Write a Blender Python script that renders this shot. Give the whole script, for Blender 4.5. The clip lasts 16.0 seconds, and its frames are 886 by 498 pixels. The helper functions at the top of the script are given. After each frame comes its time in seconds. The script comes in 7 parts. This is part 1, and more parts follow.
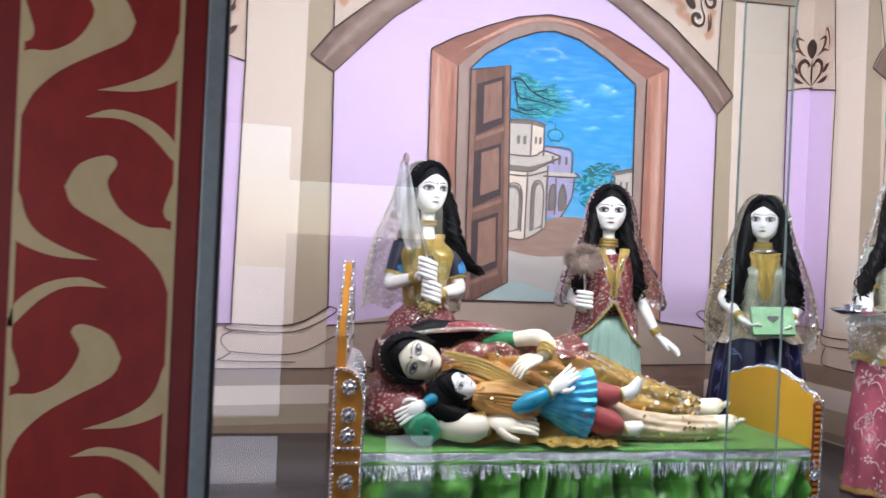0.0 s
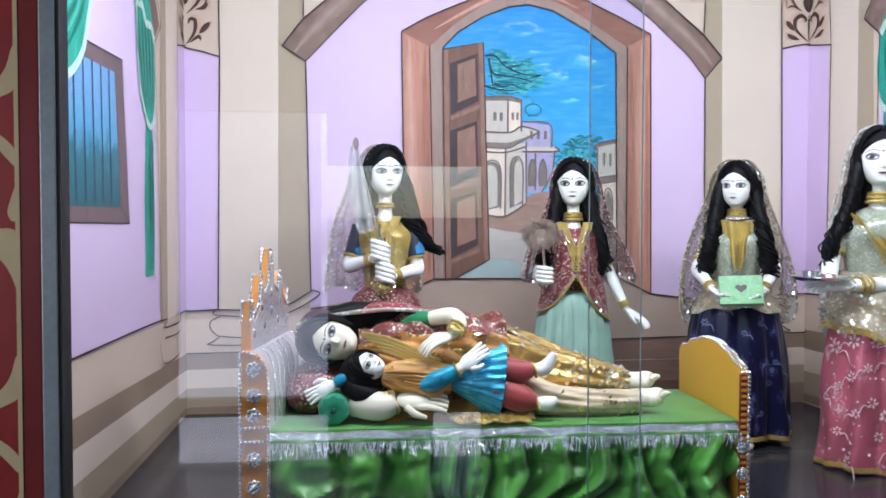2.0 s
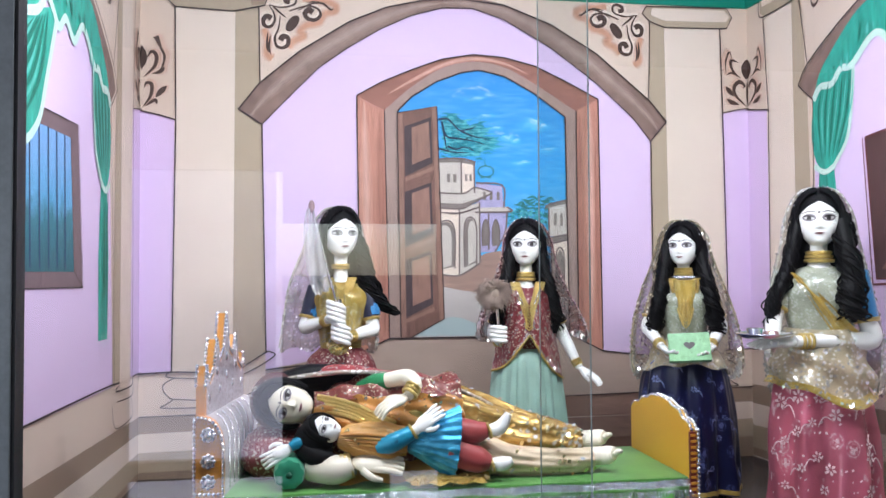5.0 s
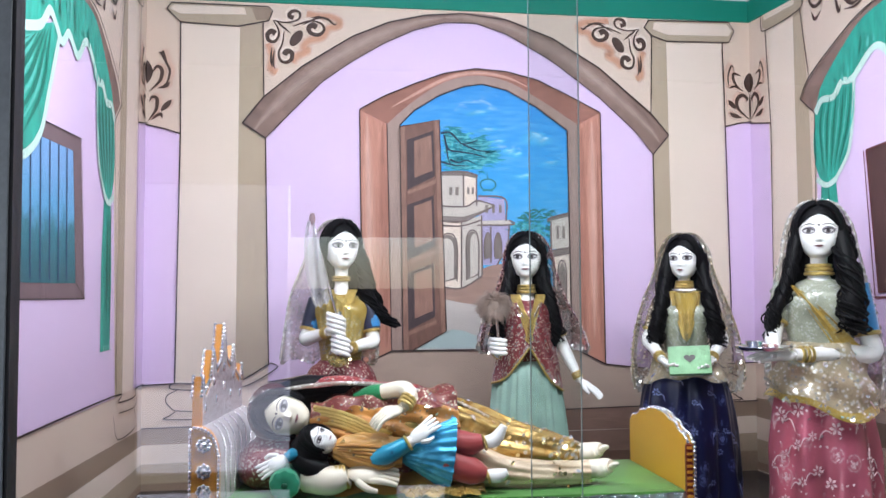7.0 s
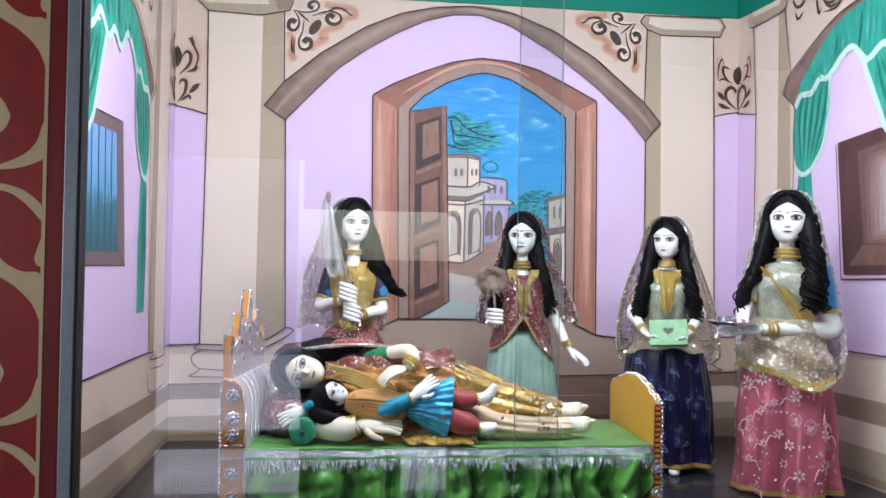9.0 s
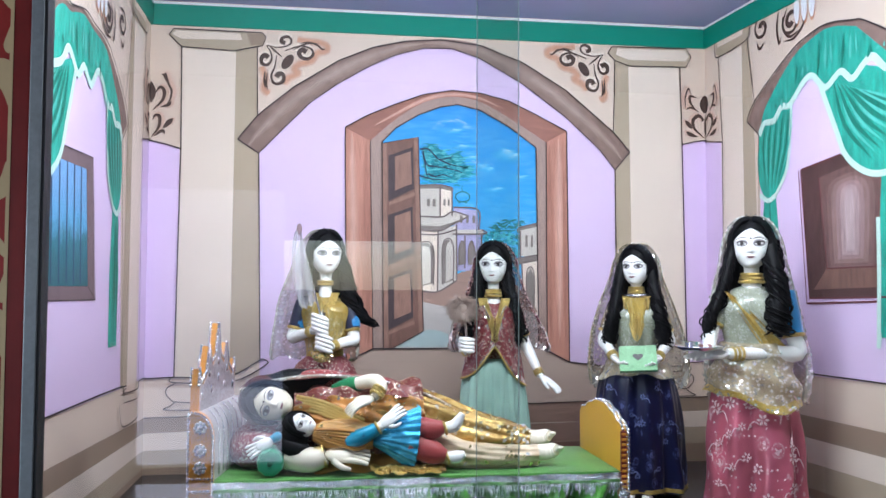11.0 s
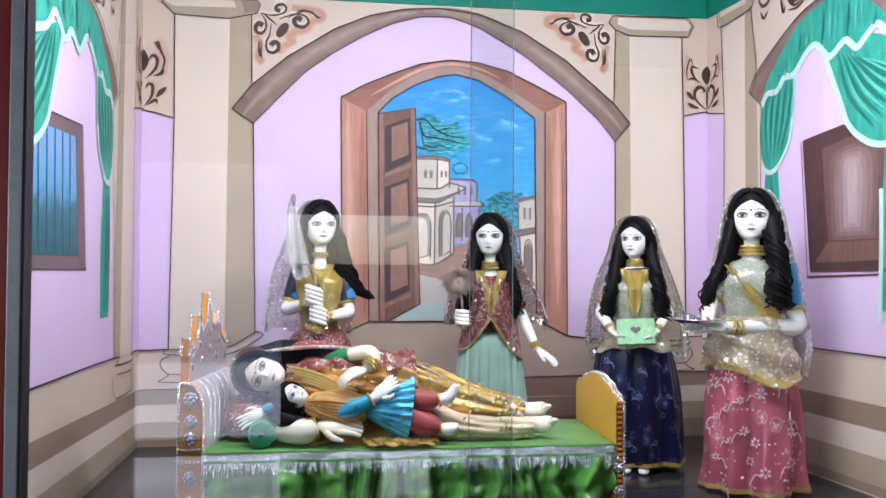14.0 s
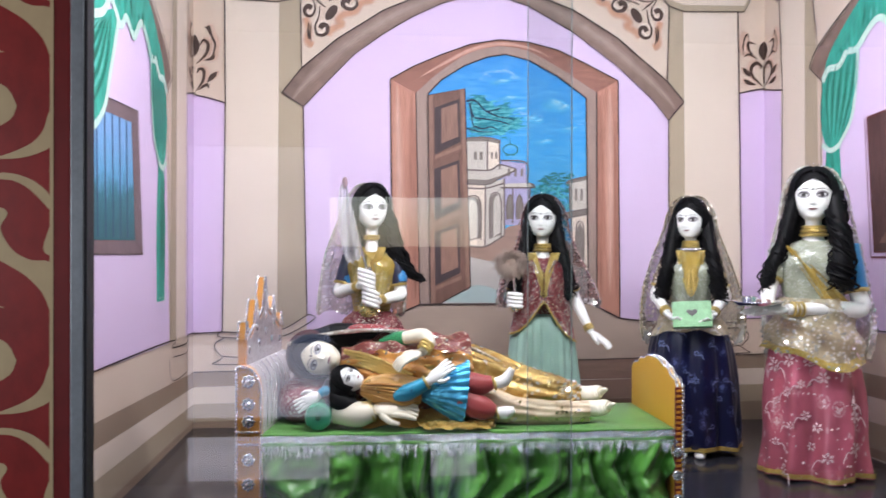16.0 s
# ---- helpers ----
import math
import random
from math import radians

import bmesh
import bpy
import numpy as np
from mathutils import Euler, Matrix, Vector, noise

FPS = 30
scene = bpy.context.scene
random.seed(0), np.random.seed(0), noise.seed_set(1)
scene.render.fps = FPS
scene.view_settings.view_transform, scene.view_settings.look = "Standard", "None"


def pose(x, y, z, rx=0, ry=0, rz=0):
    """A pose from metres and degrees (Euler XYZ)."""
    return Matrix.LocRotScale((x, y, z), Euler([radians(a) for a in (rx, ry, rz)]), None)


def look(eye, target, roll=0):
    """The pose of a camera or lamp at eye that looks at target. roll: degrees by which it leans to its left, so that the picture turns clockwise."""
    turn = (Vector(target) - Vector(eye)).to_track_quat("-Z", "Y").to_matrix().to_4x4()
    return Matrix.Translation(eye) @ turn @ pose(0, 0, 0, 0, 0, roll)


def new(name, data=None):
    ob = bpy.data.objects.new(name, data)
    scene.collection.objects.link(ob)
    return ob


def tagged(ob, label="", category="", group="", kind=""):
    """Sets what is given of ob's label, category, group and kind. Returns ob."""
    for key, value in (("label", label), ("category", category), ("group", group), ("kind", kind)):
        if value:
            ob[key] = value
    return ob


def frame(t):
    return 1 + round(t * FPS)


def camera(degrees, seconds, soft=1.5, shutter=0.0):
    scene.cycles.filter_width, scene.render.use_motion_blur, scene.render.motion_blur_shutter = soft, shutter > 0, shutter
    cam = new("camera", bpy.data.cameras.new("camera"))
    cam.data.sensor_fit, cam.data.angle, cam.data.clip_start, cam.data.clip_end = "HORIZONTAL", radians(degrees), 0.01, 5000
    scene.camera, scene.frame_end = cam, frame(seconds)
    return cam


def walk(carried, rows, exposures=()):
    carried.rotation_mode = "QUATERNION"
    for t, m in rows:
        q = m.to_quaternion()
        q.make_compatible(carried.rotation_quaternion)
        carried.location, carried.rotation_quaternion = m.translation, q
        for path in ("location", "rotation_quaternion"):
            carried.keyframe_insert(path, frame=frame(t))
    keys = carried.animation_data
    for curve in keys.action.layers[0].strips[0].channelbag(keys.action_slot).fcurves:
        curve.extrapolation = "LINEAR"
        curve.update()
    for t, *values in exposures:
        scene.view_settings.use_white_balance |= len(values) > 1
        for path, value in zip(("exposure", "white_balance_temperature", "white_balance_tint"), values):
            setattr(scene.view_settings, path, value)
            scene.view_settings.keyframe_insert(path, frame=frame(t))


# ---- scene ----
cam = camera(55.0, 16.0, shutter=0.5)

PATH = [
    (0, (-1.12, 0.009, 0.768), (-0.686, 1.961, 0.763), 2.6),
    (0.5, (-0.972, 0.064, 0.788), (-0.561, 2.021, 0.775), 2.1),
    (1, (-0.843, 0.019, 0.787), (-0.626, 2.007, 0.76), 3.5),
    (1.5, (-0.697, -0.068, 0.786), (-0.534, 1.925, 0.729), 1.3),
    (2, (-0.625, -0.109, 0.793), (-0.427, 1.881, 0.728), 0.1),
    (2.5, (-0.638, -0.126, 0.815), (-0.382, 1.858, 0.814), -0.3),
    (3, (-0.643, -0.138, 0.809), (-0.375, 1.844, 0.829), -0.1),
    (3.5, (-0.63, -0.148, 0.808), (-0.34, 1.831, 0.841), -0.3),
    (4, (-0.625, -0.151, 0.802), (-0.332, 1.827, 0.828), -0.2),
    (4.5, (-0.623, -0.151, 0.805), (-0.328, 1.827, 0.814), -0.5),
    (5, (-0.627, -0.152, 0.816), (-0.326, 1.824, 0.878), -0.3),
    (7.5, (-0.578, -0.188, 0.802), (-0.31, 1.791, 0.898), -0.2),
    (8, (-0.602, -0.314, 0.775), (-0.33, 1.666, 0.862), -0.2),
    (8.5, (-0.607, -0.428, 0.814), (-0.36, 1.557, 0.835), 1.1),
    (11, (-0.536, -0.515, 0.824), (-0.26, 1.464, 0.92), 0.2),
    (11.5, (-0.528, -0.51, 0.819), (-0.279, 1.473, 0.904), 0.3),
    (12, (-0.536, -0.502, 0.821), (-0.26, 1.478, 0.896), 0.1),
    (12.5, (-0.536, -0.499, 0.821), (-0.275, 1.483, 0.884), 0.1),
    (13, (-0.522, -0.489, 0.805), (-0.245, 1.491, 0.849), 0.6),
    (13.5, (-0.525, -0.475, 0.804), (-0.275, 1.509, 0.837), 0.2),
    (14, (-0.507, -0.474, 0.804), (-0.235, 1.507, 0.846), 0.4),
    (14.5, (-0.511, -0.474, 0.806), (-0.22, 1.505, 0.836), 0.4),
    (15, (-0.496, -0.467, 0.806), (-0.229, 1.515, 0.825), 0.1),
    (15.5, (-0.506, -0.464, 0.807), (-0.264, 1.522, 0.826), 0.2),
    (16, (-0.539, -0.449, 0.808), (-0.367, 1.544, 0.806), 0.1),
]
walk(cam, [(t, look(eye, target, roll)) for t, eye, target, roll in PATH],
     [(0.0, 0.05, 6450, 14), (0.5, 0.0, 6200, 11), (1.5, 0.0, 5950, 9), (3.5, 0.05, 6250, 13), (8.5, -0.05, 6250, 13), (11.0, 0.0, 5950, 10), (12.5, -0.05, 6000, 10),
      (14.5, 0.05, 6350, 15), (16.0, 0.0, 6500, 16)])


# ---- light ----
world = bpy.data.worlds.new("world")
scene.world = world
world.use_nodes = True
wn = world.node_tree.nodes
sky_node = wn.new("ShaderNodeTexSky")
sky_node.sky_type = "NISHITA"
sky_node.sun_disc = False
sky_node.sun_elevation = radians(67)
sky_node.sun_rotation = radians(197)
world.node_tree.links.new(sky_node.outputs[0], wn["Background"].inputs[0])
wn["Background"].inputs[1].default_value = 0.25


sun = bpy.data.lights.new("sun", "SUN")
sun.energy, sun.angle, sun.color = 4.0, radians(0.5), (1.0, 0.95, 0.88)
new("sun", sun).matrix_world = look((-0.88, -2.9, 7.2), (0.0, 0.0, 0.0))


def tube_lamp(name, x, y, z, length, watts, aim):
    data = bpy.data.lights.new(name, "AREA")
    data.shape, data.size, data.size_y, data.energy = "RECTANGLE", length, 0.10, watts
    data.color = (0.95, 0.97, 1.0)
    ob = new(name, data)
    ob.matrix_world = look((x, y, z), aim)
    return ob


tube_lamp("case_lamp", -0.1, 1.66, 1.84, 2.3, 52.5, (-0.15, 2.75, 0.85))
tube_lamp("case_lamp", 0.1, 2.35, 2.10, 2.0, 6.0, (0.1, 2.40, 0.0))


def fill_lamp(name, eye, aim, width, height, watts):
    """An added area lamp for fill, where no light source is seen."""
    data = bpy.data.lights.new(name, "AREA")
    data.shape, data.size, data.size_y, data.energy = "RECTANGLE", width, height, watts
    data.color = (0.90, 0.95, 1.0)
    new(name, data).matrix_world = look(eye, aim)


# Invented source on the unseen west side; brightens the pillar and the hall.
fill_lamp("side_fill_light", (-3.98, -1.0, 0.9), (0.0, -0.4, 0.7), 2.8, 1.6, 84.0)


# ---- materials ----
MATS = {}


def nodes_of(name):
    m = bpy.data.materials.new(name)
    m.use_nodes = True
    nt = m.node_tree
    return m, nt, nt.nodes["Principled BSDF"]


def coords(nt, scale=(1, 1, 1), kind="Object"):
    tc = nt.nodes.new("ShaderNodeTexCoord")
    mp = nt.nodes.new("ShaderNodeMapping")
    mp.inputs["Scale"].default_value = scale
    nt.links.new(tc.outputs[kind], mp.inputs[0])
    return mp.outputs[0]


def noise_tex(nt, vec, scale, detail=4.0, rough=0.55, distortion=0.0):
    n = nt.nodes.new("ShaderNodeTexNoise")
    n.inputs["Scale"].default_value = scale
    n.inputs["Detail"].default_value = detail
    n.inputs["Roughness"].default_value = rough
    n.inputs["Distortion"].default_value = distortion
    nt.links.new(vec, n.inputs["Vector"])
    return n.outputs["Fac"]


def ramp(nt, fac, stops):
    r = nt.nodes.new("ShaderNodeValToRGB")
    el = r.color_ramp.elements
    while len(el) < len(stops):
        el.new(0.5)
    for e, (p, c) in zip(el, stops):
        e.position, e.color = p, (*c, 1)
    nt.links.new(fac, r.inputs[0])
    return r.outputs[0]


def mix(nt, fac, a, b, mode="MIX"):
    n = nt.nodes.new("ShaderNodeMix")
    n.data_type, n.blend_type = "RGBA", mode
    if isinstance(fac, (int, float)):
        n.inputs[0].default_value = fac
    else:
        nt.links.new(fac, n.inputs[0])
    for sock, v in ((n.inputs[6], a), (n.inputs[7], b)):
        if isinstance(v, tuple):
            sock.default_value = (*v, 1)
        else:
            nt.links.new(v, sock)
    return n.outputs[2]


def bump(nt, bsdf, height, strength, distance=0.002):
    b = nt.nodes.new("ShaderNodeBump")
    b.inputs["Strength"].default_value = strength
    b.inputs["Distance"].default_value = distance
    nt.links.new(height, b.inputs["Height"])
    nt.links.new(b.outputs[0], bsdf.inputs["Normal"])


def shade(c, k):
    return tuple(max(0.0, min(1.0, v * k)) for v in c)


def paint(name, c, vary=0.10, stretch=(14, 14, 3), rough=0.62, streak=0.5):
    """Hand-laid wall paint: cloudy tone, brush streaks, slight plaster relief."""
    if name in MATS:
        return MATS[name]
    m, nt, b = nodes_of(name)
    big = noise_tex(nt, coords(nt), 2.3, 3)
    brush = noise_tex(nt, coords(nt, stretch), 5.0, 5, 0.6)
    col = ramp(nt, big, [(0.3, shade(c, 1 - vary)), (0.7, shade(c, 1 + vary))])
    streaks = ramp(nt, brush, [(0.3, shade(c, 1 - 1.6 * vary)), (0.7, shade(c, 1 + 1.2 * vary))])
    nt.links.new(mix(nt, streak, col, streaks), b.inputs["Base Color"])
    b.inputs["Roughness"].default_value = rough
    b.inputs["Specular IOR Level"].default_value = 0.35
    bump(nt, b, noise_tex(nt, coords(nt), 60, 3), 0.12)
    MATS[name] = m
    return m


def plain(name, c, rough=0.5, metal=0.0, vary=0.12, scale=40.0, spec=0.5, rel=0.15):
    if name in MATS:
        return MATS[name]
    m, nt, b = nodes_of(name)
    n1 = noise_tex(nt, coords(nt), scale, 4)
    n2 = noise_tex(nt, coords(nt), scale / 9, 2)
    col = mix(nt, 0.5, ramp(nt, n1, [(0.3, shade(c, 1 - vary)), (0.7, shade(c, 1 + vary))]),
              ramp(nt, n2, [(0.3, shade(c, 1 - vary)), (0.7, shade(c, 1 + vary))]))
    nt.links.new(col, b.inputs["Base Color"])
    b.inputs["Roughness"].default_value = rough
    b.inputs["Metallic"].default_value = metal
    b.inputs["Specular IOR Level"].default_value = spec
    bump(nt, b, n1, rel)
    MATS[name] = m
    return m


def foil(name, c, c2, rough=0.22, scale=26.0, metal=0.9):
    """Crinkled metallic cloth."""
    if name in MATS:
        return MATS[name]
    m, nt, b = nodes_of(name)
    n1 = noise_tex(nt, coords(nt, (1, 1, 2.2)), scale, 3, 0.5, 1.2)
    nt.links.new(ramp(nt, n1, [(0.3, c2), (0.62, c)]), b.inputs["Base Color"])
    b.inputs["Metallic"].default_value = metal
    b.inputs["Roughness"].default_value = rough
    bump(nt, b, n1, 0.9, 0.006)
    MATS[name] = m
    return m


def sequin(name, c, spark, density=170.0, amount=0.22, rough=0.45, see=0.0, motif=0.0):
    """Cloth or net strewn with sequins; see: how far one looks through between the threads."""
    if name in MATS:
        return MATS[name]
    m, nt, b = nodes_of(name)
    vec = coords(nt)
    v = nt.nodes.new("ShaderNodeTexVoronoi")
    v.inputs["Scale"].default_value = density
    nt.links.new(vec, v.inputs["Vector"])
    patch = noise_tex(nt, vec, 26.0, 2)
    lim = nt.nodes.new("ShaderNodeMath")
    lim.operation = "MULTIPLY"
    nt.links.new(ramp(nt, patch, [(0.38, (0, 0, 0)), (0.5, (1, 1, 1))]), lim.inputs[0])
    dot = ramp(nt, v.outputs["Distance"], [(amount, (1, 1, 1)), (amount + 0.1, (0, 0, 0))])
    nt.links.new(dot, lim.inputs[1])
    tone = ramp(nt, noise_tex(nt, vec, 14.0, 3), [(0.3, shade(c, 0.7)), (0.7, shade(c, 1.25))])
    nt.links.new(mix(nt, lim.outputs[0], tone, spark), b.inputs["Base Color"])
    mm_ = nt.nodes.new("ShaderNodeMath")
    mm_.operation = "MULTIPLY_ADD"
    mm_.inputs[1].default_value, mm_.inputs[2].default_value = 0.45 - 0.5 * motif, motif
    nt.links.new(lim.outputs[0], mm_.inputs[0])
    nt.links.new(mm_.outputs[0], b.inputs["Metallic"])
    rr = nt.nodes.new("ShaderNodeMapRange")
    rr.inputs[3].default_value, rr.inputs[4].default_value = rough, 0.2
    nt.links.new(lim.outputs[0], rr.inputs[0])
    nt.links.new(rr.outputs[0], b.inputs["Roughness"])
    bp = nt.nodes.new("ShaderNodeBump")
    bp.inputs["Strength"].default_value, bp.inputs["Distance"].default_value = 0.8, 0.004
    nt.links.new(v.outputs["Color"], bp.inputs["Height"])
    nt.links.new(bp.outputs[0], b.inputs["Normal"])
    if see:
        inv = nt.nodes.new("ShaderNodeMapRange")
        inv.inputs[3].default_value, inv.inputs[4].default_value = 1 - see, 1.0
        nt.links.new(lim.outputs[0], inv.inputs[0])
        nt.links.new(inv.outputs[0], b.inputs["Alpha"])
    MATS[name] = m
    return m


def brocade(name, c, thread, scale=16.0, rough=0.4):
    """Satin with woven sprigs."""
    if name in MATS:
        return MATS[name]
    m, nt, b = nodes_of(name)
    vec = coords(nt, (1, 1, 0.8))
    v = nt.nodes.new("ShaderNodeTexVoronoi")
    v.inputs["Scale"].default_value = scale
    nt.links.new(vec, v.inputs["Vector"])
    flower = ramp(nt, v.outputs["Distance"], [(0.14, (1, 1, 1)), (0.2, (0.0, 0.0, 0.0)), (0.25, (0.7, 0.7, 0.7)), (0.31, (0, 0, 0))])
    petals = ramp(nt, noise_tex(nt, vec, 95, 2), [(0.44, (0, 0, 0)), (0.52, (1, 1, 1))])
    v2 = nt.nodes.new("ShaderNodeTexVoronoi")
    v2.inputs["Scale"].default_value = scale * 2.1
    nt.links.new(coords(nt, (1.6, 1.6, 0.6)), v2.inputs["Vector"])
    dash = ramp(nt, v2.outputs["Distance"], [(0.16, (0.7, 0.7, 0.7)), (0.28, (0, 0, 0))])
    some = ramp(nt, noise_tex(nt, vec, 24, 2), [(0.50, (0, 0, 0)), (0.58, (1, 1, 1))])
    vine = mix(nt, 1.0, dash, some, "MULTIPLY")
    pat = mix(nt, 1.0, mix(nt, 1.0, flower, petals, "MULTIPLY"), vine, "ADD")
    bw = nt.nodes.new("ShaderNodeRGBToBW")
    nt.links.new(pat, bw.inputs[0])
    base = ramp(nt, noise_tex(nt, vec, 7, 3), [(0.3, shade(c, 0.7)), (0.7, shade(c, 1.3))])
    nt.links.new(mix(nt, bw.outputs[0], base, thread), b.inputs["Base Color"])
    b.inputs["Roughness"].default_value = rough
    b.inputs["Sheen Weight"].default_value = 0.06
    b.inputs["Metallic"].default_value = 0.15
    bump(nt, b, noise_tex(nt, vec, 45, 3), 0.5, 0.003)
    MATS[name] = m
    return m


def satin(name, c, rough=0.38, rel=0.35):
    if name in MATS:
        return MATS[name]
    m, nt, b = nodes_of(name)
    n = noise_tex(nt, coords(nt), 9, 3)
    nt.links.new(ramp(nt, n, [(0.3, shade(c, 0.75)), (0.7, shade(c, 1.25))]), b.inputs["Base Color"])
    b.inputs["Roughness"].default_value = rough
    b.inputs["Sheen Weight"].default_value = 0.25
    bump(nt, b, noise_tex(nt, coords(nt), 30, 3), rel, 0.004)
    MATS[name] = m
    return m


def pane_glass():
    m = bpy.data.materials.new("pane_glass")
    m.use_nodes = True
    nt = m.node_tree
    nt.nodes.clear()
    out = nt.nodes.new("ShaderNodeOutputMaterial")
    t = nt.nodes.new("ShaderNodeBsdfTransparent")
    t.inputs[0].default_value = (0.97, 0.985, 0.98, 1)
    g = nt.nodes.new("ShaderNodeBsdfGlossy")
    g.inputs["Roughness"].default_value = 0.0
    x = nt.nodes.new("ShaderNodeMixShader")
    x.inputs[0].default_value = 0.082
    nt.links.new(t.outputs[0], x.inputs[1])
    nt.links.new(g.outputs[0], x.inputs[2])
    nt.links.new(x.outputs[0], out.inputs[0])
    return m


def gauze():
    m, nt, b = nodes_of("grey_gauze")
    vec = coords(nt, (1, 1, 0.35))
    nt.links.new(ramp(nt, noise_tex(nt, vec, 60, 3), [(0.35, (0.38, 0.37, 0.40)), (0.65, (0.62, 0.61, 0.64))]), b.inputs["Base Color"])
    bw = nt.nodes.new("ShaderNodeRGBToBW")
    nt.links.new(ramp(nt, noise_tex(nt, vec, 45, 3), [(0.35, (0.42, 0.42, 0.42)), (0.65, (0.74, 0.74, 0.74))]), bw.inputs[0])
    nt.links.new(bw.outputs[0], b.inputs["Alpha"])
    b.inputs["Roughness"].default_value = 0.5
    return m


CREAM = paint("cream_paint", (0.76, 0.61, 0.50), 0.06)
CREAM2 = paint("pale_cream_paint", (0.84, 0.71, 0.60), 0.05)
TAN = paint("tan_paint", (0.50, 0.40, 0.29), 0.07)
BROWN_B = paint("brown_band_paint", (0.36, 0.26, 0.19), 0.10)
LILAC = paint("lilac_paint", (0.79, 0.605, 0.86), 0.045)
ARCHP = paint("umber_paint", (0.27, 0.175, 0.145), 0.28, (4, 4, 4))
TERRA = paint("terracotta_paint", (0.56, 0.26, 0.19), 0.26, (16, 16, 2))
TERRA_D = paint("dark_terracotta_paint", (0.36, 0.16, 0.12), 0.25, (3, 3, 16))
JAMB = paint("grey_brown_paint", (0.40, 0.28, 0.24), 0.15)
SILLP = paint("pinkish_sill_paint", (0.53, 0.40, 0.33), 0.12, (3, 3, 14))
DOORP = paint("door_brown_paint", (0.21, 0.11, 0.085), 0.25)
DOORL = paint("door_light_paint", (0.31, 0.17, 0.13), 0.28)
DOORD = paint("door_dark_paint", (0.075, 0.05, 0.055), 0.2)
INK = paint("outline_paint", (0.055, 0.035, 0.035), 0.15)
ORN = paint("ornament_brown_paint", (0.085, 0.05, 0.04), 0.2)
PEACH = paint("ornament_peach_paint", (0.62, 0.30, 0.18), 0.2)
TEAL = paint("teal_curtain_paint", (0.04, 0.42, 0.32), 0.3, (9, 9, 2), streak=0.7)
TEAL_D = paint("deep_teal_paint", (0.012, 0.21, 0.15), 0.25)
TEAL_L = paint("light_teal_paint", (0.12, 0.56, 0.47), 0.2)
LACE = paint("lace_white_paint", (0.60, 0.82, 0.73), 0.12)
BANDG = paint("green_band_paint", (0.0, 0.245, 0.17), 0.06)
CEILP = paint("lilac_blue_ceiling_paint", (0.40, 0.40, 0.66), 0.05)
WHITE = paint("white_paint", (0.82, 0.82, 0.84), 0.03)
STONE = paint("house_stone_paint", (0.62, 0.56, 0.50), 0.12)
STONE_S = paint("house_shade_paint", (0.25, 0.21, 0.19), 0.2)
STONE_L = paint("house_lilac_paint", (0.44, 0.40, 0.62), 0.15)
STREET = paint("street_paint", (0.60, 0.55, 0.52), 0.12, (3, 3, 14))
PATHP = paint("street_brown_paint", (0.40, 0.26, 0.21), 0.2, (3, 3, 14))
LEAFP = paint("painted_leaf_teal", (0.03, 0.22, 0.22), 0.3)


def sky_paint():
    m, nt, b = nodes_of("painted_sky")
    vec = coords(nt)
    sep = nt.nodes.new("ShaderNodeSeparateXYZ")
    nt.links.new(vec, sep.inputs[0])
    mr = nt.nodes.new("ShaderNodeMapRange")
    mr.inputs[1].default_value, mr.inputs[2].default_value = 0.85, 1.72
    nt.links.new(sep.outputs[2], mr.inputs[0])
    base = ramp(nt, mr.outputs[0], [(0.0, (0.10, 0.45, 0.78)), (0.45, (0.024, 0.36, 0.78)), (1.0, (0.012, 0.27, 0.72))])
    cl = noise_tex(nt, coords(nt, (1.6, 1.6, 4.0)), 3.2, 6, 0.6, 0.6)
    strokes = noise_tex(nt, coords(nt, (3, 3, 16)), 4.0, 4)
    c1 = mix(nt, ramp(nt, strokes, [(0.45, (0, 0, 0)), (0.8, (0.42, 0.42, 0.42))]), base, (0.24, 0.62, 0.90))
    c2 = mix(nt, ramp(nt, cl, [(0.63, (0, 0, 0)), (0.76, (0.6, 0.6, 0.6))]), c1, (0.62, 0.80, 0.92))
    nt.links.new(c2, b.inputs["Base Color"])
    b.inputs["Roughness"].default_value = 0.6
    return m


SKYP = sky_paint()


def window_paint():
    m, nt, b = nodes_of("painted_window_view")
    vec = coords(nt)
    sep = nt.nodes.new("ShaderNodeSeparateXYZ")
    nt.links.new(vec, sep.inputs[0])
    mr = nt.nodes.new("ShaderNodeMapRange")
    mr.inputs[1].default_value, mr.inputs[2].default_value = 0.82, 1.25
    nt.links.new(sep.outputs[2], mr.inputs[0])
    add = nt.nodes.new("ShaderNodeMath")
    add.operation = "MULTIPLY_ADD"
    add.inputs[1].default_value = 0.35
    nt.links.new(noise_tex(nt, vec, 22, 4), add.inputs[0])
    nt.links.new(mr.outputs[0], add.inputs[2])
    col = ramp(nt, add.outputs[0], [(0.2, (0.02, 0.13, 0.16)), (0.55, (0.03, 0.20, 0.26)), (0.68, (0.12, 0.40, 0.68)), (1.0, (0.20, 0.42, 0.75))])
    nt.links.new(col, b.inputs["Base Color"])
    b.inputs["Roughness"].default_value = 0.6
    return m


WVIEW = window_paint()


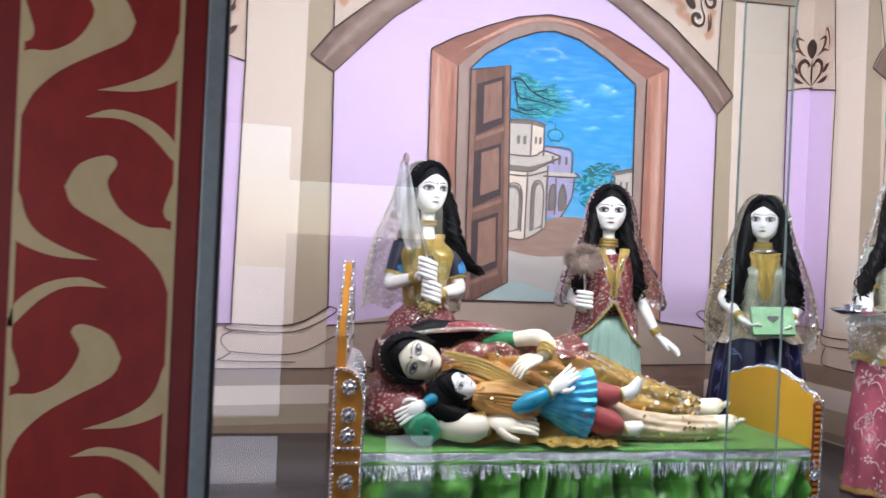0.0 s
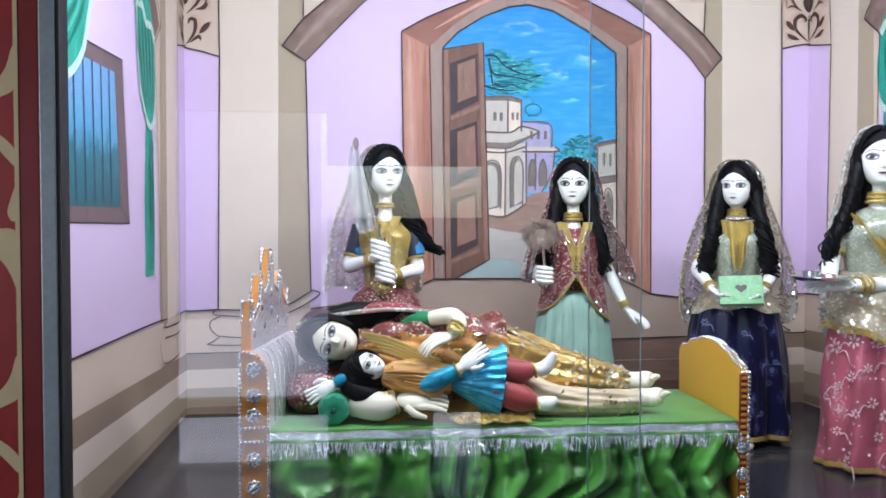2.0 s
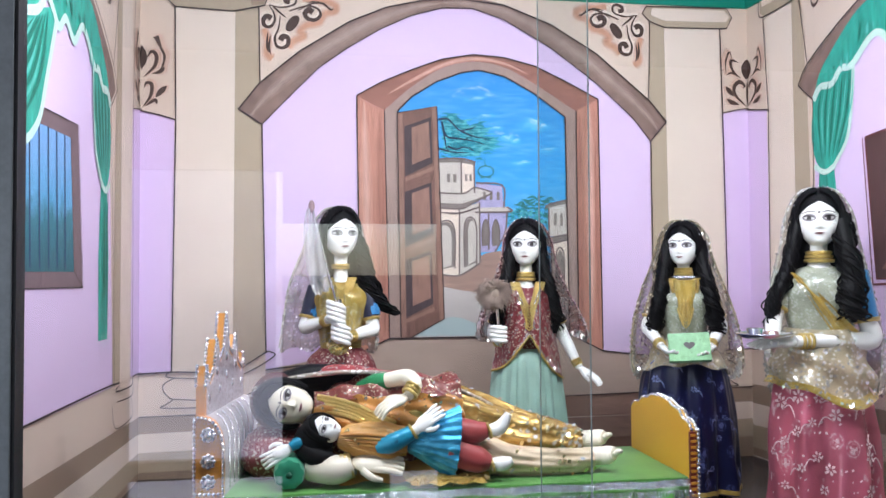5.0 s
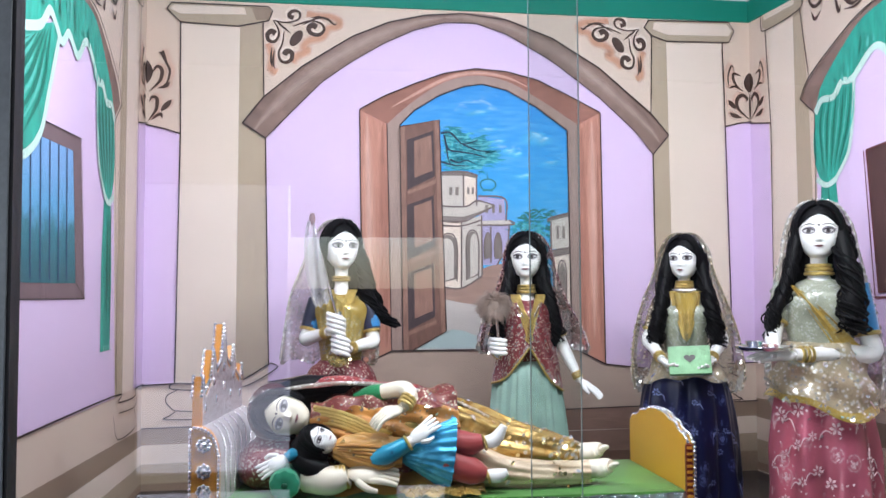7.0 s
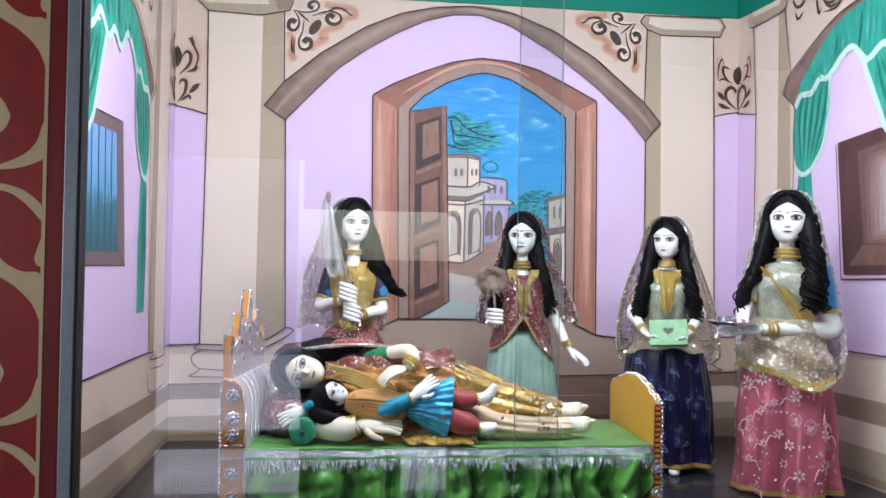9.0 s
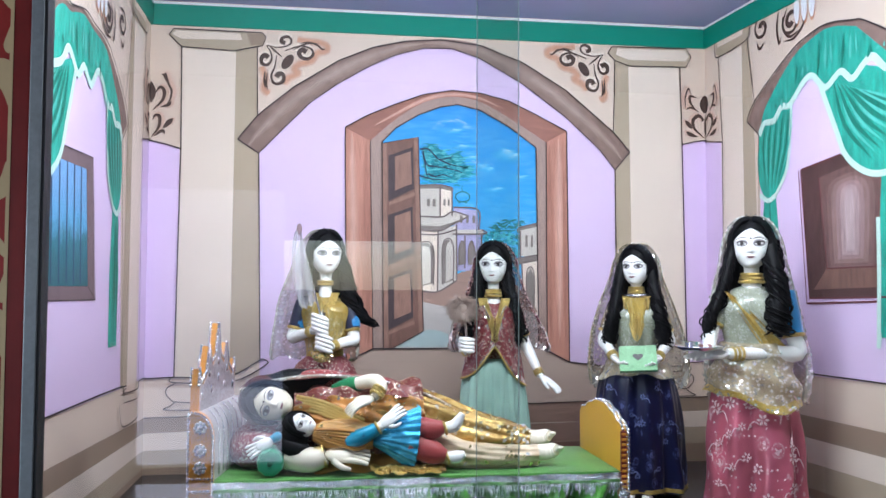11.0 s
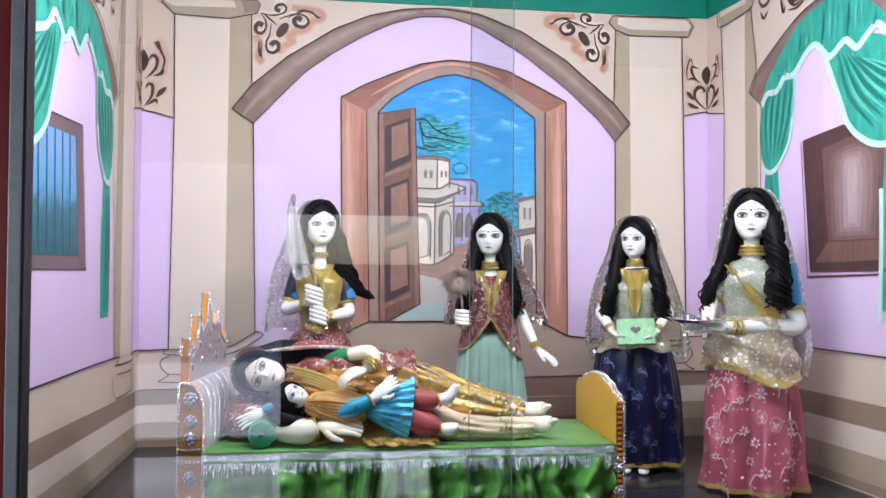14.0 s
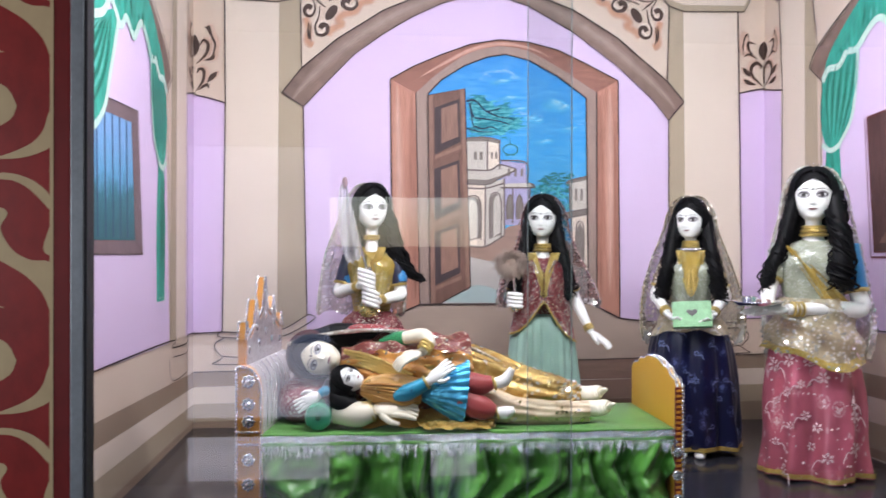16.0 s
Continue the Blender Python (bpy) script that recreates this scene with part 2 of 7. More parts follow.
# ---- mesh helpers ----
class Build:
    """Collects surfaces into one mesh, each with its material."""

    def __init__(self):
        self.v, self.f, self.mi, self.mats = [], [], [], []

    def slot(self, m):
        if m not in self.mats:
            self.mats.append(m)
        return self.mats.index(m)

    def add(self, verts, faces, m):
        o, k = len(self.v), self.slot(m)
        self.v += [tuple(p) for p in verts]
        self.f += [tuple(o + i for i in f) for f in faces]
        self.mi += [k] * len(faces)
        return self

    def grid(self, fn, nu, nv, m, close_u=False, close_v=False):
        verts = [fn(i / (nu if close_u else nu - 1), j / (nv if close_v else nv - 1)) for i in range(nu) for j in range(nv)]
        faces = []
        for i in range(nu if close_u else nu - 1):
            for j in range(nv if close_v else nv - 1):
                a, b = i, (i + 1) % nu
                c, d = j, (j + 1) % nv
                faces.append((a * nv + c, b * nv + c, b * nv + d, a * nv + d))
        return self.add(verts, faces, m)

    def ball(self, c, r, m, rot=None, nu=20, nv=12):
        c, r = Vector(c), (r if isinstance(r, tuple) else (r, r, r))
        rot = rot or Matrix.Identity(3)

        def fn(u, v):
            a, t = 2 * math.pi * u, math.pi * (0.001 + 0.998 * v)
            return c + rot @ Vector((r[0] * math.sin(t) * math.cos(a), r[1] * math.sin(t) * math.sin(a), r[2] * math.cos(t)))
        return self.grid(fn, nu, nv, m, close_u=True)

    def tube(self, pts, radii, m, n=10, steps=5, caps=True, flat=1.0, wob=0.0, freq=0.0):
        path = smooth(pts, steps)
        rr = smooth([(r, 0, 0) for r in radii], steps)
        rings, prev = [], None
        for k, p in enumerate(path):
            d = (path[min(k + 1, len(path) - 1)] - path[max(k - 1, 0)]).normalized()
            if prev is None:
                prev = d.orthogonal().normalized()
            side = (prev - d * prev.dot(d)).normalized()
            prev = side
            up = d.cross(side)
            r = rr[k][0] * (1 + wob * math.sin(freq * k))
            rings.append([p + r * (math.cos(a) * side + flat * math.sin(a) * up) for a in (2 * math.pi * i / n for i in range(n))])
        verts = [q for ring in rings for q in ring]
        faces = [(k * n + i, k * n + (i + 1) % n, (k + 1) * n + (i + 1) % n, (k + 1) * n + i) for k in range(len(rings) - 1) for i in range(n)]
        if caps:
            faces += [tuple(range(n))[::-1], tuple((len(rings) - 1) * n + i for i in range(n))]
        return self.add(verts, faces, m)

    def box(self, lo, hi, m, bev=0.0):
        x0, y0, z0 = lo
        x1, y1, z1 = hi
        bm = bmesh.new()
        bmesh.ops.create_cube(bm, size=1.0)
        for v in bm.verts:
            v.co = Vector(((x0 + x1) / 2 + v.co.x * (x1 - x0), (y0 + y1) / 2 + v.co.y * (y1 - y0), (z0 + z1) / 2 + v.co.z * (z1 - z0)))
        if bev:
            bmesh.ops.bevel(bm, geom=bm.edges[:], offset=bev, segments=2, profile=0.6, affect="EDGES")
        bm.verts.index_update()
        self.add([v.co.copy() for v in bm.verts], [[v.index for v in f.verts] for f in bm.faces], m)
        bm.free()
        return self

    def prism(self, outline, axis_a, axis_b, origin, depth, m):
        """A flat outline (a, b) pushed by depth."""
        a, b, o, d = Vector(axis_a), Vector(axis_b), Vector(origin), Vector(depth)
        n = len(outline)
        front = [o + a * p + b * q for p, q in outline]
        verts = front + [p + d for p in front]
        faces = [tuple(range(n)), tuple(range(2 * n - 1, n - 1, -1))] + [(i, i + n, (i + 1) % n + n, (i + 1) % n) for i in range(n)]
        return self.add(verts, faces, m)

    def mesh(self, name, soft=True):
        me = bpy.data.meshes.new(name)
        me.from_pydata(self.v, [], self.f)
        for m in self.mats:
            me.materials.append(m)
        me.polygons.foreach_set("material_index", self.mi)
        me.polygons.foreach_set("use_smooth", [soft] * len(self.f))
        bm = bmesh.new()
        bm.from_mesh(me)
        bmesh.ops.recalc_face_normals(bm, faces=bm.faces[:])
        bm.to_mesh(me)
        bm.free()
        if soft:
            me.set_sharp_from_angle(angle=radians(50))
        me.update()
        return me


def smooth(pts, steps):
    """A Catmull-Rom line through the points."""
    p = [Vector(q) for q in pts]
    if len(p) < 3 or steps < 2:
        return p
    p = [2 * p[0] - p[1]] + p + [2 * p[-1] - p[-2]]
    out = []
    for i in range(1, len(p) - 2):
        a, b, c, d = p[i - 1:i + 3]
        for s in range(steps):
            t = s / steps
            out.append(0.5 * (2 * b + (c - a) * t + (2 * a - 5 * b + 4 * c - d) * t * t + (3 * b - a - 3 * c + d) * t ** 3))
    return out + [p[-2]]


def thing(name, build, label="", category="", group="", kind="", parent=None, soft=True):
    ob = new(name, build.mesh(name, soft))
    if parent:
        ob.parent = parent
    return tagged(ob, label, category, group, kind)


def part(name, build, parent, label="", soft=True):
    return thing(name, build, label, parent=parent, soft=soft)


def holder(name, at, label, category, group=""):
    ob = new(name)
    ob.location = at
    ob.empty_display_size = 0.05
    tagged(ob, label, category, group)
    return ob


def under(ob, parent):
    """Parents a thing built in world places to an Empty that stands elsewhere."""
    ob.parent = parent
    ob.matrix_parent_inverse = Matrix.Translation(-Vector(parent.location))
    return ob

# ---- the case: walls, floor, ceiling ----
BACK, TOP = 3.44, 2.135
XL, XR = -1.325, 1.325
RIGHT_SLOPE = 0.09


def on_back(u, z, up):
    return Vector((u, BACK - up, z))


def on_left(u, z, up):
    return Vector((XL - 0.008 * u + up, BACK - u, z))


def on_right(u, z, up):
    return Vector((XR + RIGHT_SLOPE * u - up, BACK - u, z))


def wall_slab(name, a, b, out, m):
    a, b, out = Vector((*a, 0)), Vector((*b, 0)), Vector((*out, 0)) * 0.08
    w = Build()
    w.prism([(0, -1.15), (1, -1.15), (1, TOP + 0.1), (0, TOP + 0.1)], b - a, (0, 0, 1), a, out, m)
    return thing(name, w, "plastered display-case wall with a painted mural", "wall", kind="structure", soft=False)


wall_back = wall_slab("wall_back", (XL - 0.1, BACK), (XR + 0.1, BACK), (0, 1), CREAM)
wall_left = wall_slab("wall_left", (XL, BACK), (XL - 0.015, 1.63), (-1, 0), CREAM)
wall_right = wall_slab("wall_right", (XR, BACK), (XR + RIGHT_SLOPE * 1.81, 1.63), (1, 0), CREAM)

LAYER = 0.0007
TURN_OF = [0]


def lift(layer):
    """Each patch lies a hair above the one before, so that no two share a plane."""
    TURN_OF[0] += 1
    return layer * LAYER + 0.00004 * (TURN_OF[0] % 13)


def flat(wall, place, name, outline, m, layer, curve=0):
    """A patch of paint on a wall: an outline of (along, height)."""
    pts = [(p[0], p[1]) for p in smooth([(a, b, 0) for a, b in outline], curve)] if curve else outline
    me = bpy.data.meshes.new(name)
    up = lift(layer)
    me.from_pydata([place(a, b, up) for a, b in pts], [], [tuple(range(len(pts)))])
    me.materials.append(m)
    ob = new(name, me)
    ob.parent = wall
    return ob


def ribbon(pts, width, taper=(1, 1), steps=6):
    """The two edges of a painted line."""
    line = [Vector((p[0], p[1])) for p in smooth([(a, b, 0) for a, b in pts], steps)]
    left, right = [], []
    for i, p in enumerate(line):
        d = line[min(i + 1, len(line) - 1)] - line[max(i - 1, 0)]
        d = d.normalized() if d.length > 1e-9 else Vector((1, 0))
        t = i / max(1, len(line) - 1)
        if taper == "leaf":
            k = math.sin(math.pi * min(1, t * 0.97 + 0.03)) ** 0.8
        else:
            k = taper[0] + (taper[1] - taper[0]) * t
        n = Vector((-d.y, d.x)) * width * k / 2
        left.append(p + n)
        right.append(p - n)
    return left, right


def strokes(wall, place, name, lines, m, layer, steps=6):
    """Painted lines of one colour on a wall, in one mesh. Each: points, width, taper."""
    verts, faces = [], []
    for k, (pts, width, *tap) in enumerate(lines):
        width *= 0.68 if m is INK else 1.0
        left, right = ribbon(pts, width, tap[0] if tap else (1, 1), steps)
        o, n = len(verts), len(left)
        up = lift(layer)
        verts += [place(p.x, p.y, up) for p in left] + [place(p.x, p.y, up) for p in right]
        faces += [(o + i, o + i + 1, o + n + i + 1, o + n + i) for i in range(n - 1)]
    me = bpy.data.meshes.new(name)
    me.from_pydata(verts, [], faces)
    me.materials.append(m)
    ob = new(name, me)
    ob.parent = wall
    return ob


def curl(cx, cy, r, start, turns, n=9):
    """A scroll that winds in to its middle; turns < 0 winds clockwise."""
    return [(cx + r * (1 - 0.8 * t) * math.cos(radians(start) + 2 * math.pi * turns * t),
             cy + r * (1 - 0.8 * t) * math.sin(radians(start) + 2 * math.pi * turns * t)) for t in (i / (n - 1) for i in range(n))]


def oval(cx, cy, rx, ry, tilt=0, n=14):
    c, s = math.cos(radians(tilt)), math.sin(radians(tilt))
    return [(cx + rx * math.cos(a) * c - ry * math.sin(a) * s, cy + rx * math.cos(a) * s + ry * math.sin(a) * c)
            for a in (2 * math.pi * i / n for i in range(n))]


def rect(x0, z0, x1, z1):
    return [(x0, z0), (x1, z0), (x1, z1), (x0, z1)]


def line_back(z, slope=0.023):
    return lambda x: z + slope * (x + 1.325)


# skirting bands on all three walls
for lo, hi, m in ((0.0, 0.028, BROWN_B), (0.028, 0.107, TAN), (0.107, 0.183, CREAM2), (0.183, 0.25, BROWN_B)):
    f0, f1 = (lambda x, s=lo: s + 0.023 * (x + 1.325) * (s > 0)), (lambda x, s=hi: s + 0.023 * (x + 1.325))
    flat(wall_back, on_back, "painted_skirting_band", [(XL, f0(XL)), (XR, f0(XR)), (XR, f1(XR)), (XL, f1(XL))], m, 1)
    flat(wall_left, on_left, "painted_skirting_band", [(0, lo), (1.8, lo * 1.25), (1.8, hi * 1.25), (0, hi)], m, 1)
    k = 1.27
    flat(wall_right, on_right, "painted_skirting_band", [(0, lo * k + 0.005), (1.8, lo * k + 0.005), (1.8, hi * k + 0.01), (0, hi * k + 0.005)], m, 1)

# back wall: lilac ground, arch and columns
ARCH_OUT = [(-0.933, 1.508), (-0.846, 1.620), (-0.684, 1.757), (-0.477, 1.890), (-0.320, 1.958), (-0.161, 1.995), (0.0, 2.008),
            (0.192, 1.988), (0.399, 1.914), (0.608, 1.790), (0.848, 1.591), (0.930, 1.496)]
ARCH_IN = [(-0.838, 1.446), (-0.733, 1.558), (-0.606, 1.689), (-0.477, 1.783), (-0.346, 1.863), (-0.214, 1.927), (-0.080, 1.965),
           (0.055, 1.968), (0.192, 1.925), (0.399, 1.810), (0.608, 1.658), (0.776, 1.506), (0.855, 1.408)]
flat(wall_back, on_back, "painted_lilac_panel", [(-0.822, 0.43)] + [tuple(p[:2]) for p in smooth([(a, b, 0) for a, b in ARCH_IN], 4)] + [(0.857, 0.455)], LILAC, 2)
flat(wall_back, on_back, "painted_lilac_panel", [(XL, 0.425), (-1.195, 0.43), (-1.183, 1.457), (-1.25, 1.475), (XL, 1.492)], LILAC, 2)
flat(wall_back, on_back, "painted_lilac_panel", [(1.212, 0.475), (XR, 0.48), (XR, 1.566), (1.26, 1.555), (1.197, 1.540)], LILAC, 2)
arch_o = [tuple(p[:2]) for p in smooth([(a, b, 0) for a, b in ARCH_OUT], 5)]
arch_i = [tuple(p[:2]) for p in smooth([(a, b, 0) for a, b in ARCH_IN], 5)]
flat(wall_back, on_back, "painted_column", [(-1.195, 0.43), (-0.955, 0.43), (-0.947, 1.918), (-1.186, 1.924)], CREAM2, 2)
flat(wall_back, on_back, "painted_column_shade", [(-0.955, 0.43), (-0.822, 0.50), (-0.840, 1.446), (-0.851, 1.94), (-0.947, 1.918)], TAN, 2)
flat(wall_back, on_back, "painted_column", [(0.945, 0.44), (1.212, 0.44), (1.189, 1.923), (0.928, 1.919)], CREAM2, 2)
flat(wall_back, on_back, "painted_column_shade", [(0.862, 0.46), (0.945, 0.44), (0.928, 1.919), (0.856, 1.944)], TAN, 2)
flat(wall_back, on_back, "painted_arch", arch_o + arch_i[::-1], ARCHP, 3)
mid_line = [((a[0] + c[0]) / 2, (a[1] + c[1]) / 2 + 0.004) for a, c in ((arch_o[round(t * (len(arch_o) - 1))], arch_i[round(t * (len(arch_i) - 1))]) for t in (i / 14 for i in range(15)))]
for k, (w, c) in enumerate(((0.078, (0.30, 0.20, 0.165)), (0.056, (0.335, 0.23, 0.19)), (0.036, (0.37, 0.26, 0.22)), (0.018, (0.41, 0.30, 0.25)))):
    strokes(wall_back, on_back, "painted_arch_light", [(mid_line[:8], w, "leaf"), (mid_line[7:], w * 0.9, "leaf")], paint("umber_blend_paint_%s" % "abcd"[k], c, 0.22, (5, 5, 5)), 4 + k)
CAP_L = [(-1.243, 1.978), (-1.225, 2.006), (-0.83, 2.004), (-0.812, 1.985), (-0.827, 1.944), (-0.954, 1.915), (-1.187, 1.924)]
CAP_R = [(0.842, 2.012), (0.822, 1.979), (0.856, 1.944), (0.928, 1.919), (1.221, 1.925), (1.248, 1.977), (1.222, 2.018)]
flat(wall_back, on_back, "painted_capital", CAP_L, TAN, 4)
flat(wall_back, on_back, "painted_capital_light", [(-1.23, 1.982), (-1.215, 2.0), (-0.93, 1.998), (-0.92, 1.968), (-1.19, 1.962)], CREAM2, 5)
flat(wall_back, on_back, "painted_capital_shade", [(-0.90, 2.0), (-0.83, 2.0), (-0.815, 1.982), (-0.83, 1.95), (-0.88, 1.945)], BROWN_B, 5)
flat(wall_back, on_back, "painted_capital", CAP_R, TAN, 4)
flat(wall_back, on_back, "painted_capital_light", [(0.872, 2.006), (0.865, 1.975), (0.93, 1.952), (1.222, 1.956), (1.238, 1.98), (1.215, 2.01)], CREAM2, 5)

# the painted archway with its view
FRAME = [(-0.446, 1.577), (-0.344, 1.636), (-0.212, 1.694), (-0.079, 1.744), (0.056, 1.768), (0.192, 1.759), (0.329, 1.726), (0.468, 1.662), (0.613, 1.589)]
MID = [(-0.330, 1.517), (-0.212, 1.622), (-0.079, 1.706), (0.056, 1.738), (0.192, 1.718), (0.329, 1.648), (0.512, 1.534)]
INNER = [(-0.275, 1.513), (-0.212, 1.579), (-0.105, 1.646), (0.002, 1.688), (0.083, 1.701), (0.192, 1.677), (0.329, 1.603), (0.462, 1.506)]


def bow(pts, n=5):
    return [tuple(p[:2]) for p in smooth([(a, b, 0) for a, b in pts], n)]


flat(wall_back, on_back, "painted_sill", [(-0.822, 0.26), (0.857, 0.30), (0.857, 0.456), (0.624, 0.482), (0.48, 0.556), (-0.30, 0.556), (-0.432, 0.50), (-0.822, 0.432)], SILLP, 3)
for z0, z1, c in ((0.0, 0.10, (0.24, 0.135, 0.10)), (0.10, 0.19, (0.35, 0.215, 0.165)), (0.19, 0.283, (0.27, 0.15, 0.115))):
    flat(wall_back, on_back, "painted_step", [(-0.80, z0), (0.855, z0 + 0.012), (0.855, z1 + 0.012), (-0.80, z1 - 0.012)], paint("umber_step_paint_%s" % "abc"[int(10 * z0)], c, 0.2, (3, 3, 14)), 3)
flat(wall_back, on_back, "painted_reveal_head", bow(FRAME) + bow(MID)[::-1], TERRA_D, 4)
flat(wall_back, on_back, "painted_reveal", [(-0.446, 1.577), (-0.330, 1.517), (-0.310, 0.552), (-0.432, 0.495)], TERRA, 4)
flat(wall_back, on_back, "painted_reveal", [(0.512, 1.534), (0.613, 1.589), (0.624, 0.483), (0.515, 0.545)], TERRA, 4)
flat(wall_back, on_back, "painted_jamb_head", bow(MID) + bow(INNER)[::-1], JAMB, 4)
flat(wall_back, on_back, "painted_jamb", [(-0.330, 1.517), (-0.275, 1.513), (-0.262, 0.545), (-0.310, 0.552)], JAMB, 4)
flat(wall_back, on_back, "painted_jamb", [(0.462, 1.506), (0.512, 1.534), (0.515, 0.545), (0.474, 0.556)], JAMB, 4)
flat(wall_back, on_back, "painted_sky", bow(INNER) + [(0.470, 0.80), (-0.265, 0.80)], SKYP, 4)
flat(wall_back, on_back, "painted_street", [(-0.265, 0.86), (0.12, 0.90), (0.47, 0.80), (0.474, 0.556), (-0.262, 0.548)], STREET, 5)
flat(wall_back, on_back, "painted_path", [(-0.09, 0.835), (0.0, 0.83), (0.106, 0.91), (0.30, 0.90), (0.472, 0.72), (0.30, 0.76), (0.06, 0.745), (-0.09, 0.77)], PATHP, 6, 3)
flat(wall_back, on_back, "painted_cool_edge", [(-0.20, 0.56), (-0.05, 0.64), (0.10, 0.60), (0.30, 0.60), (0.40, 0.556)], paint("pale_teal_paint", (0.50, 0.62, 0.62), 0.1, (3, 3, 12)), 6, 3)
for k, (w, c) in enumerate(((1.0, (0.50, 0.225, 0.165)), (0.55, (0.43, 0.19, 0.14)))):
    strokes(wall_back, on_back, "painted_reveal_shade", [([(-0.350, 1.51), (-0.340, 1.0), (-0.328, 0.57)], 0.045 * w, "leaf"), ([(0.530, 1.52), (0.533, 1.0), (0.535, 0.57)], 0.045 * w, "leaf"), ([(0.60, 1.4), (0.605, 0.9), (0.61, 0.55)], 0.025 * w, "leaf")], paint("terracotta_shade_paint_%s" % "ab"[k], c, 0.22, (16, 16, 2)), 5 + k)
for k, (w, c) in enumerate(((1.0, (0.60, 0.30, 0.225)), (0.6, (0.64, 0.345, 0.27)), (0.3, (0.68, 0.40, 0.32)))):
    strokes(wall_back, on_back, "painted_reveal_light", [([(-0.415, 1.55), (-0.405, 1.1), (-0.40, 0.58)], 0.055 * w, "leaf"), ([(0.575, 1.55), (0.578, 1.1), (0.578, 0.58)], 0.055 * w, "leaf"), ([(-0.31, 1.59), (-0.20, 1.655), (-0.07, 1.722), (0.06, 1.750), (0.19, 1.735), (0.30, 1.69)], 0.020 * w, "leaf")], paint("terracotta_light_paint_%s" % "abc"[k], c, 0.2, (16, 16, 2)), 5 + k)
for k, (s_, c) in enumerate(((1.0, (0.050, 0.39, 0.76)), (0.72, (0.10, 0.46, 0.80)), (0.42, (0.22, 0.56, 0.84)), (0.2, (0.40, 0.68, 0.88)))):
    cm = paint("cloud_paint_%s" % "abcd"[k], c, 0.18, (6, 6, 10))
    for cx, cz, rx, rz in ((0.31, 1.47, 0.055, 0.030), (0.345, 1.455, 0.05, 0.022), (0.20, 1.405, 0.040, 0.018), (0.235, 1.395, 0.03, 0.014), (0.06, 1.575, 0.055, 0.012), (0.10, 1.50, 0.05, 0.012), (0.38, 1.36, 0.05, 0.012), (0.26, 1.30, 0.06, 0.012), (0.15, 1.45, 0.04, 0.010)):
        if k < 3 or rz > 0.02:
            flat(wall_back, on_back, "painted_cloud", [(x + 0.10 * rx * math.sin(5 * z / rz + cx * 40), z + 0.16 * rz * math.sin(7 * x / rx)) for x, z in oval(cx + 0.1 * rx * k, cz + 0.22 * rz * k, rx * s_, rz * s_, 8, 22)], cm, 5 + k)
# houses
H = lambda name, pts, m, layer, curve=0: flat(wall_back, on_back, name, pts, m, layer, curve)
H("painted_house", rect(-0.10, 1.16, 0.0, 1.311), STONE, 7)
H("painted_house_side", [(0.0, 1.16), (0.057, 1.168), (0.056, 1.297), (0.0, 1.311)], CREAM2, 7)
H("painted_cornice", [(-0.10, 1.311), (0.0, 1.315), (0.062, 1.30), (0.062, 1.288), (0.0, 1.300), (-0.10, 1.298)], STONE_S, 8)
H("painted_eave", [(-0.10, 1.165), (0.01, 1.165), (0.06, 1.19), (0.135, 1.172), (0.05, 1.128), (0.0, 1.108), (-0.10, 1.112)], STONE, 8)
H("painted_eave_shade", [(-0.10, 1.126), (0.0, 1.122), (0.06, 1.142), (0.135, 1.172), (0.05, 1.128), (0.0, 1.102), (-0.10, 1.106)], STONE_S, 9)
H("painted_house", [(-0.10, 0.82), (-0.012, 0.815), (-0.009, 1.105), (-0.10, 1.105)], CREAM2, 7)
H("painted_house_side", [(-0.012, 0.815), (0.08, 0.870), (0.078, 1.128), (-0.009, 1.105)], STONE, 7)
for x in (-0.062, -0.035):
    H("painted_house_window", rect(x, 1.215, x + 0.014, 1.25), STONE_S, 9)
for x in (0.016, 0.036):
    H("painted_house_window", rect(x, 1.22, x + 0.010, 1.25), STONE_S, 9)
for x0, x1, z0, z1, m in ((-0.105, -0.03, 0.835, 1.045, STONE_S), (0.012, 0.062, 0.85, 1.06, STONE_S), (-0.10, -0.043, 0.84, 1.03, STONE), (0.028, 0.062, 0.86, 1.05, STONE)):
    arc = [(x0 + (x1 - x0) * (0.5 - 0.5 * math.cos(math.pi * i / 8)), z1 - 0.05 + 0.05 * math.sin(math.pi * i / 8)) for i in range(9)]
    H("painted_archway", [(x0, z0)] + arc + [(x1, z0 + 0.02)], m, 9 if m is STONE_S else 10)
H("painted_far_house", [(0.066, 1.105), (0.185, 1.105), (0.179, 1.20), (0.064, 1.212)], STONE_L, 6)
H("painted_far_house", [(0.078, 0.915), (0.145, 0.915), (0.19, 1.0), (0.20, 1.105), (0.070, 1.105)], STONE_L, 6)
H("painted_far_cornice", [(0.060, 1.105), (0.20, 1.11), (0.215, 1.09), (0.060, 1.085)], STONE, 7)
for x in (0.095, 0.125, 0.155):
    H("painted_house_window", rect(x, 1.14, x + 0.012, 1.175), STONE_S, 8)
for x in (0.09, 0.135):
    H("painted_archway", [(x, 0.94), (x + 0.03, 0.945), (x + 0.03, 1.03), (x + 0.015, 1.055), (x, 1.03)], STONE_S, 8)
H("painted_house", [(0.385, 0.985), (0.472, 0.985), (0.471, 1.138), (0.385, 1.12)], STONE, 6)
H("painted_cornice", [(0.37, 1.118), (0.471, 1.142), (0.471, 1.128), (0.37, 1.104)], STONE_S, 7)
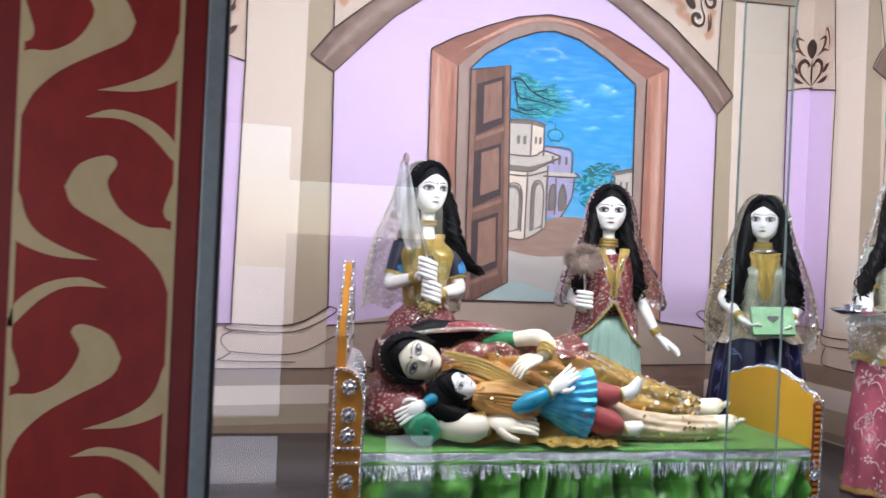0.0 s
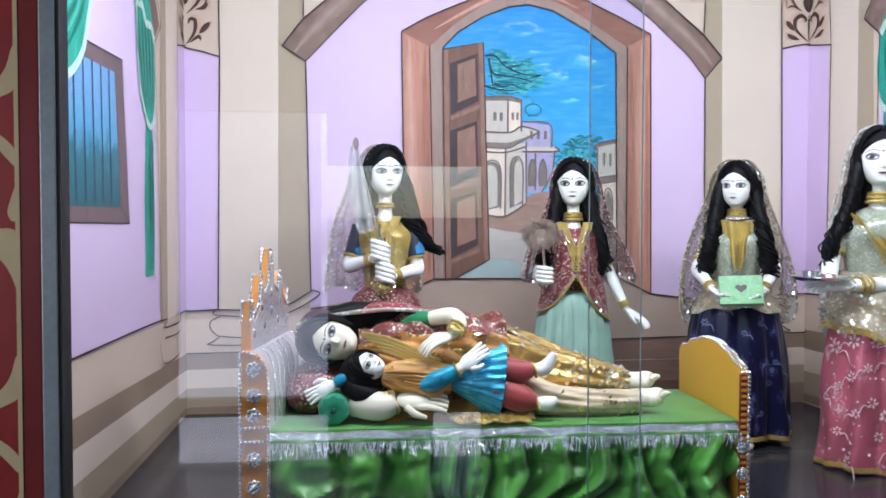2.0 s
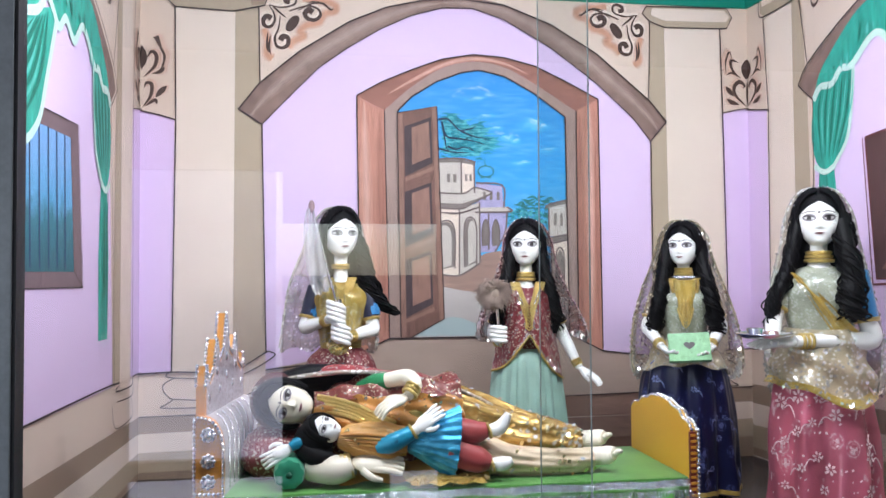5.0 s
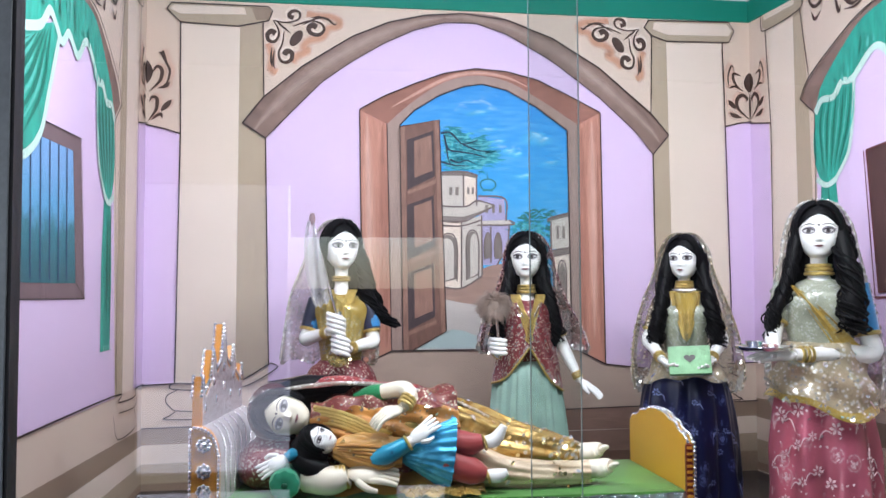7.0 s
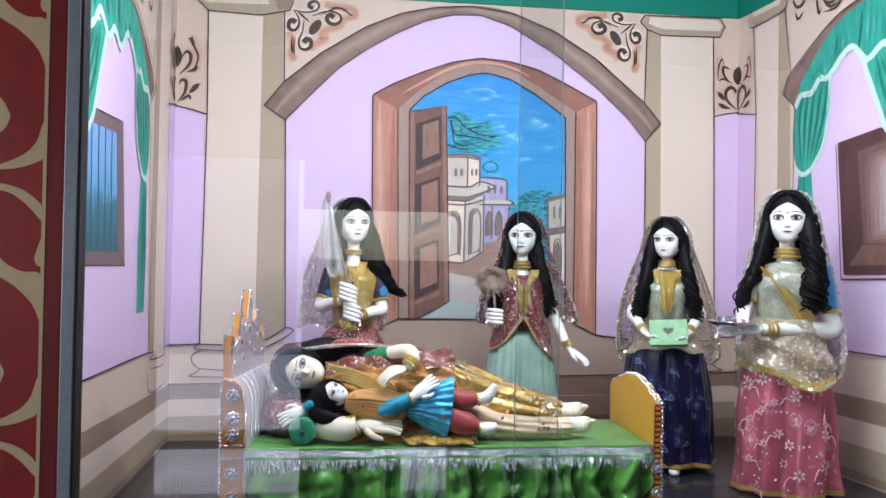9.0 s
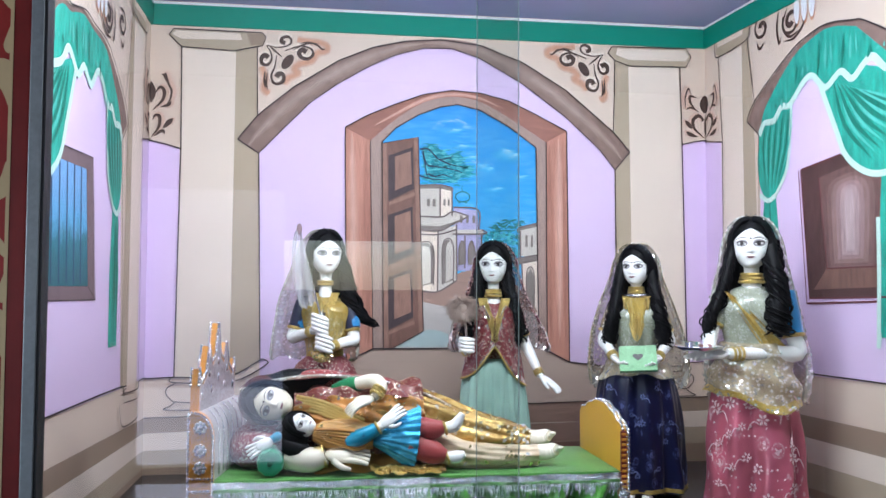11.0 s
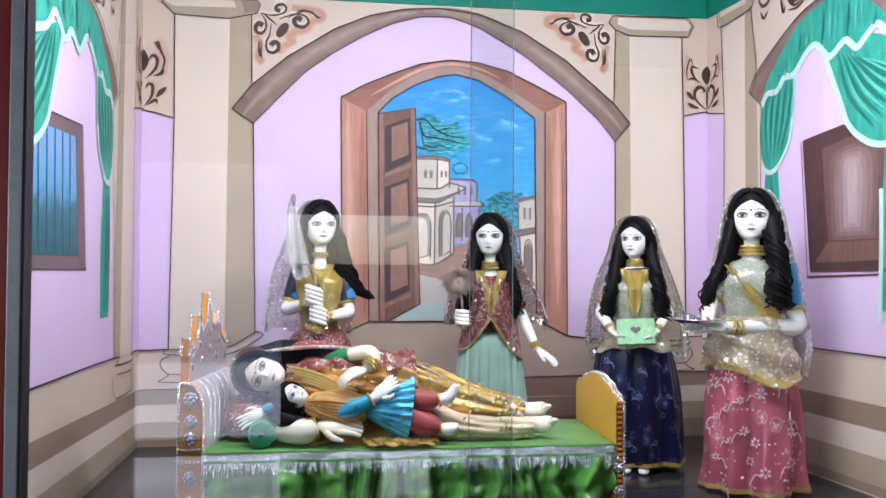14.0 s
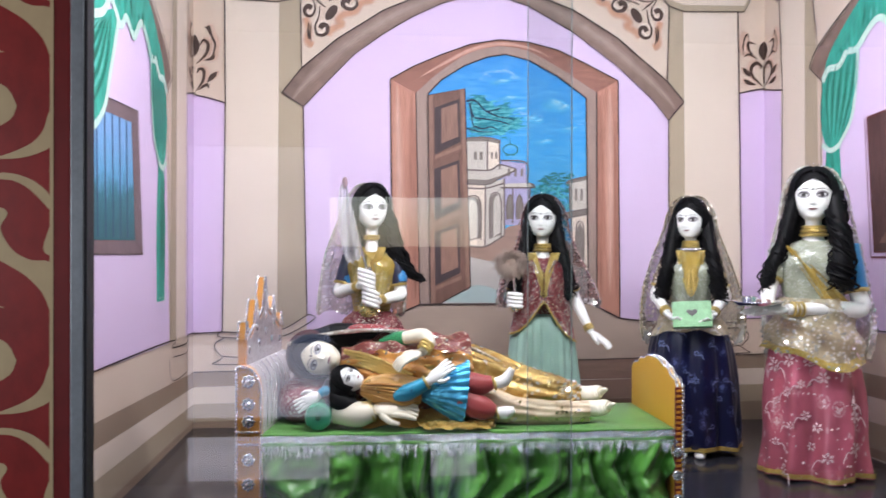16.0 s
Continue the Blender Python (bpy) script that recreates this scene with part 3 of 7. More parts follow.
H("painted_house", [(0.365, 0.955), (0.472, 0.985), (0.473, 0.70), (0.40, 0.76), (0.39, 0.955)], CREAM2, 6)
H("painted_eave_shade", [(0.36, 0.968), (0.472, 0.99), (0.472, 0.97), (0.36, 0.945)], STONE_S, 7)
for x in (0.41, 0.437):
    H("painted_house_window", rect(x, 1.03, x + 0.011, 1.085), STONE_S, 8)
H("painted_archway", [(0.415, 0.75), (0.45, 0.73), (0.452, 0.89), (0.435, 0.93), (0.415, 0.89)], STONE_S, 8)
strokes(wall_back, on_back, "painted_dome", [(oval(0.108, 1.263, 0.034, 0.024) + [(0.142, 1.263)], 0.006), ([(0.108, 1.287), (0.104, 1.305), (0.108, 1.32)], 0.005, (1, 0.3)),
        ([(0.085, 1.235), (0.108, 1.24), (0.13, 1.235)], 0.006)], LEAFP, 6)
HOUSE_INK = paint("house_outline_paint", (0.20, 0.155, 0.15), 0.2)
strokes(wall_back, on_back, "painted_house_outlines", [(l, 0.007) for l in (
    [(0.0, 1.165), (0.0, 1.308)], [(0.057, 1.17), (0.056, 1.297)], [(-0.10, 1.313), (0.0, 1.317), (0.062, 1.302)], [(-0.10, 1.168), (0.01, 1.167), (0.06, 1.192), (0.135, 1.173)],
    [(-0.10, 1.104), (0.0, 1.102), (0.05, 1.126), (0.135, 1.170)], [(-0.011, 0.815), (-0.009, 1.10)], [(0.08, 0.87), (0.078, 1.13)], [(-0.10, 0.822), (-0.012, 0.815), (0.08, 0.868)],
    [(-0.10, 1.085), (-0.01, 1.083), (0.078, 1.108)], [(0.064, 1.213), (0.18, 1.202), (0.186, 1.105)], [(0.06, 1.086), (0.215, 1.09), (0.20, 1.11)], [(0.145, 0.915), (0.19, 1.0), (0.20, 1.09)],
    [(0.118, 0.925), (0.118, 1.08)], [(0.37, 1.105), (0.385, 1.122), (0.471, 1.144)], [(0.386, 0.975), (0.385, 1.105)], [(0.36, 0.945), (0.36, 0.97), (0.472, 0.992)], [(0.36, 0.945), (0.472, 0.968)], [(0.40, 0.76), (0.392, 0.95)])]
    + [([(x, z0), (x, z1 - 0.04), ((x + x1) / 2, z1), (x1, z1 - 0.04), (x1, z0 + 0.01)], 0.006) for x, x1, z0, z1 in ((-0.10, -0.03, 0.835, 1.05), (0.012, 0.064, 0.85, 1.065), (0.09, 0.12, 0.94, 1.055), (0.135, 0.165, 0.95, 1.055), (0.415, 0.452, 0.74, 0.935))], HOUSE_INK, 12)
rb = random.Random(14)
strokes(wall_back, on_back, "painted_far_leaves", [([(x, z), (x + rb.uniform(0.01, 0.03), z + rb.uniform(-0.012, 0.012)), (x + rb.uniform(0.03, 0.06), z + rb.uniform(-0.02, 0.015))], 0.010, "leaf")
        for x, z in ((0.23 + 0.14 * rb.random(), 1.05 + 0.10 * rb.random()) for _ in range(36))], LEAFP, 5)
# tree over the houses
rnd = random.Random(4)
BOUGHS = [[(-0.098, 1.484), (-0.059, 1.487), (-0.03, 1.461), (-0.003, 1.438), (0.042, 1.447), (0.064, 1.458)], [(-0.078, 1.444), (-0.059, 1.41), (-0.011, 1.403), (0.029, 1.398), (0.083, 1.386), (0.104, 1.376)],
          [(-0.059, 1.37), (-0.024, 1.357), (0.016, 1.366), (0.056, 1.351)], [(-0.083, 1.476), (-0.073, 1.423), (-0.065, 1.37), (-0.051, 1.344)], [(-0.003, 1.438), (0.05, 1.415), (0.112, 1.405)], [(-0.10, 1.36), (-0.04, 1.345), (0.03, 1.342)]]
leaves, pale = [], []
for bough in BOUGHS:
    line = smooth([(a, c, 0) for a, c in bough], 6)
    for p in line:
        for q in range(5):
            lx, lz = p.x + rnd.gauss(0.004, 0.016), p.y + rnd.gauss(-0.006, 0.013)
            if lx > -0.095:
                (leaves if q < 3 else pale).append(([(lx, lz), (lx + rnd.uniform(0.012, 0.026), lz + rnd.uniform(-0.002, 0.006)), (lx + rnd.uniform(0.03, 0.05), lz + rnd.uniform(-0.008, 0.012))], rnd.uniform(0.005, 0.010), "leaf"))
for x0, x1, z0, z1, n in ((0.20, 0.36, 1.02, 1.09, 60), (0.26, 0.38, 0.90, 1.02, 60)):
    for k in range(n):
        lx, lz = rnd.uniform(x0, x1), rnd.uniform(z0, z1)
        (leaves if k % 3 else pale).append(([(lx, lz), (lx + rnd.uniform(-0.02, 0.02), lz + 0.01), (lx + rnd.uniform(-0.04, 0.04), lz + rnd.uniform(-0.01, 0.03))], 0.009, "leaf"))
strokes(wall_back, on_back, "painted_leaves", leaves, paint("painted_leaf_green", (0.02, 0.30, 0.38), 0.3), 6, 3)
strokes(wall_back, on_back, "painted_pale_leaves", pale, paint("painted_pale_leaf_green", (0.10, 0.50, 0.56), 0.25), 6, 3)
strokes(wall_back, on_back, "painted_branches", [(bough, 0.0095, (1, 0.35)) for bough in BOUGHS], paint("painted_branch_blue", (0.02, 0.06, 0.11), 0.2), 7, 5)
# open door leaf
H("painted_door_leaf", [(-0.276, 1.506), (-0.105, 1.541), (-0.077, 0.632), (-0.219, 0.554), (-0.262, 0.55)], DOORP, 11)
H("painted_door_stile", [(-0.125, 1.537), (-0.105, 1.541), (-0.077, 0.632), (-0.098, 0.622)], DOORL, 12)
H("painted_door_edge", [(-0.276, 1.506), (-0.252, 1.51), (-0.238, 0.552), (-0.262, 0.55)], DOORL, 12)
for z0, z1 in ((1.265, 1.475), (0.965, 1.195), (0.665, 0.905)):
    H("painted_door_panel", [(-0.243, z0 - 0.03), (-0.124, z0 + 0.03), (-0.130, z1 + 0.018), (-0.245, z1 - 0.025)], DOORD, 12)
    H("painted_door_field", [(-0.212, z0 + 0.022), (-0.134, z0 + 0.055), (-0.140, z1 - 0.002), (-0.214, z1 - 0.03)], DOORL, 13)
    H("painted_door_rail", [(-0.24, z0 - 0.05), (-0.118, z0 - 0.0), (-0.12, z0 + 0.018), (-0.24, z0 - 0.035)], DOORL, 13)

# outlines on the back wall
BL = line_back(0.25)
strokes(wall_back, on_back, "painted_outline", [
    (ARCH_OUT, 0.009), (ARCH_IN, 0.006), ([(-0.933, 1.508), (-0.838, 1.446)], 0.009), ([(0.930, 1.496), (0.855, 1.408)], 0.009),
    (FRAME, 0.008), ([(-0.446, 1.577), (-0.432, 0.495)], 0.008), ([(0.613, 1.589), (0.624, 0.483)], 0.008), (INNER, 0.008),
    ([(-0.275, 1.513), (-0.262, 0.545)], 0.007), ([(0.462, 1.506), (0.474, 0.556)], 0.009), ([(-0.330, 1.517), (-0.310, 0.552)], 0.006),
    ([(0.512, 1.534), (0.515, 0.545)], 0.008), ([(-0.432, 0.495), (-0.310, 0.552), (0.48, 0.552)], 0.009), ([(0.48, 0.556), (0.624, 0.483), (0.857, 0.456)], 0.009),
    ([(-0.822, 0.432), (-0.432, 0.47)], 0.008), ([(-0.838, 1.446), (-0.820, 0.50)], 0.008), ([(0.855, 1.408), (0.860, 0.456)], 0.008),
    ([(-0.851, 1.938), (-0.846, 1.620)], 0.007), ([(0.856, 1.944), (0.848, 1.591)], 0.007), ([(-1.187, 1.924), (-1.183, 1.457), (-1.195, 0.43)], 0.008),
    ([(1.189, 1.923), (1.197, 1.54), (1.212, 0.475)], 0.008), (CAP_L + CAP_L[:1], 0.008), (CAP_R + CAP_R[:1], 0.008),
    ([(XL, 1.492), (-1.25, 1.477), (-1.183, 1.457)], 0.008), ([(1.197, 1.540), (1.26, 1.556), (XR, 1.566)], 0.008),
    ([(XL, 0.425), (-1.22, 0.43), (-1.193, 0.431)], 0.009), ([(1.19, 0.475), (XR, 0.48)], 0.008), ([(XL, 0.252), (-0.9, BL(-0.9)), (0.3, BL(0.3)), (XR, BL(XR))], 0.007),
    ([(-0.276, 1.506), (-0.105, 1.541), (-0.077, 0.632), (-0.219, 0.554)], 0.007),
], INK, 14, 1)
# column bases
for s, cx in ((1, -1.2), (-1, 1.215)):
    e = lambda a, b: (cx + s * a, b + (0.0 if s > 0 else 0.03))
    strokes(wall_back, on_back, "painted_base_moulding", [
        ([e(0, 0.431), e(0.24, 0.432), e(0.39, 0.51)], 0.008), ([e(0.0, 0.431), e(-0.015, 0.42), e(0.015, 0.407), e(0.25, 0.405), e(0.41, 0.485), e(0.39, 0.51)], 0.007),
        ([e(0.015, 0.405), e(-0.022, 0.385), e(-0.028, 0.36), e(-0.01, 0.335), e(0.03, 0.32), e(0.26, 0.318), e(0.43, 0.40)], 0.007),
        ([e(0.01, 0.318), e(-0.015, 0.30), e(-0.02, 0.286), e(0.26, 0.284)], 0.007)], INK, 15, 4)

# scrollwork in the spandrels: soft halo below, dark scrolls above
SCROLL = [([(-0.81, 1.948), (-0.759, 1.940), (-0.708, 1.953), (-0.698, 1.979), (-0.716, 1.992), (-0.739, 1.983), (-0.742, 1.967), (-0.724, 1.962)], 0.015),
          ([(-0.81, 1.948), (-0.790, 1.915), (-0.787, 1.881), (-0.804, 1.857), (-0.827, 1.861), (-0.833, 1.885), (-0.817, 1.901), (-0.800, 1.891)], 0.018),
          ([(-0.764, 1.903), (-0.771, 1.850), (-0.786, 1.811), (-0.778, 1.777), (-0.753, 1.770), (-0.732, 1.786), (-0.733, 1.813), (-0.753, 1.817), (-0.763, 1.801)], 0.018),
          ([(-0.726, 1.926), (-0.657, 1.950), (-0.610, 1.941), (-0.597, 1.915), (-0.618, 1.893), (-0.649, 1.897), (-0.662, 1.918), (-0.646, 1.934), (-0.628, 1.924)], 0.019)]
TAILS = [[(-0.798, 1.946), (-0.77, 1.922), (-0.736, 1.894)], [(-0.66, 1.962), (-0.618, 1.970), (-0.579, 1.958), (-0.553, 1.938), (-0.541, 1.949)], [(-0.804, 1.823), (-0.809, 1.771), (-0.801, 1.737)],
         [(-0.815, 1.83), (-0.818, 1.78), (-0.812, 1.745)], [(-0.69, 1.93), (-0.63, 1.962), (-0.57, 1.966)]]
HALO = [[(-0.67, 1.981), (-0.618, 1.974), (-0.567, 1.971), (-0.533, 1.955), (-0.538, 1.933), (-0.579, 1.921), (-0.605, 1.883), (-0.656, 1.868), (-0.682, 1.841), (-0.666, 1.823), (-0.707, 1.80), (-0.732, 1.773)],
        [(-0.83, 1.848), (-0.814, 1.796), (-0.819, 1.744), (-0.795, 1.724)]]
for flip in (1, -1):
    fx = (lambda p: p) if flip == 1 else (lambda p: (-0.012 - p[0], p[1] + 0.022))
    for k, (w, c) in enumerate(((0.050, (0.70, 0.50, 0.40)), (0.036, (0.68, 0.43, 0.32)), (0.022, (0.65, 0.35, 0.23)))):
        strokes(wall_back, on_back, "painted_scroll_halo", [([fx(p) for p in h], w, (0.8, 0.9)) for h in HALO], paint("scroll_halo_paint_%s" % "abc"[k], c, 0.14), 4 + k)
    strokes(wall_back, on_back, "painted_scroll_field", [([fx((p[0] - 0.004, p[1] + 0.010)) for p in c], 0.030, (0.3, 1.0)) for c, w in SCROLL], CREAM2, 7)
    strokes(wall_back, on_back, "painted_scrolls", [([fx(p) for p in c], w, (0.25, 1.35)) for c, w in SCROLL] + [([fx(p) for p in c], 0.009, "leaf") for c in TAILS], ORN, 8)
    flat(wall_back, on_back, "painted_scroll_seed", [fx(p) for p in oval(-0.713, 1.874, 0.040, 0.021, 55)], ORN, 9)


SPRIG_L = [([(0.012, 1.630), (0.055, 1.677), (0.062, 1.721), (0.042, 1.736), (0.023, 1.707)], 0.020), ([(0.061, 1.775), (0.066, 1.801), (0.079, 1.755), (0.094, 1.717), (0.080, 1.665), (0.044, 1.646)], 0.013),
           ([(0.048, 1.795), (0.062, 1.790), (0.070, 1.760)], 0.014), ([(0.095, 1.675), (0.080, 1.655), (0.044, 1.645)], 0.016), ([(0.009, 1.507), (0.040, 1.554), (0.044, 1.600), (0.024, 1.607), (0.013, 1.584)], 0.019),
           ([(0.060, 1.550), (0.082, 1.575), (0.104, 1.597)], 0.028), ([(0.020, 1.512), (0.057, 1.538), (0.066, 1.519)], 0.018), ([(0.004, 1.760), (0.014, 1.712), (0.004, 1.662)], 0.030)]
SPRIG_R = [([(0.005, 1.575), (0.057, 1.621), (0.065, 1.662), (0.039, 1.686), (0.015, 1.670), (0.024, 1.655)], 0.018), ([(0.106, 1.661), (0.088, 1.642), (0.069, 1.620)], 0.022), ([(0.101, 1.606), (0.078, 1.592), (0.040, 1.582)], 0.020),
           ([(0.033, 1.705), (0.076, 1.726), (0.103, 1.714)], 0.010), ([(0.103, 1.717), (0.105, 1.773), (0.087, 1.821), (0.073, 1.788)], 0.008), ([(0.044, 1.775), (0.079, 1.782), (0.076, 1.746), (0.047, 1.710)], 0.014),
           ([(0.006, 1.700), (0.012, 1.745), (0.004, 1.790)], 0.036), ([(0.004, 1.580), (0.004, 1.640), (0.003, 1.695)], 0.007)]


def sprig(wall, place, cx, side, lines):
    """Leaf ornament over the corner strips; side: which way it spreads."""
    f = lambda a, b: (cx + side * a, b)
    for k, (w, c) in enumerate(((0.040, (0.72, 0.55, 0.46)), (0.026, (0.70, 0.48, 0.38)))):
        strokes(wall, place, "painted_sprig_halo", [([f(a + 0.008, b + 0.004) for a, b in pts], w, "leaf") for pts, q in lines[:6]], paint("sprig_halo_paint_%s" % "ab"[k], c, 0.12), 3 + k)
    strokes(wall, place, "painted_sprig", [([f(a, b) for a, b in pts], q, "leaf") for pts, q in lines], ORN, 6)


SPRIG_L = [(pts, 0.8 * w) for pts, w in SPRIG_L]
sprig(wall_back, on_back, XL + 0.002, 1, SPRIG_L)
sprig(wall_left, on_left, 0.002, 1, SPRIG_L)
sprig(wall_back, on_back, XR - 0.002, -1, SPRIG_R)
sprig(wall_right, on_right, 0.002, 1, SPRIG_R)


def side_wall(wall, place, dz, shift, spring, crown_u, crown_z, low):
    """Mural of a side wall: strip, column, arch with painted curtains, window."""
    z0 = low
    flat(wall, place, "painted_lilac_panel", [(0, z0), (0.155, z0), (0.163, 1.47 + dz), (0.08, 1.485 + dz), (0, 1.50 + dz)], LILAC, 2)
    flat(wall, place, "painted_column", [(0.155, z0), (0.33, z0), (0.33, 1.95), (0.135, 1.95)], CREAM2, 2)
    flat(wall, place, "painted_column_shade", [(0.33, z0), (0.44, z0), (0.41, spring[1]), (0.375, 1.97), (0.32, 1.95)], TAN, 2)
    cap = [(0.105, 2.03), (0.105, 1.97), (0.14, 1.945), (0.36, 1.96), (0.395, 2.0), (0.37, 2.05), (0.20, 2.05)]
    flat(wall, place, "painted_capital", cap, TAN, 4)
    flat(wall, place, "painted_capital_light", [(0.115, 2.025), (0.12, 1.995), (0.33, 1.998), (0.34, 2.04), (0.2, 2.042)], CREAM2, 5)
    su, sz = spring
    out = [(su, sz), (su + 0.07, sz + 0.085), (su + 0.31, sz + 0.225), (crown_u - 0.1, crown_z - 0.012), (crown_u + 0.02, crown_z), (crown_u + 0.16, crown_z - 0.03),
           (2 * crown_u - su - 0.31, sz + 0.225), (2 * crown_u - su - 0.05, sz + 0.06)]
    ins = [(su + 0.09, sz - 0.075), (su + 0.12, sz + 0.015), (su + 0.2, sz + 0.10), (su + 0.33, sz + 0.205), (crown_u - 0.09, crown_z - 0.03), (crown_u + 0.02, crown_z - 0.016),
           (crown_u + 0.15, crown_z - 0.05), (2 * crown_u - su - 0.33, sz + 0.19), (2 * crown_u - su - 0.1, sz - 0.02)]
    o5, i5 = bow(out), bow(ins)
    flat(wall, place, "painted_lilac_panel", [(0.44, z0)] + i5 + [(2 * crown_u - su - 0.06, z0 + 0.02)], LILAC, 2)
    flat(wall, place, "painted_arch", o5 + i5[::-1], ARCHP, 3)
    val = [(su + 0.09, sz - 0.08), (su + 0.13, sz - 0.035), (su + 0.20, sz - 0.035), (su + 0.25, sz + 0.012), (su + 0.31, sz + 0.012), (su + 0.40, sz + 0.085),
           (su + 0.455, sz + 0.095), (su + 0.52, sz + 0.035), (su + 0.555, sz + 0.038), (su + 0.62, sz + 0.072), (su + 0.68, sz + 0.03), (su + 0.74, sz + 0.067),
           (su + 0.79, sz + 0.086), (su + 0.85, sz + 0.03), (su + 0.93, sz + 0.0), (2 * crown_u - su - 0.1, sz - 0.05)]
    v5 = bow(val)
    head = flat(wall, place, "painted_curtain_valance", i5 + v5[::-1], TEAL, 4)
    k = [(su + 0.085, sz - 0.08), (su + 0.073, sz - 0.23), (su + 0.11, sz - 0.345), (su + 0.20, sz - 0.36), (su + 0.28, sz - 0.257), (su + 0.31, sz - 0.1), (su + 0.318, sz + 0.005)]
    flat(wall, place, "painted_curtain", bow(k) + [(su + 0.25, sz + 0.0), (su + 0.13, sz - 0.04)], TEAL, 5)
    flat(wall, place, "painted_curtain_tail", [(su + 0.115, sz - 0.36), (su + 0.20, sz - 0.365), (su + 0.225, sz - 0.6), (su + 0.22, sz - 0.88), (su + 0.10, sz - 0.88), (su + 0.09, sz - 0.6)], TEAL, 4)
    sv = su + shift
    w = [(sv + 0.50, sz + 0.05), (sv + 0.585, sz - 0.14), (sv + 0.645, sz - 0.26), (sv + 0.76, sz - 0.335), (sv + 0.88, sz - 0.34), (sv + 1.0, sz - 0.30), (sv + 1.1, sz - 0.2)]
    flat(wall, place, "painted_curtain", bow(w) + [(sv + 1.1, sz - 0.05), (su + 0.93, sz + 0.0), (su + 0.85, sz + 0.03), (su + 0.74, sz + 0.067), (sv + 0.56, sz + 0.06)], TEAL, 8)
    flat(wall, place, "painted_curtain_tail", [(sv + 0.82, sz - 0.33), (sv + 0.95, sz - 0.33), (sv + 1.0, sz - 0.6), (sv + 0.98, sz - 0.93), (sv + 0.80, sz - 0.93), (sv + 0.80, sz - 0.6)], TEAL, 7)
    lace = [(val, 0.027), (w, 0.024), ([(su + 0.318, sz + 0.005), (su + 0.31, sz - 0.1), (su + 0.28, sz - 0.257), (su + 0.20, sz - 0.36)], 0.016),
            ([(su + 0.09, sz - 0.345), (su + 0.15, sz - 0.375), (su + 0.21, sz - 0.355)], 0.022), ([(sv + 0.80, sz - 0.5), (sv + 0.80, sz - 0.7), (sv + 0.79, sz - 0.97)], 0.02)]
    lace += [([(su + 0.10 + 0.03 * i, sz - 0.86), (su + 0.11 + 0.03 * i, sz - 0.93)], 0.03, "leaf") for i in range(4)]
    lace += [([(sv + 0.80 + 0.04 * i, sz - 0.90), (sv + 0.81 + 0.04 * i, sz - 0.98)], 0.04, "leaf") for i in range(5)]
    strokes(wall, place, "painted_lace_edge", lace, LACE, 9)
    folds, lights = [], []
    for i in range(5):
        a = 0.03 + 0.04 * i
        folds.append(([(su + 0.11 + a, sz - 0.04 + 0.01 * i), (su + 0.09 + a, sz - 0.15), (su + 0.12 + 0.5 * a, sz - 0.33)], 0.013, "leaf"))
        lights.append(([(su + 0.13 + a, sz - 0.05 + 0.01 * i), (su + 0.11 + a, sz - 0.15), (su + 0.13 + 0.5 * a, sz - 0.31)], 0.008, "leaf"))
    for i in range(6):
        b = 0.045 * i
        folds.append(([(sv + 0.58 + 0.5 * b, sz + 0.04 - 0.01 * i), (sv + 0.64 + b, sz - 0.14 + 0.01 * i), (sv + 0.78 + b, sz - 0.29 + 0.03 * i)], 0.02, "leaf"))
        lights.append(([(sv + 0.61 + 0.5 * b, sz + 0.03 - 0.01 * i), (sv + 0.67 + b, sz - 0.14 + 0.01 * i), (sv + 0.80 + b, sz - 0.27 + 0.03 * i)], 0.013, "leaf"))
    for i in range(5):
        x = crown_u - 0.33 + 0.14 * i
        top = crown_z - 0.055 - 1.9 * (x - crown_u) ** 2
        low_ = sz + 0.035 + 0.06 * min(i, 1)
        folds.append(([(x, low_ - 0.01), (x + 0.01, (low_ + top) / 2), (x + 0.015, top + 0.01)], 0.015, "leaf"))
        lights.append(([(x + 0.05, low_ + 0.01), (x + 0.05, (low_ + top) / 2), (x + 0.055, top - 0.005)], 0.014, "leaf"))
        lights.append(([(x + 0.085, low_ + 0.03), (x + 0.082, (low_ + top) / 2), (x + 0.08, top - 0.005)], 0.009, "leaf"))
    for a in (0.12, 0.16, shift + 0.86, shift + 0.91):
        folds.append(([(su + a, sz - 0.38), (su + a + 0.01, sz - 0.6), (su + a, sz - 0.86)], 0.016, "leaf"))
    strokes(wall, place, "painted_curtain_folds", folds, TEAL_D, 10)
    strokes(wall, place, "painted_curtain_lights", lights, TEAL_L, 10)
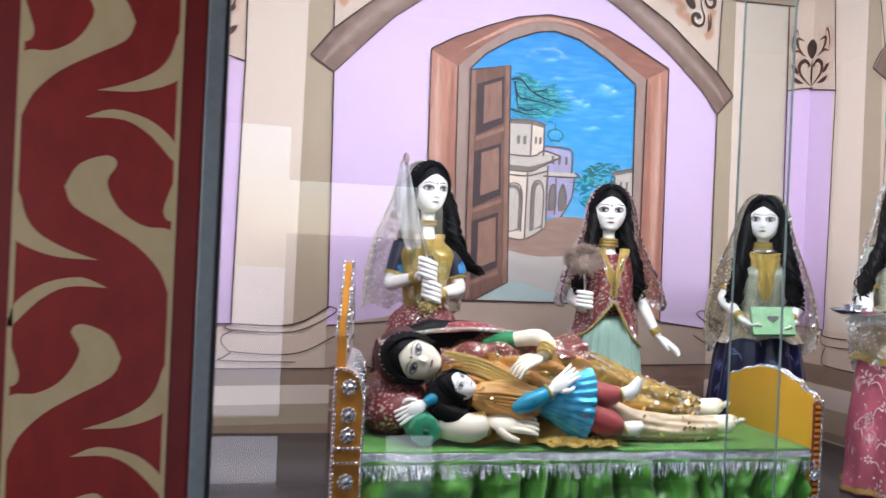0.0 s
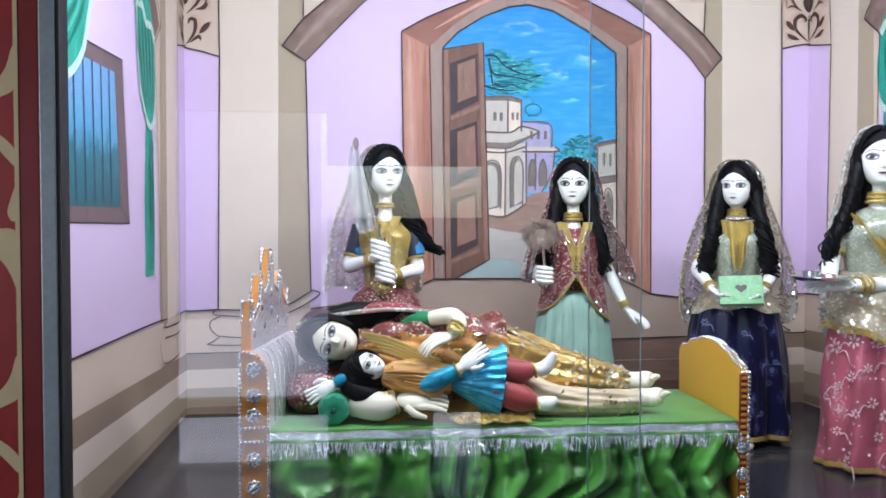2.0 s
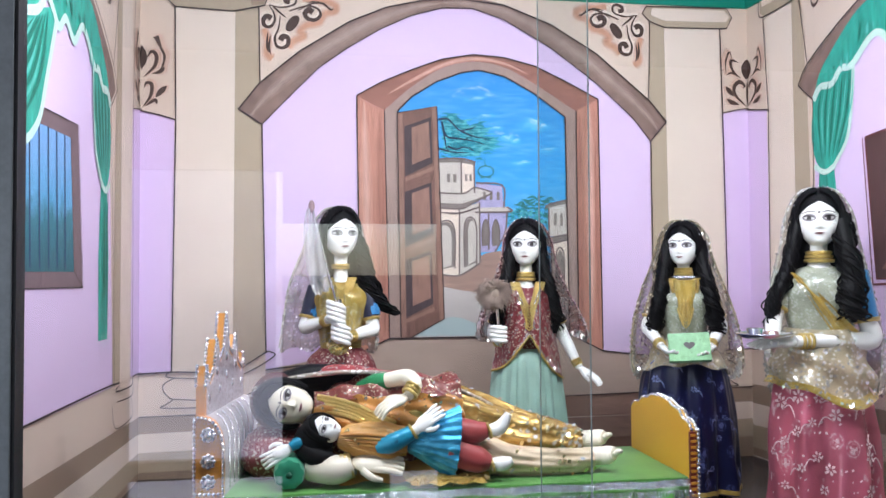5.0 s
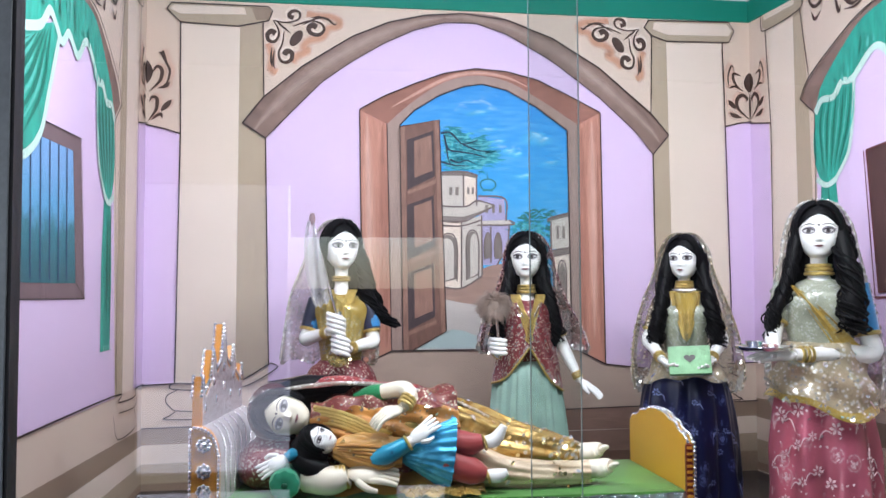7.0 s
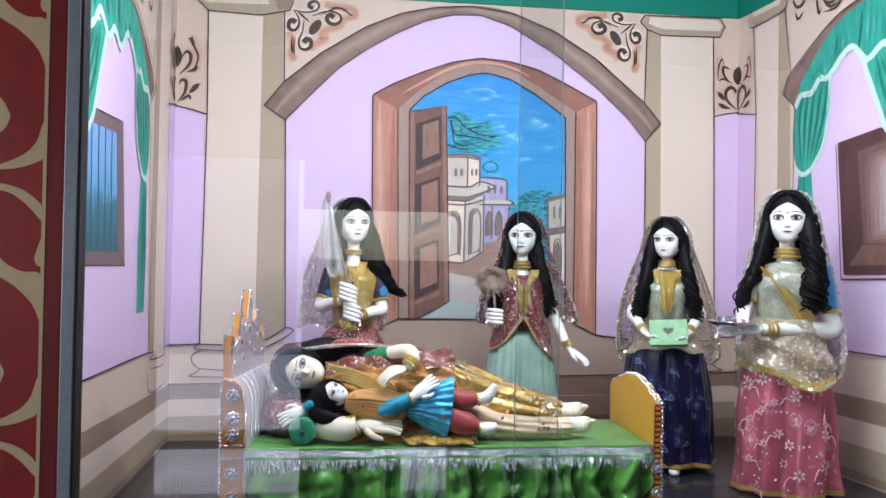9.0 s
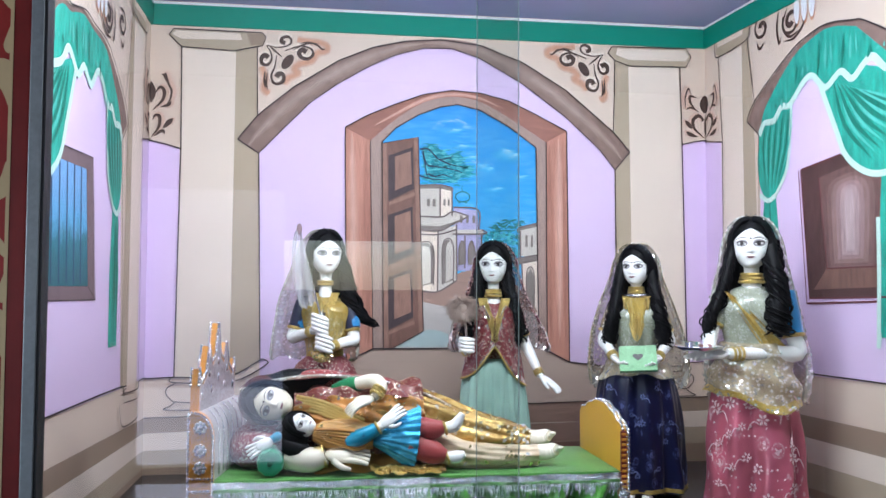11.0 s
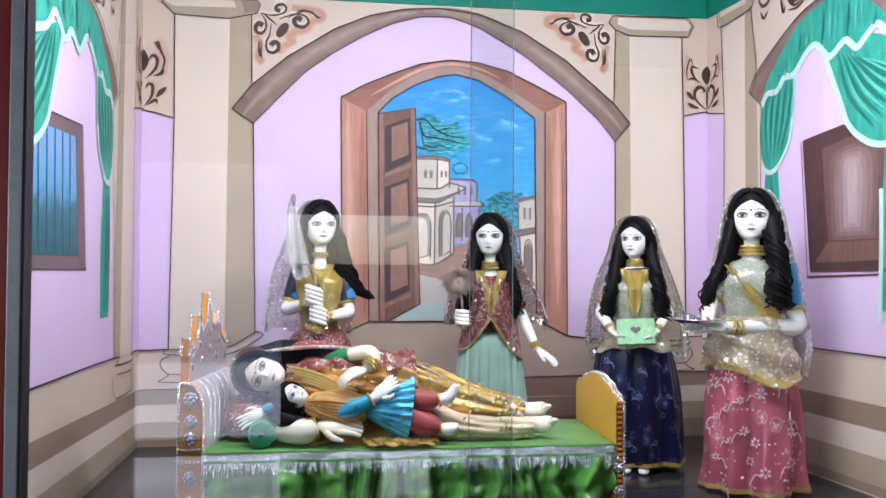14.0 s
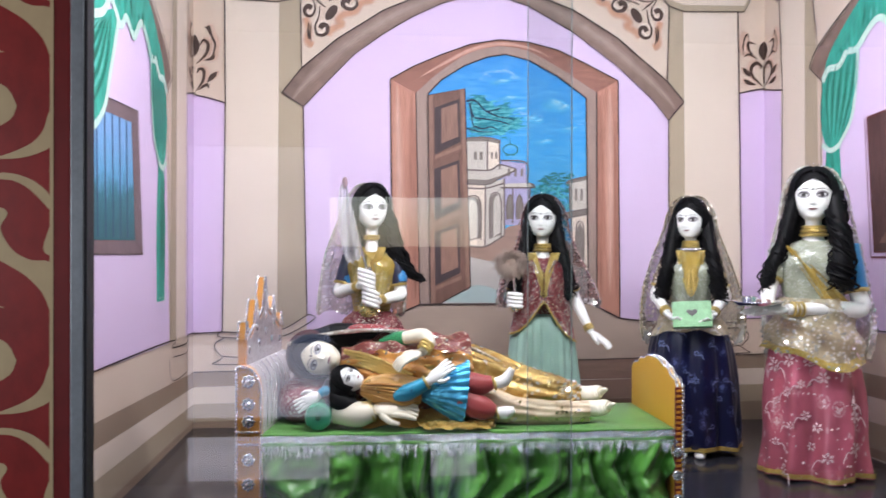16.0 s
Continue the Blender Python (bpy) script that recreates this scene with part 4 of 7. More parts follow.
    ink = [(out, 0.009), ([(su, sz), (su + 0.09, sz - 0.075)], 0.009), ([(0.163, 1.47 + dz), (0.155, z0)], 0.008), ([(0.163, 1.47 + dz), (0.135, 1.945)], 0.008),
           ([(0, 1.50 + dz), (0.08, 1.485 + dz), (0.163, 1.47 + dz)], 0.008), (cap + cap[:1], 0.008), ([(0.375, 1.97), (su + 0.06, sz + 0.075)], 0.007),
           ([(0.09 + su, sz - 0.075), (0.44, z0)], 0.006), ([(0.0, z0), (0.14, z0), (0.17, z0 - 0.03), (0.42, z0 - 0.02), (0.46, z0 + 0.01), (1.8, z0 + 0.025)], 0.009),
           ([(0.15, z0), (0.14, z0 - 0.05), (0.19, z0 - 0.07), (0.40, z0 - 0.06)], 0.007), ([(0.17, z0 - 0.075), (0.15, z0 - 0.13), (0.19, z0 - 0.155), (0.42, z0 - 0.15), (0.48, z0 - 0.06)], 0.007)]
    strokes(wall, place, "painted_outline", ink, INK, 12, 4)
    gx = su + 0.34
    strokes(wall, place, "painted_scrolls", [(curl(gx - 0.225, crown_z + 0.115, 0.060, 60, 1.3), 0.017, (0.5, 1.4)), (curl(gx - 0.02, crown_z + 0.085, 0.062, 150, 1.5), 0.019, (0.5, 1.4)),
            ([(gx - 0.10, crown_z + 0.16), (gx - 0.115, crown_z + 0.08), (gx - 0.10, crown_z + 0.01), (gx - 0.085, crown_z + 0.035)], 0.014, "leaf"), ([(gx - 0.04, crown_z + 0.15), (gx - 0.075, crown_z + 0.08), (gx - 0.03, crown_z + 0.02), (gx + 0.035, crown_z + 0.03)], 0.015, "leaf"),
            ([(gx - 0.07, crown_z + 0.01), (gx + 0.0, crown_z + 0.005), (gx + 0.06, crown_z + 0.045), (gx + 0.055, crown_z + 0.07)], 0.012, "leaf"), ([(gx - 0.26, crown_z + 0.06), (gx - 0.24, crown_z + 0.025), (gx - 0.20, crown_z + 0.05)], 0.013, "leaf")], ORN, 6)
    for i in range(3):
        flat(wall, place, "painted_petal", oval(gx + 0.02 + 0.048 * i, crown_z + 0.105, 0.021, 0.062), PEACH, 5)
        flat(wall, place, "painted_petal_light", oval(gx + 0.02 + 0.048 * i, crown_z + 0.115, 0.019, 0.058), WHITE, 6)


side_wall(wall_left, on_left, 0.0, 0.20, (0.425, 1.485), 1.03, 1.745, 0.43)
side_wall(wall_right, on_right, 0.06, 0.0, (0.365, 1.590), 0.90, 1.868, 0.48)
# painted windows
flat(wall_left, on_left, "painted_window_frame", [(0.835, 0.785), (1.60, 0.79), (1.60, 1.25), (0.895, 1.275)], paint("window_frame_paint", (0.21, 0.14, 0.15), 0.2), 3)
flat(wall_left, on_left, "painted_window_view", [(0.93, 0.832), (1.60, 0.83), (1.60, 1.21), (0.975, 1.225)], WVIEW, 4)
strokes(wall_left, on_left, "painted_window_bars", [([(1.02 + 0.075 * i, 0.84), (1.035 + 0.075 * i, 1.222)], 0.011) for i in range(8)], paint("bar_blue_paint", (0.03, 0.07, 0.16), 0.2), 5)
strokes(wall_left, on_left, "painted_window_outline", [([(0.835, 0.785), (1.6, 0.79)], 0.006), ([(0.835, 0.785), (0.895, 1.275), (1.3, 1.262)], 0.006), ([(0.93, 0.832), (0.975, 1.225)], 0.005), ([(0.93, 0.832), (0.835, 0.785)], 0.005)], INK, 6, 1)
SHUT = paint("shutter_brown_paint", (0.095, 0.045, 0.042), 0.3)
flat(wall_right, on_right, "painted_window_frame", [(0.735, 1.318), (0.975, 1.345), (1.40, 1.345), (1.40, 0.81), (0.775, 0.796)], SHUT, 3)
flat(wall_right, on_right, "painted_window_sill", [(0.80, 0.83), (1.40, 0.845), (1.40, 0.92), (0.88, 0.912)], DOORP, 4)
flat(wall_right, on_right, "painted_shutter", [(0.845, 1.272), (1.02, 1.30), (1.40, 1.30), (1.40, 0.915), (0.885, 0.915)], paint("shutter_mid_paint", (0.17, 0.09, 0.08), 0.3), 5)
for k, (g, c) in enumerate(((1.0, (0.22, 0.125, 0.115)), (0.80, (0.28, 0.17, 0.16)), (0.60, (0.35, 0.225, 0.22)), (0.40, (0.43, 0.30, 0.30)), (0.2, (0.50, 0.37, 0.38)))):
    flat(wall_right, on_right, "painted_shutter_light", [(1.02 + 0.125 * g * a, 1.09 + (0.10 + 0.075 * g) * b) for a, b in ((-0.9, -1), (-1, 0), (-0.95, 0.8), (-0.3, 1.0), (0.5, 1.0), (1, 0.7), (1, -0.2), (0.9, -1))], paint("shutter_pale_paint_%s" % "abcde"[k], c, 0.22, (12, 12, 2)), 6 + k, 3)
strokes(wall_right, on_right, "painted_window_outline", [([(0.735, 1.318), (0.975, 1.345)], 0.008), ([(0.735, 1.318), (0.778, 0.796), (1.4, 0.808)], 0.008), ([(0.76, 0.775), (1.0, 0.782), (1.2, 0.79)], 0.008), ([(0.845, 1.272), (0.885, 0.912), (1.4, 0.915)], 0.006), ([(0.72, 1.318), (0.76, 0.775)], 0.005)],
        paint("maroon_line_paint", (0.16, 0.045, 0.05), 0.2), 7, 1)

# green cornice band with its pale fillet, and the ceiling
def band(wall, place, a, b):
    pl = Build()
    pl.add([place(a, 2.022, 0.010), place(b, 2.022, 0.010), place(b, 2.118, 0.010), place(a, 2.118, 0.010), place(a, 2.022, 0), place(b, 2.022, 0), place(b, 2.118, 0), place(a, 2.118, 0)],
           [(0, 1, 2, 3), (0, 4, 5, 1), (3, 2, 6, 7), (0, 3, 7, 4), (1, 5, 6, 2)], BANDG)
    part("cornice_band", pl, wall, "flat green painted cornice band", soft=False)
    fl = Build()
    fl.add([place(a, 2.118, 0.012), place(b, 2.118, 0.012), place(b, 2.128, 0.012), place(a, 2.128, 0.012), place(a, 2.118, 0), place(b, 2.118, 0), place(b, 2.128, 0), place(a, 2.128, 0)],
           [(0, 1, 2, 3), (0, 4, 5, 1), (3, 2, 6, 7)], WHITE)
    part("cornice_fillet", fl, wall, "thin white fillet", soft=False)


band(wall_back, on_back, XL + 0.012, XR - 0.012)
band(wall_left, on_left, 0.0, 1.8)
band(wall_right, on_right, 0.0, 1.8)
b = Build()
b.box((-1.45, 1.56, TOP), (1.62, 3.54, TOP + 0.06), CEILP)
thing("ceiling", b, "lilac-blue painted ceiling of the display case", "ceiling", kind="structure", soft=False)
FLOOR_M = plain("dark_floor_stone", (0.036, 0.035, 0.044), 0.16, 0, 0.25, 30, 0.5, 0.03)
b = Build()
b.box((-1.45, 1.52, -0.06), (1.62, 3.50, 0.0), FLOOR_M)
thing("floor", b, "dark polished stone floor of the display case", "floor", kind="structure", soft=False)

# ---- front of the case: painted pillar, metal frame, sliding panes ----
RED = paint("oxblood_paint", (0.225, 0.015, 0.012), 0.22, (5, 5, 3), 0.35)
RED_D = paint("dark_oxblood_paint", (0.15, 0.010, 0.009), 0.2, (5, 5, 3), 0.35)
KHAKI = paint("khaki_paint", (0.47, 0.35, 0.19), 0.08, (5, 5, 3), 0.4)
ALU = plain("brushed_aluminium", (0.20, 0.22, 0.235), 0.42, 0.4, 0.15, 90, 0.5, 0.1)
RUBBER = plain("black_gasket", (0.012, 0.012, 0.014), 0.6)
PLX = -1.215


def on_pillar(a, z, up):
    return Vector((PLX + a, 1.55 - up, z))


b = Build()
b.box((PLX - 0.345, 1.55, -1.15), (PLX, 1.63, 2.6), RED_D, 0.004)
pillar = thing("pillar", b, "square pillar painted oxblood red with khaki scrolls", "pillar", kind="structure", soft=False)
flat(pillar, on_pillar, "painted_pillar_field", rect(-0.300, -1.15, -0.040, 2.6), RED, 1)
COMMA = [(-0.220, 0.841), (-0.199, 0.880), (-0.155, 0.898), (-0.138, 0.884), (-0.153, 0.854), (-0.140, 0.820), (-0.118, 0.795), (-0.085, 0.779), (-0.048, 0.776), (-0.041, 0.74),
         (-0.043, 0.665), (-0.062, 0.705), (-0.100, 0.745), (-0.150, 0.776), (-0.205, 0.808)]
LEAF_A = [(-0.176, 1.007), (-0.130, 1.022), (-0.085, 1.045), (-0.060, 1.075), (-0.048, 1.115), (-0.040, 1.10), (-0.042, 1.045), (-0.060, 1.026), (-0.110, 1.010)]
LEAF_B = [(-0.193, 0.960), (-0.149, 0.977), (-0.093, 0.965), (-0.055, 0.938), (-0.042, 0.915), (-0.042, 0.890), (-0.085, 0.935), (-0.130, 0.960)]
NOTCH = [(-0.050, 0.845), (-0.042, 0.86), (-0.041, 0.80), (-0.052, 0.792), (-0.060, 0.81)]
for k in range(-5, 6):
    even = k % 2 == 0
    for nm, shape in (("painted_scroll", COMMA), ("painted_leaf", LEAF_A), ("painted_leaf", LEAF_B), ("painted_leaf", NOTCH)):
        pts = [((a if even else -0.338 - a), z + 0.288 * k) for a, z in shape]
        flat(pillar, on_pillar, nm, pts + pts[:1], KHAKI, 2, 3)
for a in (-0.300, -0.046):
    flat(pillar, on_pillar, "painted_margin", rect(a, -1.15, a + 0.008, 2.6), KHAKI, 2)

b = Build()
b.box((PLX + 0.002, 1.54, -0.02), (PLX + 0.030, 1.60, 2.13), ALU, 0.002)
frame_l = thing("glazing_frame", b, "brushed aluminium glazing frame with a black gasket", "frame", kind="structure", soft=False)
g = Build()
g.box((PLX + 0.030, 1.545, 0.0), (PLX + 0.037, 1.595, 2.12), RUBBER)
part("gasket", g, frame_l, "black rubber gasket", soft=False)
for z0, z1, nm in ((-0.05, -0.02, "bottom_rail"), (2.12, 2.16, "top_rail")):
    r = Build()
    r.box((PLX + 0.002, 1.54, z0), (1.50, 1.60, z1), ALU, 0.002)
    part(nm, r, frame_l, soft=False)
r = Build()
r.box((1.47, 1.54, -0.02), (1.50, 1.60, 2.13), ALU, 0.002)
part("stile", r, frame_l, soft=False)
GLASS = pane_glass()
EDGE = plain("glass_edge", (0.16, 0.22, 0.22), 0.3)
for k, (x0, x1, y, ex) in enumerate(((PLX + 0.037, -0.055, 1.560, -0.055), (-0.158, 1.47, 1.580, -0.158))):
    p = Build()
    p.box((x0, y, -0.02), (x1, y + 0.006, 2.12), GLASS)
    pane = thing("window_%d" % (k + 1), p, "clear sliding glass pane of the display case", "glass pane", kind="structure", soft=False)
    pane.visible_shadow = False
    e = Build()
    e.box((ex - 0.0005, y - 0.0005, -0.02), (ex + 0.0005, y + 0.0065, 2.12), EDGE)
    part("polished_edge", e, pane, soft=False).visible_shadow = False

# ---- the hall on the viewer's side ----
HALLW = paint("hall_wall_paint", (0.16, 0.155, 0.155), 0.08)
HALLC = paint("hall_ceiling_paint", (0.3, 0.3, 0.3), 0.05)
HALLF = plain("hall_floor_tile", (0.14, 0.135, 0.13), 0.3, 0, 0.1, 12)


def slab(name, boxes, m, label, category):
    s = Build()
    for lo, hi in boxes:
        s.box(lo, hi, m)
    return thing(name, s, label, category, kind="structure", soft=False)


slab("wall_front", [((-4.0, 1.55, -1.15), (PLX - 0.345, 1.65, 2.6)), ((1.50, 1.55, -1.15), (4.0, 1.65, 2.6)), ((PLX, 1.55, 2.16), (1.50, 1.65, 2.6)), ((PLX, 1.56, -1.15), (1.50, 1.60, -0.05))],
     HALLW, "plain hall wall round the display case", "wall")
DARKW = paint("dark_gate_paint", (0.05, 0.045, 0.047), 0.15)
slab("wall_hall_rear", [((-4.0, -3.7, -1.15), (-2.05, -3.6, 2.6)), ((-2.05, -3.7, -0.76), (-0.87, -3.6, -0.62)), ((-2.05, -3.7, 1.66), (-0.87, -3.6, 2.6)),
                        ((-0.87, -3.7, -1.15), (-0.02, -3.6, 0.82)), ((-0.02, -3.7, -0.76), (0.38, -3.6, 0.82)), ((-0.87, -3.7, 1.24), (0.38, -3.6, 2.6)), ((0.38, -3.7, -1.15), (4.0, -3.6, 2.6))],
     DARKW, "dark hall wall with a gateway and a window", "wall")
# The opening in this unseen wall is made up, to go with the side fill.
slab("wall_hall_west", [((-4.1, -3.7, -1.15), (-4.0, -2.4, 2.6)), ((-4.1, 0.4, -1.15), (-4.0, 1.65, 2.6)), ((-4.1, -2.4, -1.15), (-4.0, 0.4, 0.1)), ((-4.1, -2.4, 1.7), (-4.0, 0.4, 2.6))], HALLW, "plain unseen hall wall with an added wide opening", "wall")
slab("wall_hall_east", [((4.0, -3.7, -1.15), (4.1, 1.65, 2.6))], HALLW, "plain hall wall", "wall")
slab("ceiling_hall", [((-4.1, -3.7, 2.6), (4.1, 1.65, 2.7))], HALLC, "plain white hall ceiling", "ceiling")
slab("floor_hall", [((-4.1, -3.7, -1.25), (4.1, 3.6, -1.15))], HALLF, "pale tiled hall floor", "floor")
slab("ground", [((-60, -60, -1.35), (60, 60, -1.26))], plain("outdoor_ground", (0.74, 0.72, 0.78), 0.9), "pale paved ground outside", "ground")

# Added slab that hides the sky behind the gateway, dimming its mirror image.
slab("backdrop", [((-12.0, -17.2, -1.26), (-1.5, -17.0, 3.7))], paint("sky_blocker_grey", (0.46, 0.44, 0.48), 0.08), "pale grey slab added outside to dim the gateway's reflection", "wall")

# ---- the bed ----
ORANGE = plain("orange_enamel", (0.74, 0.30, 0.035), 0.35, 0, 0.10, 30, 0.5, 0.08)
YELLOW = plain("marigold_enamel", (0.72, 0.36, 0.03), 0.4, 0, 0.10, 24, 0.5, 0.08)
MAROON = plain("maroon_enamel", (0.20, 0.03, 0.025), 0.4)
SILVER = plain("silver_bead", (0.85, 0.84, 0.86), 0.18, 1.0, 0.08, 200)
GREEN = satin("green_satin", (0.095, 0.30, 0.055), 0.42)
GREEN_D = satin("green_valance_satin", (0.085, 0.30, 0.040), 0.30, 0.08)
TINSEL = foil("silver_tinsel", (0.85, 0.90, 0.92), (0.40, 0.50, 0.52), 0.15, 120, 0.95)
GREYB = satin("silver_grey_brocade", (0.42, 0.36, 0.36), 0.4)


def beads(build, pts, r, m, gap=2.1):
    """A string of beads along a line."""
    line = smooth(pts, 8)
    run = 0.0
    build.ball(line[0], r, m, nu=8, nv=6)
    for a, c in zip(line, line[1:]):
        seg = (c - a).length
        while run + seg >= gap * r:
            a = a + (c - a).normalized() * (gap * r - run)
            seg = (c - a).length
            run = 0.0
            build.ball(a, r, m, nu=8, nv=6)
        run += seg


bed = holder("bed", (-0.25, 2.24, 0), "ornate small bed of orange enamelled wood with silver beads", "bed")
BX0, BX1, BY0, BY1, BZ = -0.85, 0.375, 2.03, 2.46, 0.27


def bed_part(name, build, label="", soft=True):
    return under(thing(name, build, label, soft=soft), bed)


# crowned head panel
h = Build()
CROWN = [(2.04, 0.0), (2.04, 0.545), (2.052, 0.592), (2.066, 0.55), (2.115, 0.578), (2.145, 0.652), (2.172, 0.60), (2.212, 0.622), (2.242, 0.716), (2.272, 0.622), (2.312, 0.60), (2.34, 0.652), (2.37, 0.578), (2.42, 0.55), (2.435, 0.592), (2.45, 0.545), (2.45, 0.0)]
SPLAY = 0.15
h.prism(CROWN, (SPLAY, 1, 0), (0, 0, 1), (-0.917 - SPLAY * 2.03, 0, 0), (0.022, 0, 0), ORANGE)
headboard = bed_part("headboard", h, "crowned orange headboard edged with silver beads", False)
h = Build()
h.prism([(2.245 + (y - 2.245) * 0.94, max(0.30, z - 0.014)) for y, z in CROWN], (SPLAY, 1, 0), (0, 0, 1), (-0.8955 - SPLAY * 2.03, 0, 0), (0.003, 0, 0), foil("silver_rose_foil", (0.80, 0.72, 0.72), (0.50, 0.38, 0.36), 0.35, 60, 0.55))
part("foil_panel", h, headboard, "silver rose foil panel", False)
t = Build()


def crown_x(y, off):
    return -0.917 + SPLAY * (y - 2.03) + off


for off in (0.0225, -0.0005):
    for a, c in zip(CROWN[1:-2], CROWN[2:-1]):
        beads(t, [(crown_x(y, off), y, z) for y, z in (a, ((a[0] + c[0]) / 2, (a[1] + c[1]) / 2), c)], 0.0052, SILVER)
for y, z in ((2.242, 0.60), (2.242, 0.55), (2.145, 0.57), (2.34, 0.57), (2.07, 0.51), (2.41, 0.51), (2.17, 0.52), (2.31, 0.52)):
    t.ball((crown_x(y, 0.0225), y, z), (0.006, 0.014, 0.014), SILVER, nu=10, nv=8)
tagged(part("bead_trim", t, headboard, "silver bead trim"), kind="stuff")
# padded barrel arm at the head end
ARM = [(-0.920, 0.0), (-0.920, 0.455), (-0.912, 0.470), (-0.895, 0.470), (-0.870, 0.458), (-0.853, 0.430), (-0.846, 0.395), (-0.846, 0.0)]
arm_line = [tuple(p[:2]) for p in smooth([(a, c, 0) for a, c in ARM[1:-1]], 4)]
arm_line = [ARM[0]] + arm_line + [ARM[-1]]
a = Build()
a.prism(arm_line, (1, 0, 0), (0, 0, 1), (0, 2.05, 0), (0.055, 0.40, 0), GREYB)
arm = bed_part("padded_arm", a, "grey brocade padded arm crossed by silver bead rows", False)
a = Build()
for y in (2.09, 2.14, 2.19, 2.25, 2.31, 2.37, 2.43):
    k = 0.1375 * (y - 2.05)
    beads(a, [(p[0] + 0.002 + k, y, p[1] + 0.002) for p in arm_line[12:-1]] + [(-0.844 + k, y, 0.28)], 0.0042, SILVER)
tagged(part("bead_row", a, arm, "silver bead rows"), kind="stuff")
f = Build()
f.prism(arm_line, (1, 0, 0), (0, 0, 1), (0, 2.026, 0), (0, 0.024, 0), ORANGE)
front = bed_part("head_post", f, "orange post studded with silver rosettes", False)
f = Build()
edge = [(p[0], 2.024, p[1]) for p in arm_line]
beads(f, [(-0.917, 2.023, 0.01), (-0.917, 2.023, 0.2), (-0.917, 2.023, 0.462)], 0.0052, SILVER)
beads(f, [(p[0] - 0.002, 2.023, p[1] - 0.003) for p in arm_line[4:-1]] + [(-0.849, 2.023, 0.3), (-0.849, 2.023, 0.01)], 0.0046, SILVER)
for z in (0.245, 0.280):
    beads(f, [(-0.914, 2.021, z), (-0.88, 2.021, z), (-0.85, 2.021, z)], 0.0052, SILVER)
tagged(part("bead_trim", f, front, "silver bead trim"), kind="stuff")
rosette = Build()
rosette.ball((0, 0, 0), (0.010, 0.010, 0.010), SILVER, nu=10, nv=8)
for i in range(8):
    q = 2 * math.pi * i / 8
    rosette.ball((0.014 * math.cos(q), 0, 0.014 * math.sin(q)), (0.0065, 0.004, 0.0065), SILVER, nu=8, nv=6)
ros_mesh = rosette.mesh("rosette")
for x, y, z in ((-0.884, 2.022, 0.425), (-0.884, 2.022, 0.36), (-0.884, 2.022, 0.31), (-0.884, 2.022, 0.20), (-0.884, 2.022, 0.13), (-0.884, 2.022, 0.06)):
    o = new("rosette", ros_mesh)
    o.location = (x, y, z)
    o.parent = front
# foot panel
FOOT = [(2.03, 0.0), (2.03, 0.395), (2.05, 0.412), (2.085, 0.418), (2.11, 0.436), (2.15, 0.440), (2.18, 0.452), (2.24, 0.456), (2.30, 0.452), (2.33, 0.440), (2.37, 0.436), (2.40, 0.418), (2.44, 0.412), (2.46, 0.395), (2.46, 0.0)]
f = Build()
f.prism(FOOT, (0, 1, 0), (0, 0, 1), (0.376, 0, 0), (0.022, 0, 0), YELLOW)
footboard = bed_part("footboard", f, "marigold yellow footboard with a scalloped beaded top", False)
f = Build()
for x in (0.381, 0.394):
    beads(f, [(x, y, z + 0.002) for y, z in FOOT[1:-1]], 0.0056, SILVER)
beads(f, [(0.397, 2.026, 0.01), (0.397, 2.026, 0.2), (0.397, 2.026, 0.398)], 0.0054, SILVER)
tagged(part("bead_trim", f, footboard, "silver bead trim"), kind="stuff")
f = Build()
f.box((0.372, 2.022, 0.0), (0.390, 2.031, 0.392), MAROON)
for i in range(24):
    f.box((0.374, 2.019, 0.012 + 0.016 * i), (0.388, 2.023, 0.019 + 0.016 * i), ORANGE)
part("inlaid_edge", f, footboard, "maroon and orange inlaid edge", False)
for z in (0.20, 0.13, 0.06):
    o = new("rosette", ros_mesh)
    o.location = (0.378, 2.018, z)
    o.scale = (0.8, 0.8, 0.8)
    o.parent = footboard
# mattress, fringe, valance
m_ = Build()
m_.box((BX0, BY0 + 0.004, 0.215), (BX1, BY1, BZ), GREEN, 0.008)
mattress = bed_part("mattress", m_, "flat mattress under a green satin sheet")
base = Build()
base.box((BX0, BY0 + 0.075, 0.03), (BX1, BY1 - 0.01, 0.215), MAROON)
bed_part("base", base, "", False)
rv = random.Random(11)
ph = [rv.uniform(0, 6.28) for _ in range(6)]


def drape(u, v):
    """Satin gathered under the sheet: broad uneven folds that swing aside and deepen towards the floor."""
    x, w = BX0 + (BX1 - BX0) * u, 1 - v
    k = 9.5 * x + 0.9 * noise.noise(Vector((3.1 * x, 0, 5.0))) + 1.30 * w * noise.noise(Vector((5.0 * x, 1.6 * w, 2.0)))
    ridge = math.cos(6.2832 * k)
    s = math.copysign(abs(ridge) ** 0.75, ridge) * (0.75 + 0.5 * noise.noise(Vector((5.0 * x, 1.5 * w, 9.0)))) + 0.35 * math.cos(6.2832 * (2.3 * k + 0.6 * w)) * (1 - 0.5 * w) + 0.8 * noise.noise(Vector((11 * x + 4 * w, 5 * w, 7.0)))
    amp = 0.007 + 0.040 * (1 - math.exp(-4.0 * w))
    return Vector((x + 0.020 * w * math.sin(19 * x + ph[3] + 2.5 * w), BY0 + 0.004 - amp * 0.8 * (s - 0.1), 0.012 + 0.233 * v))


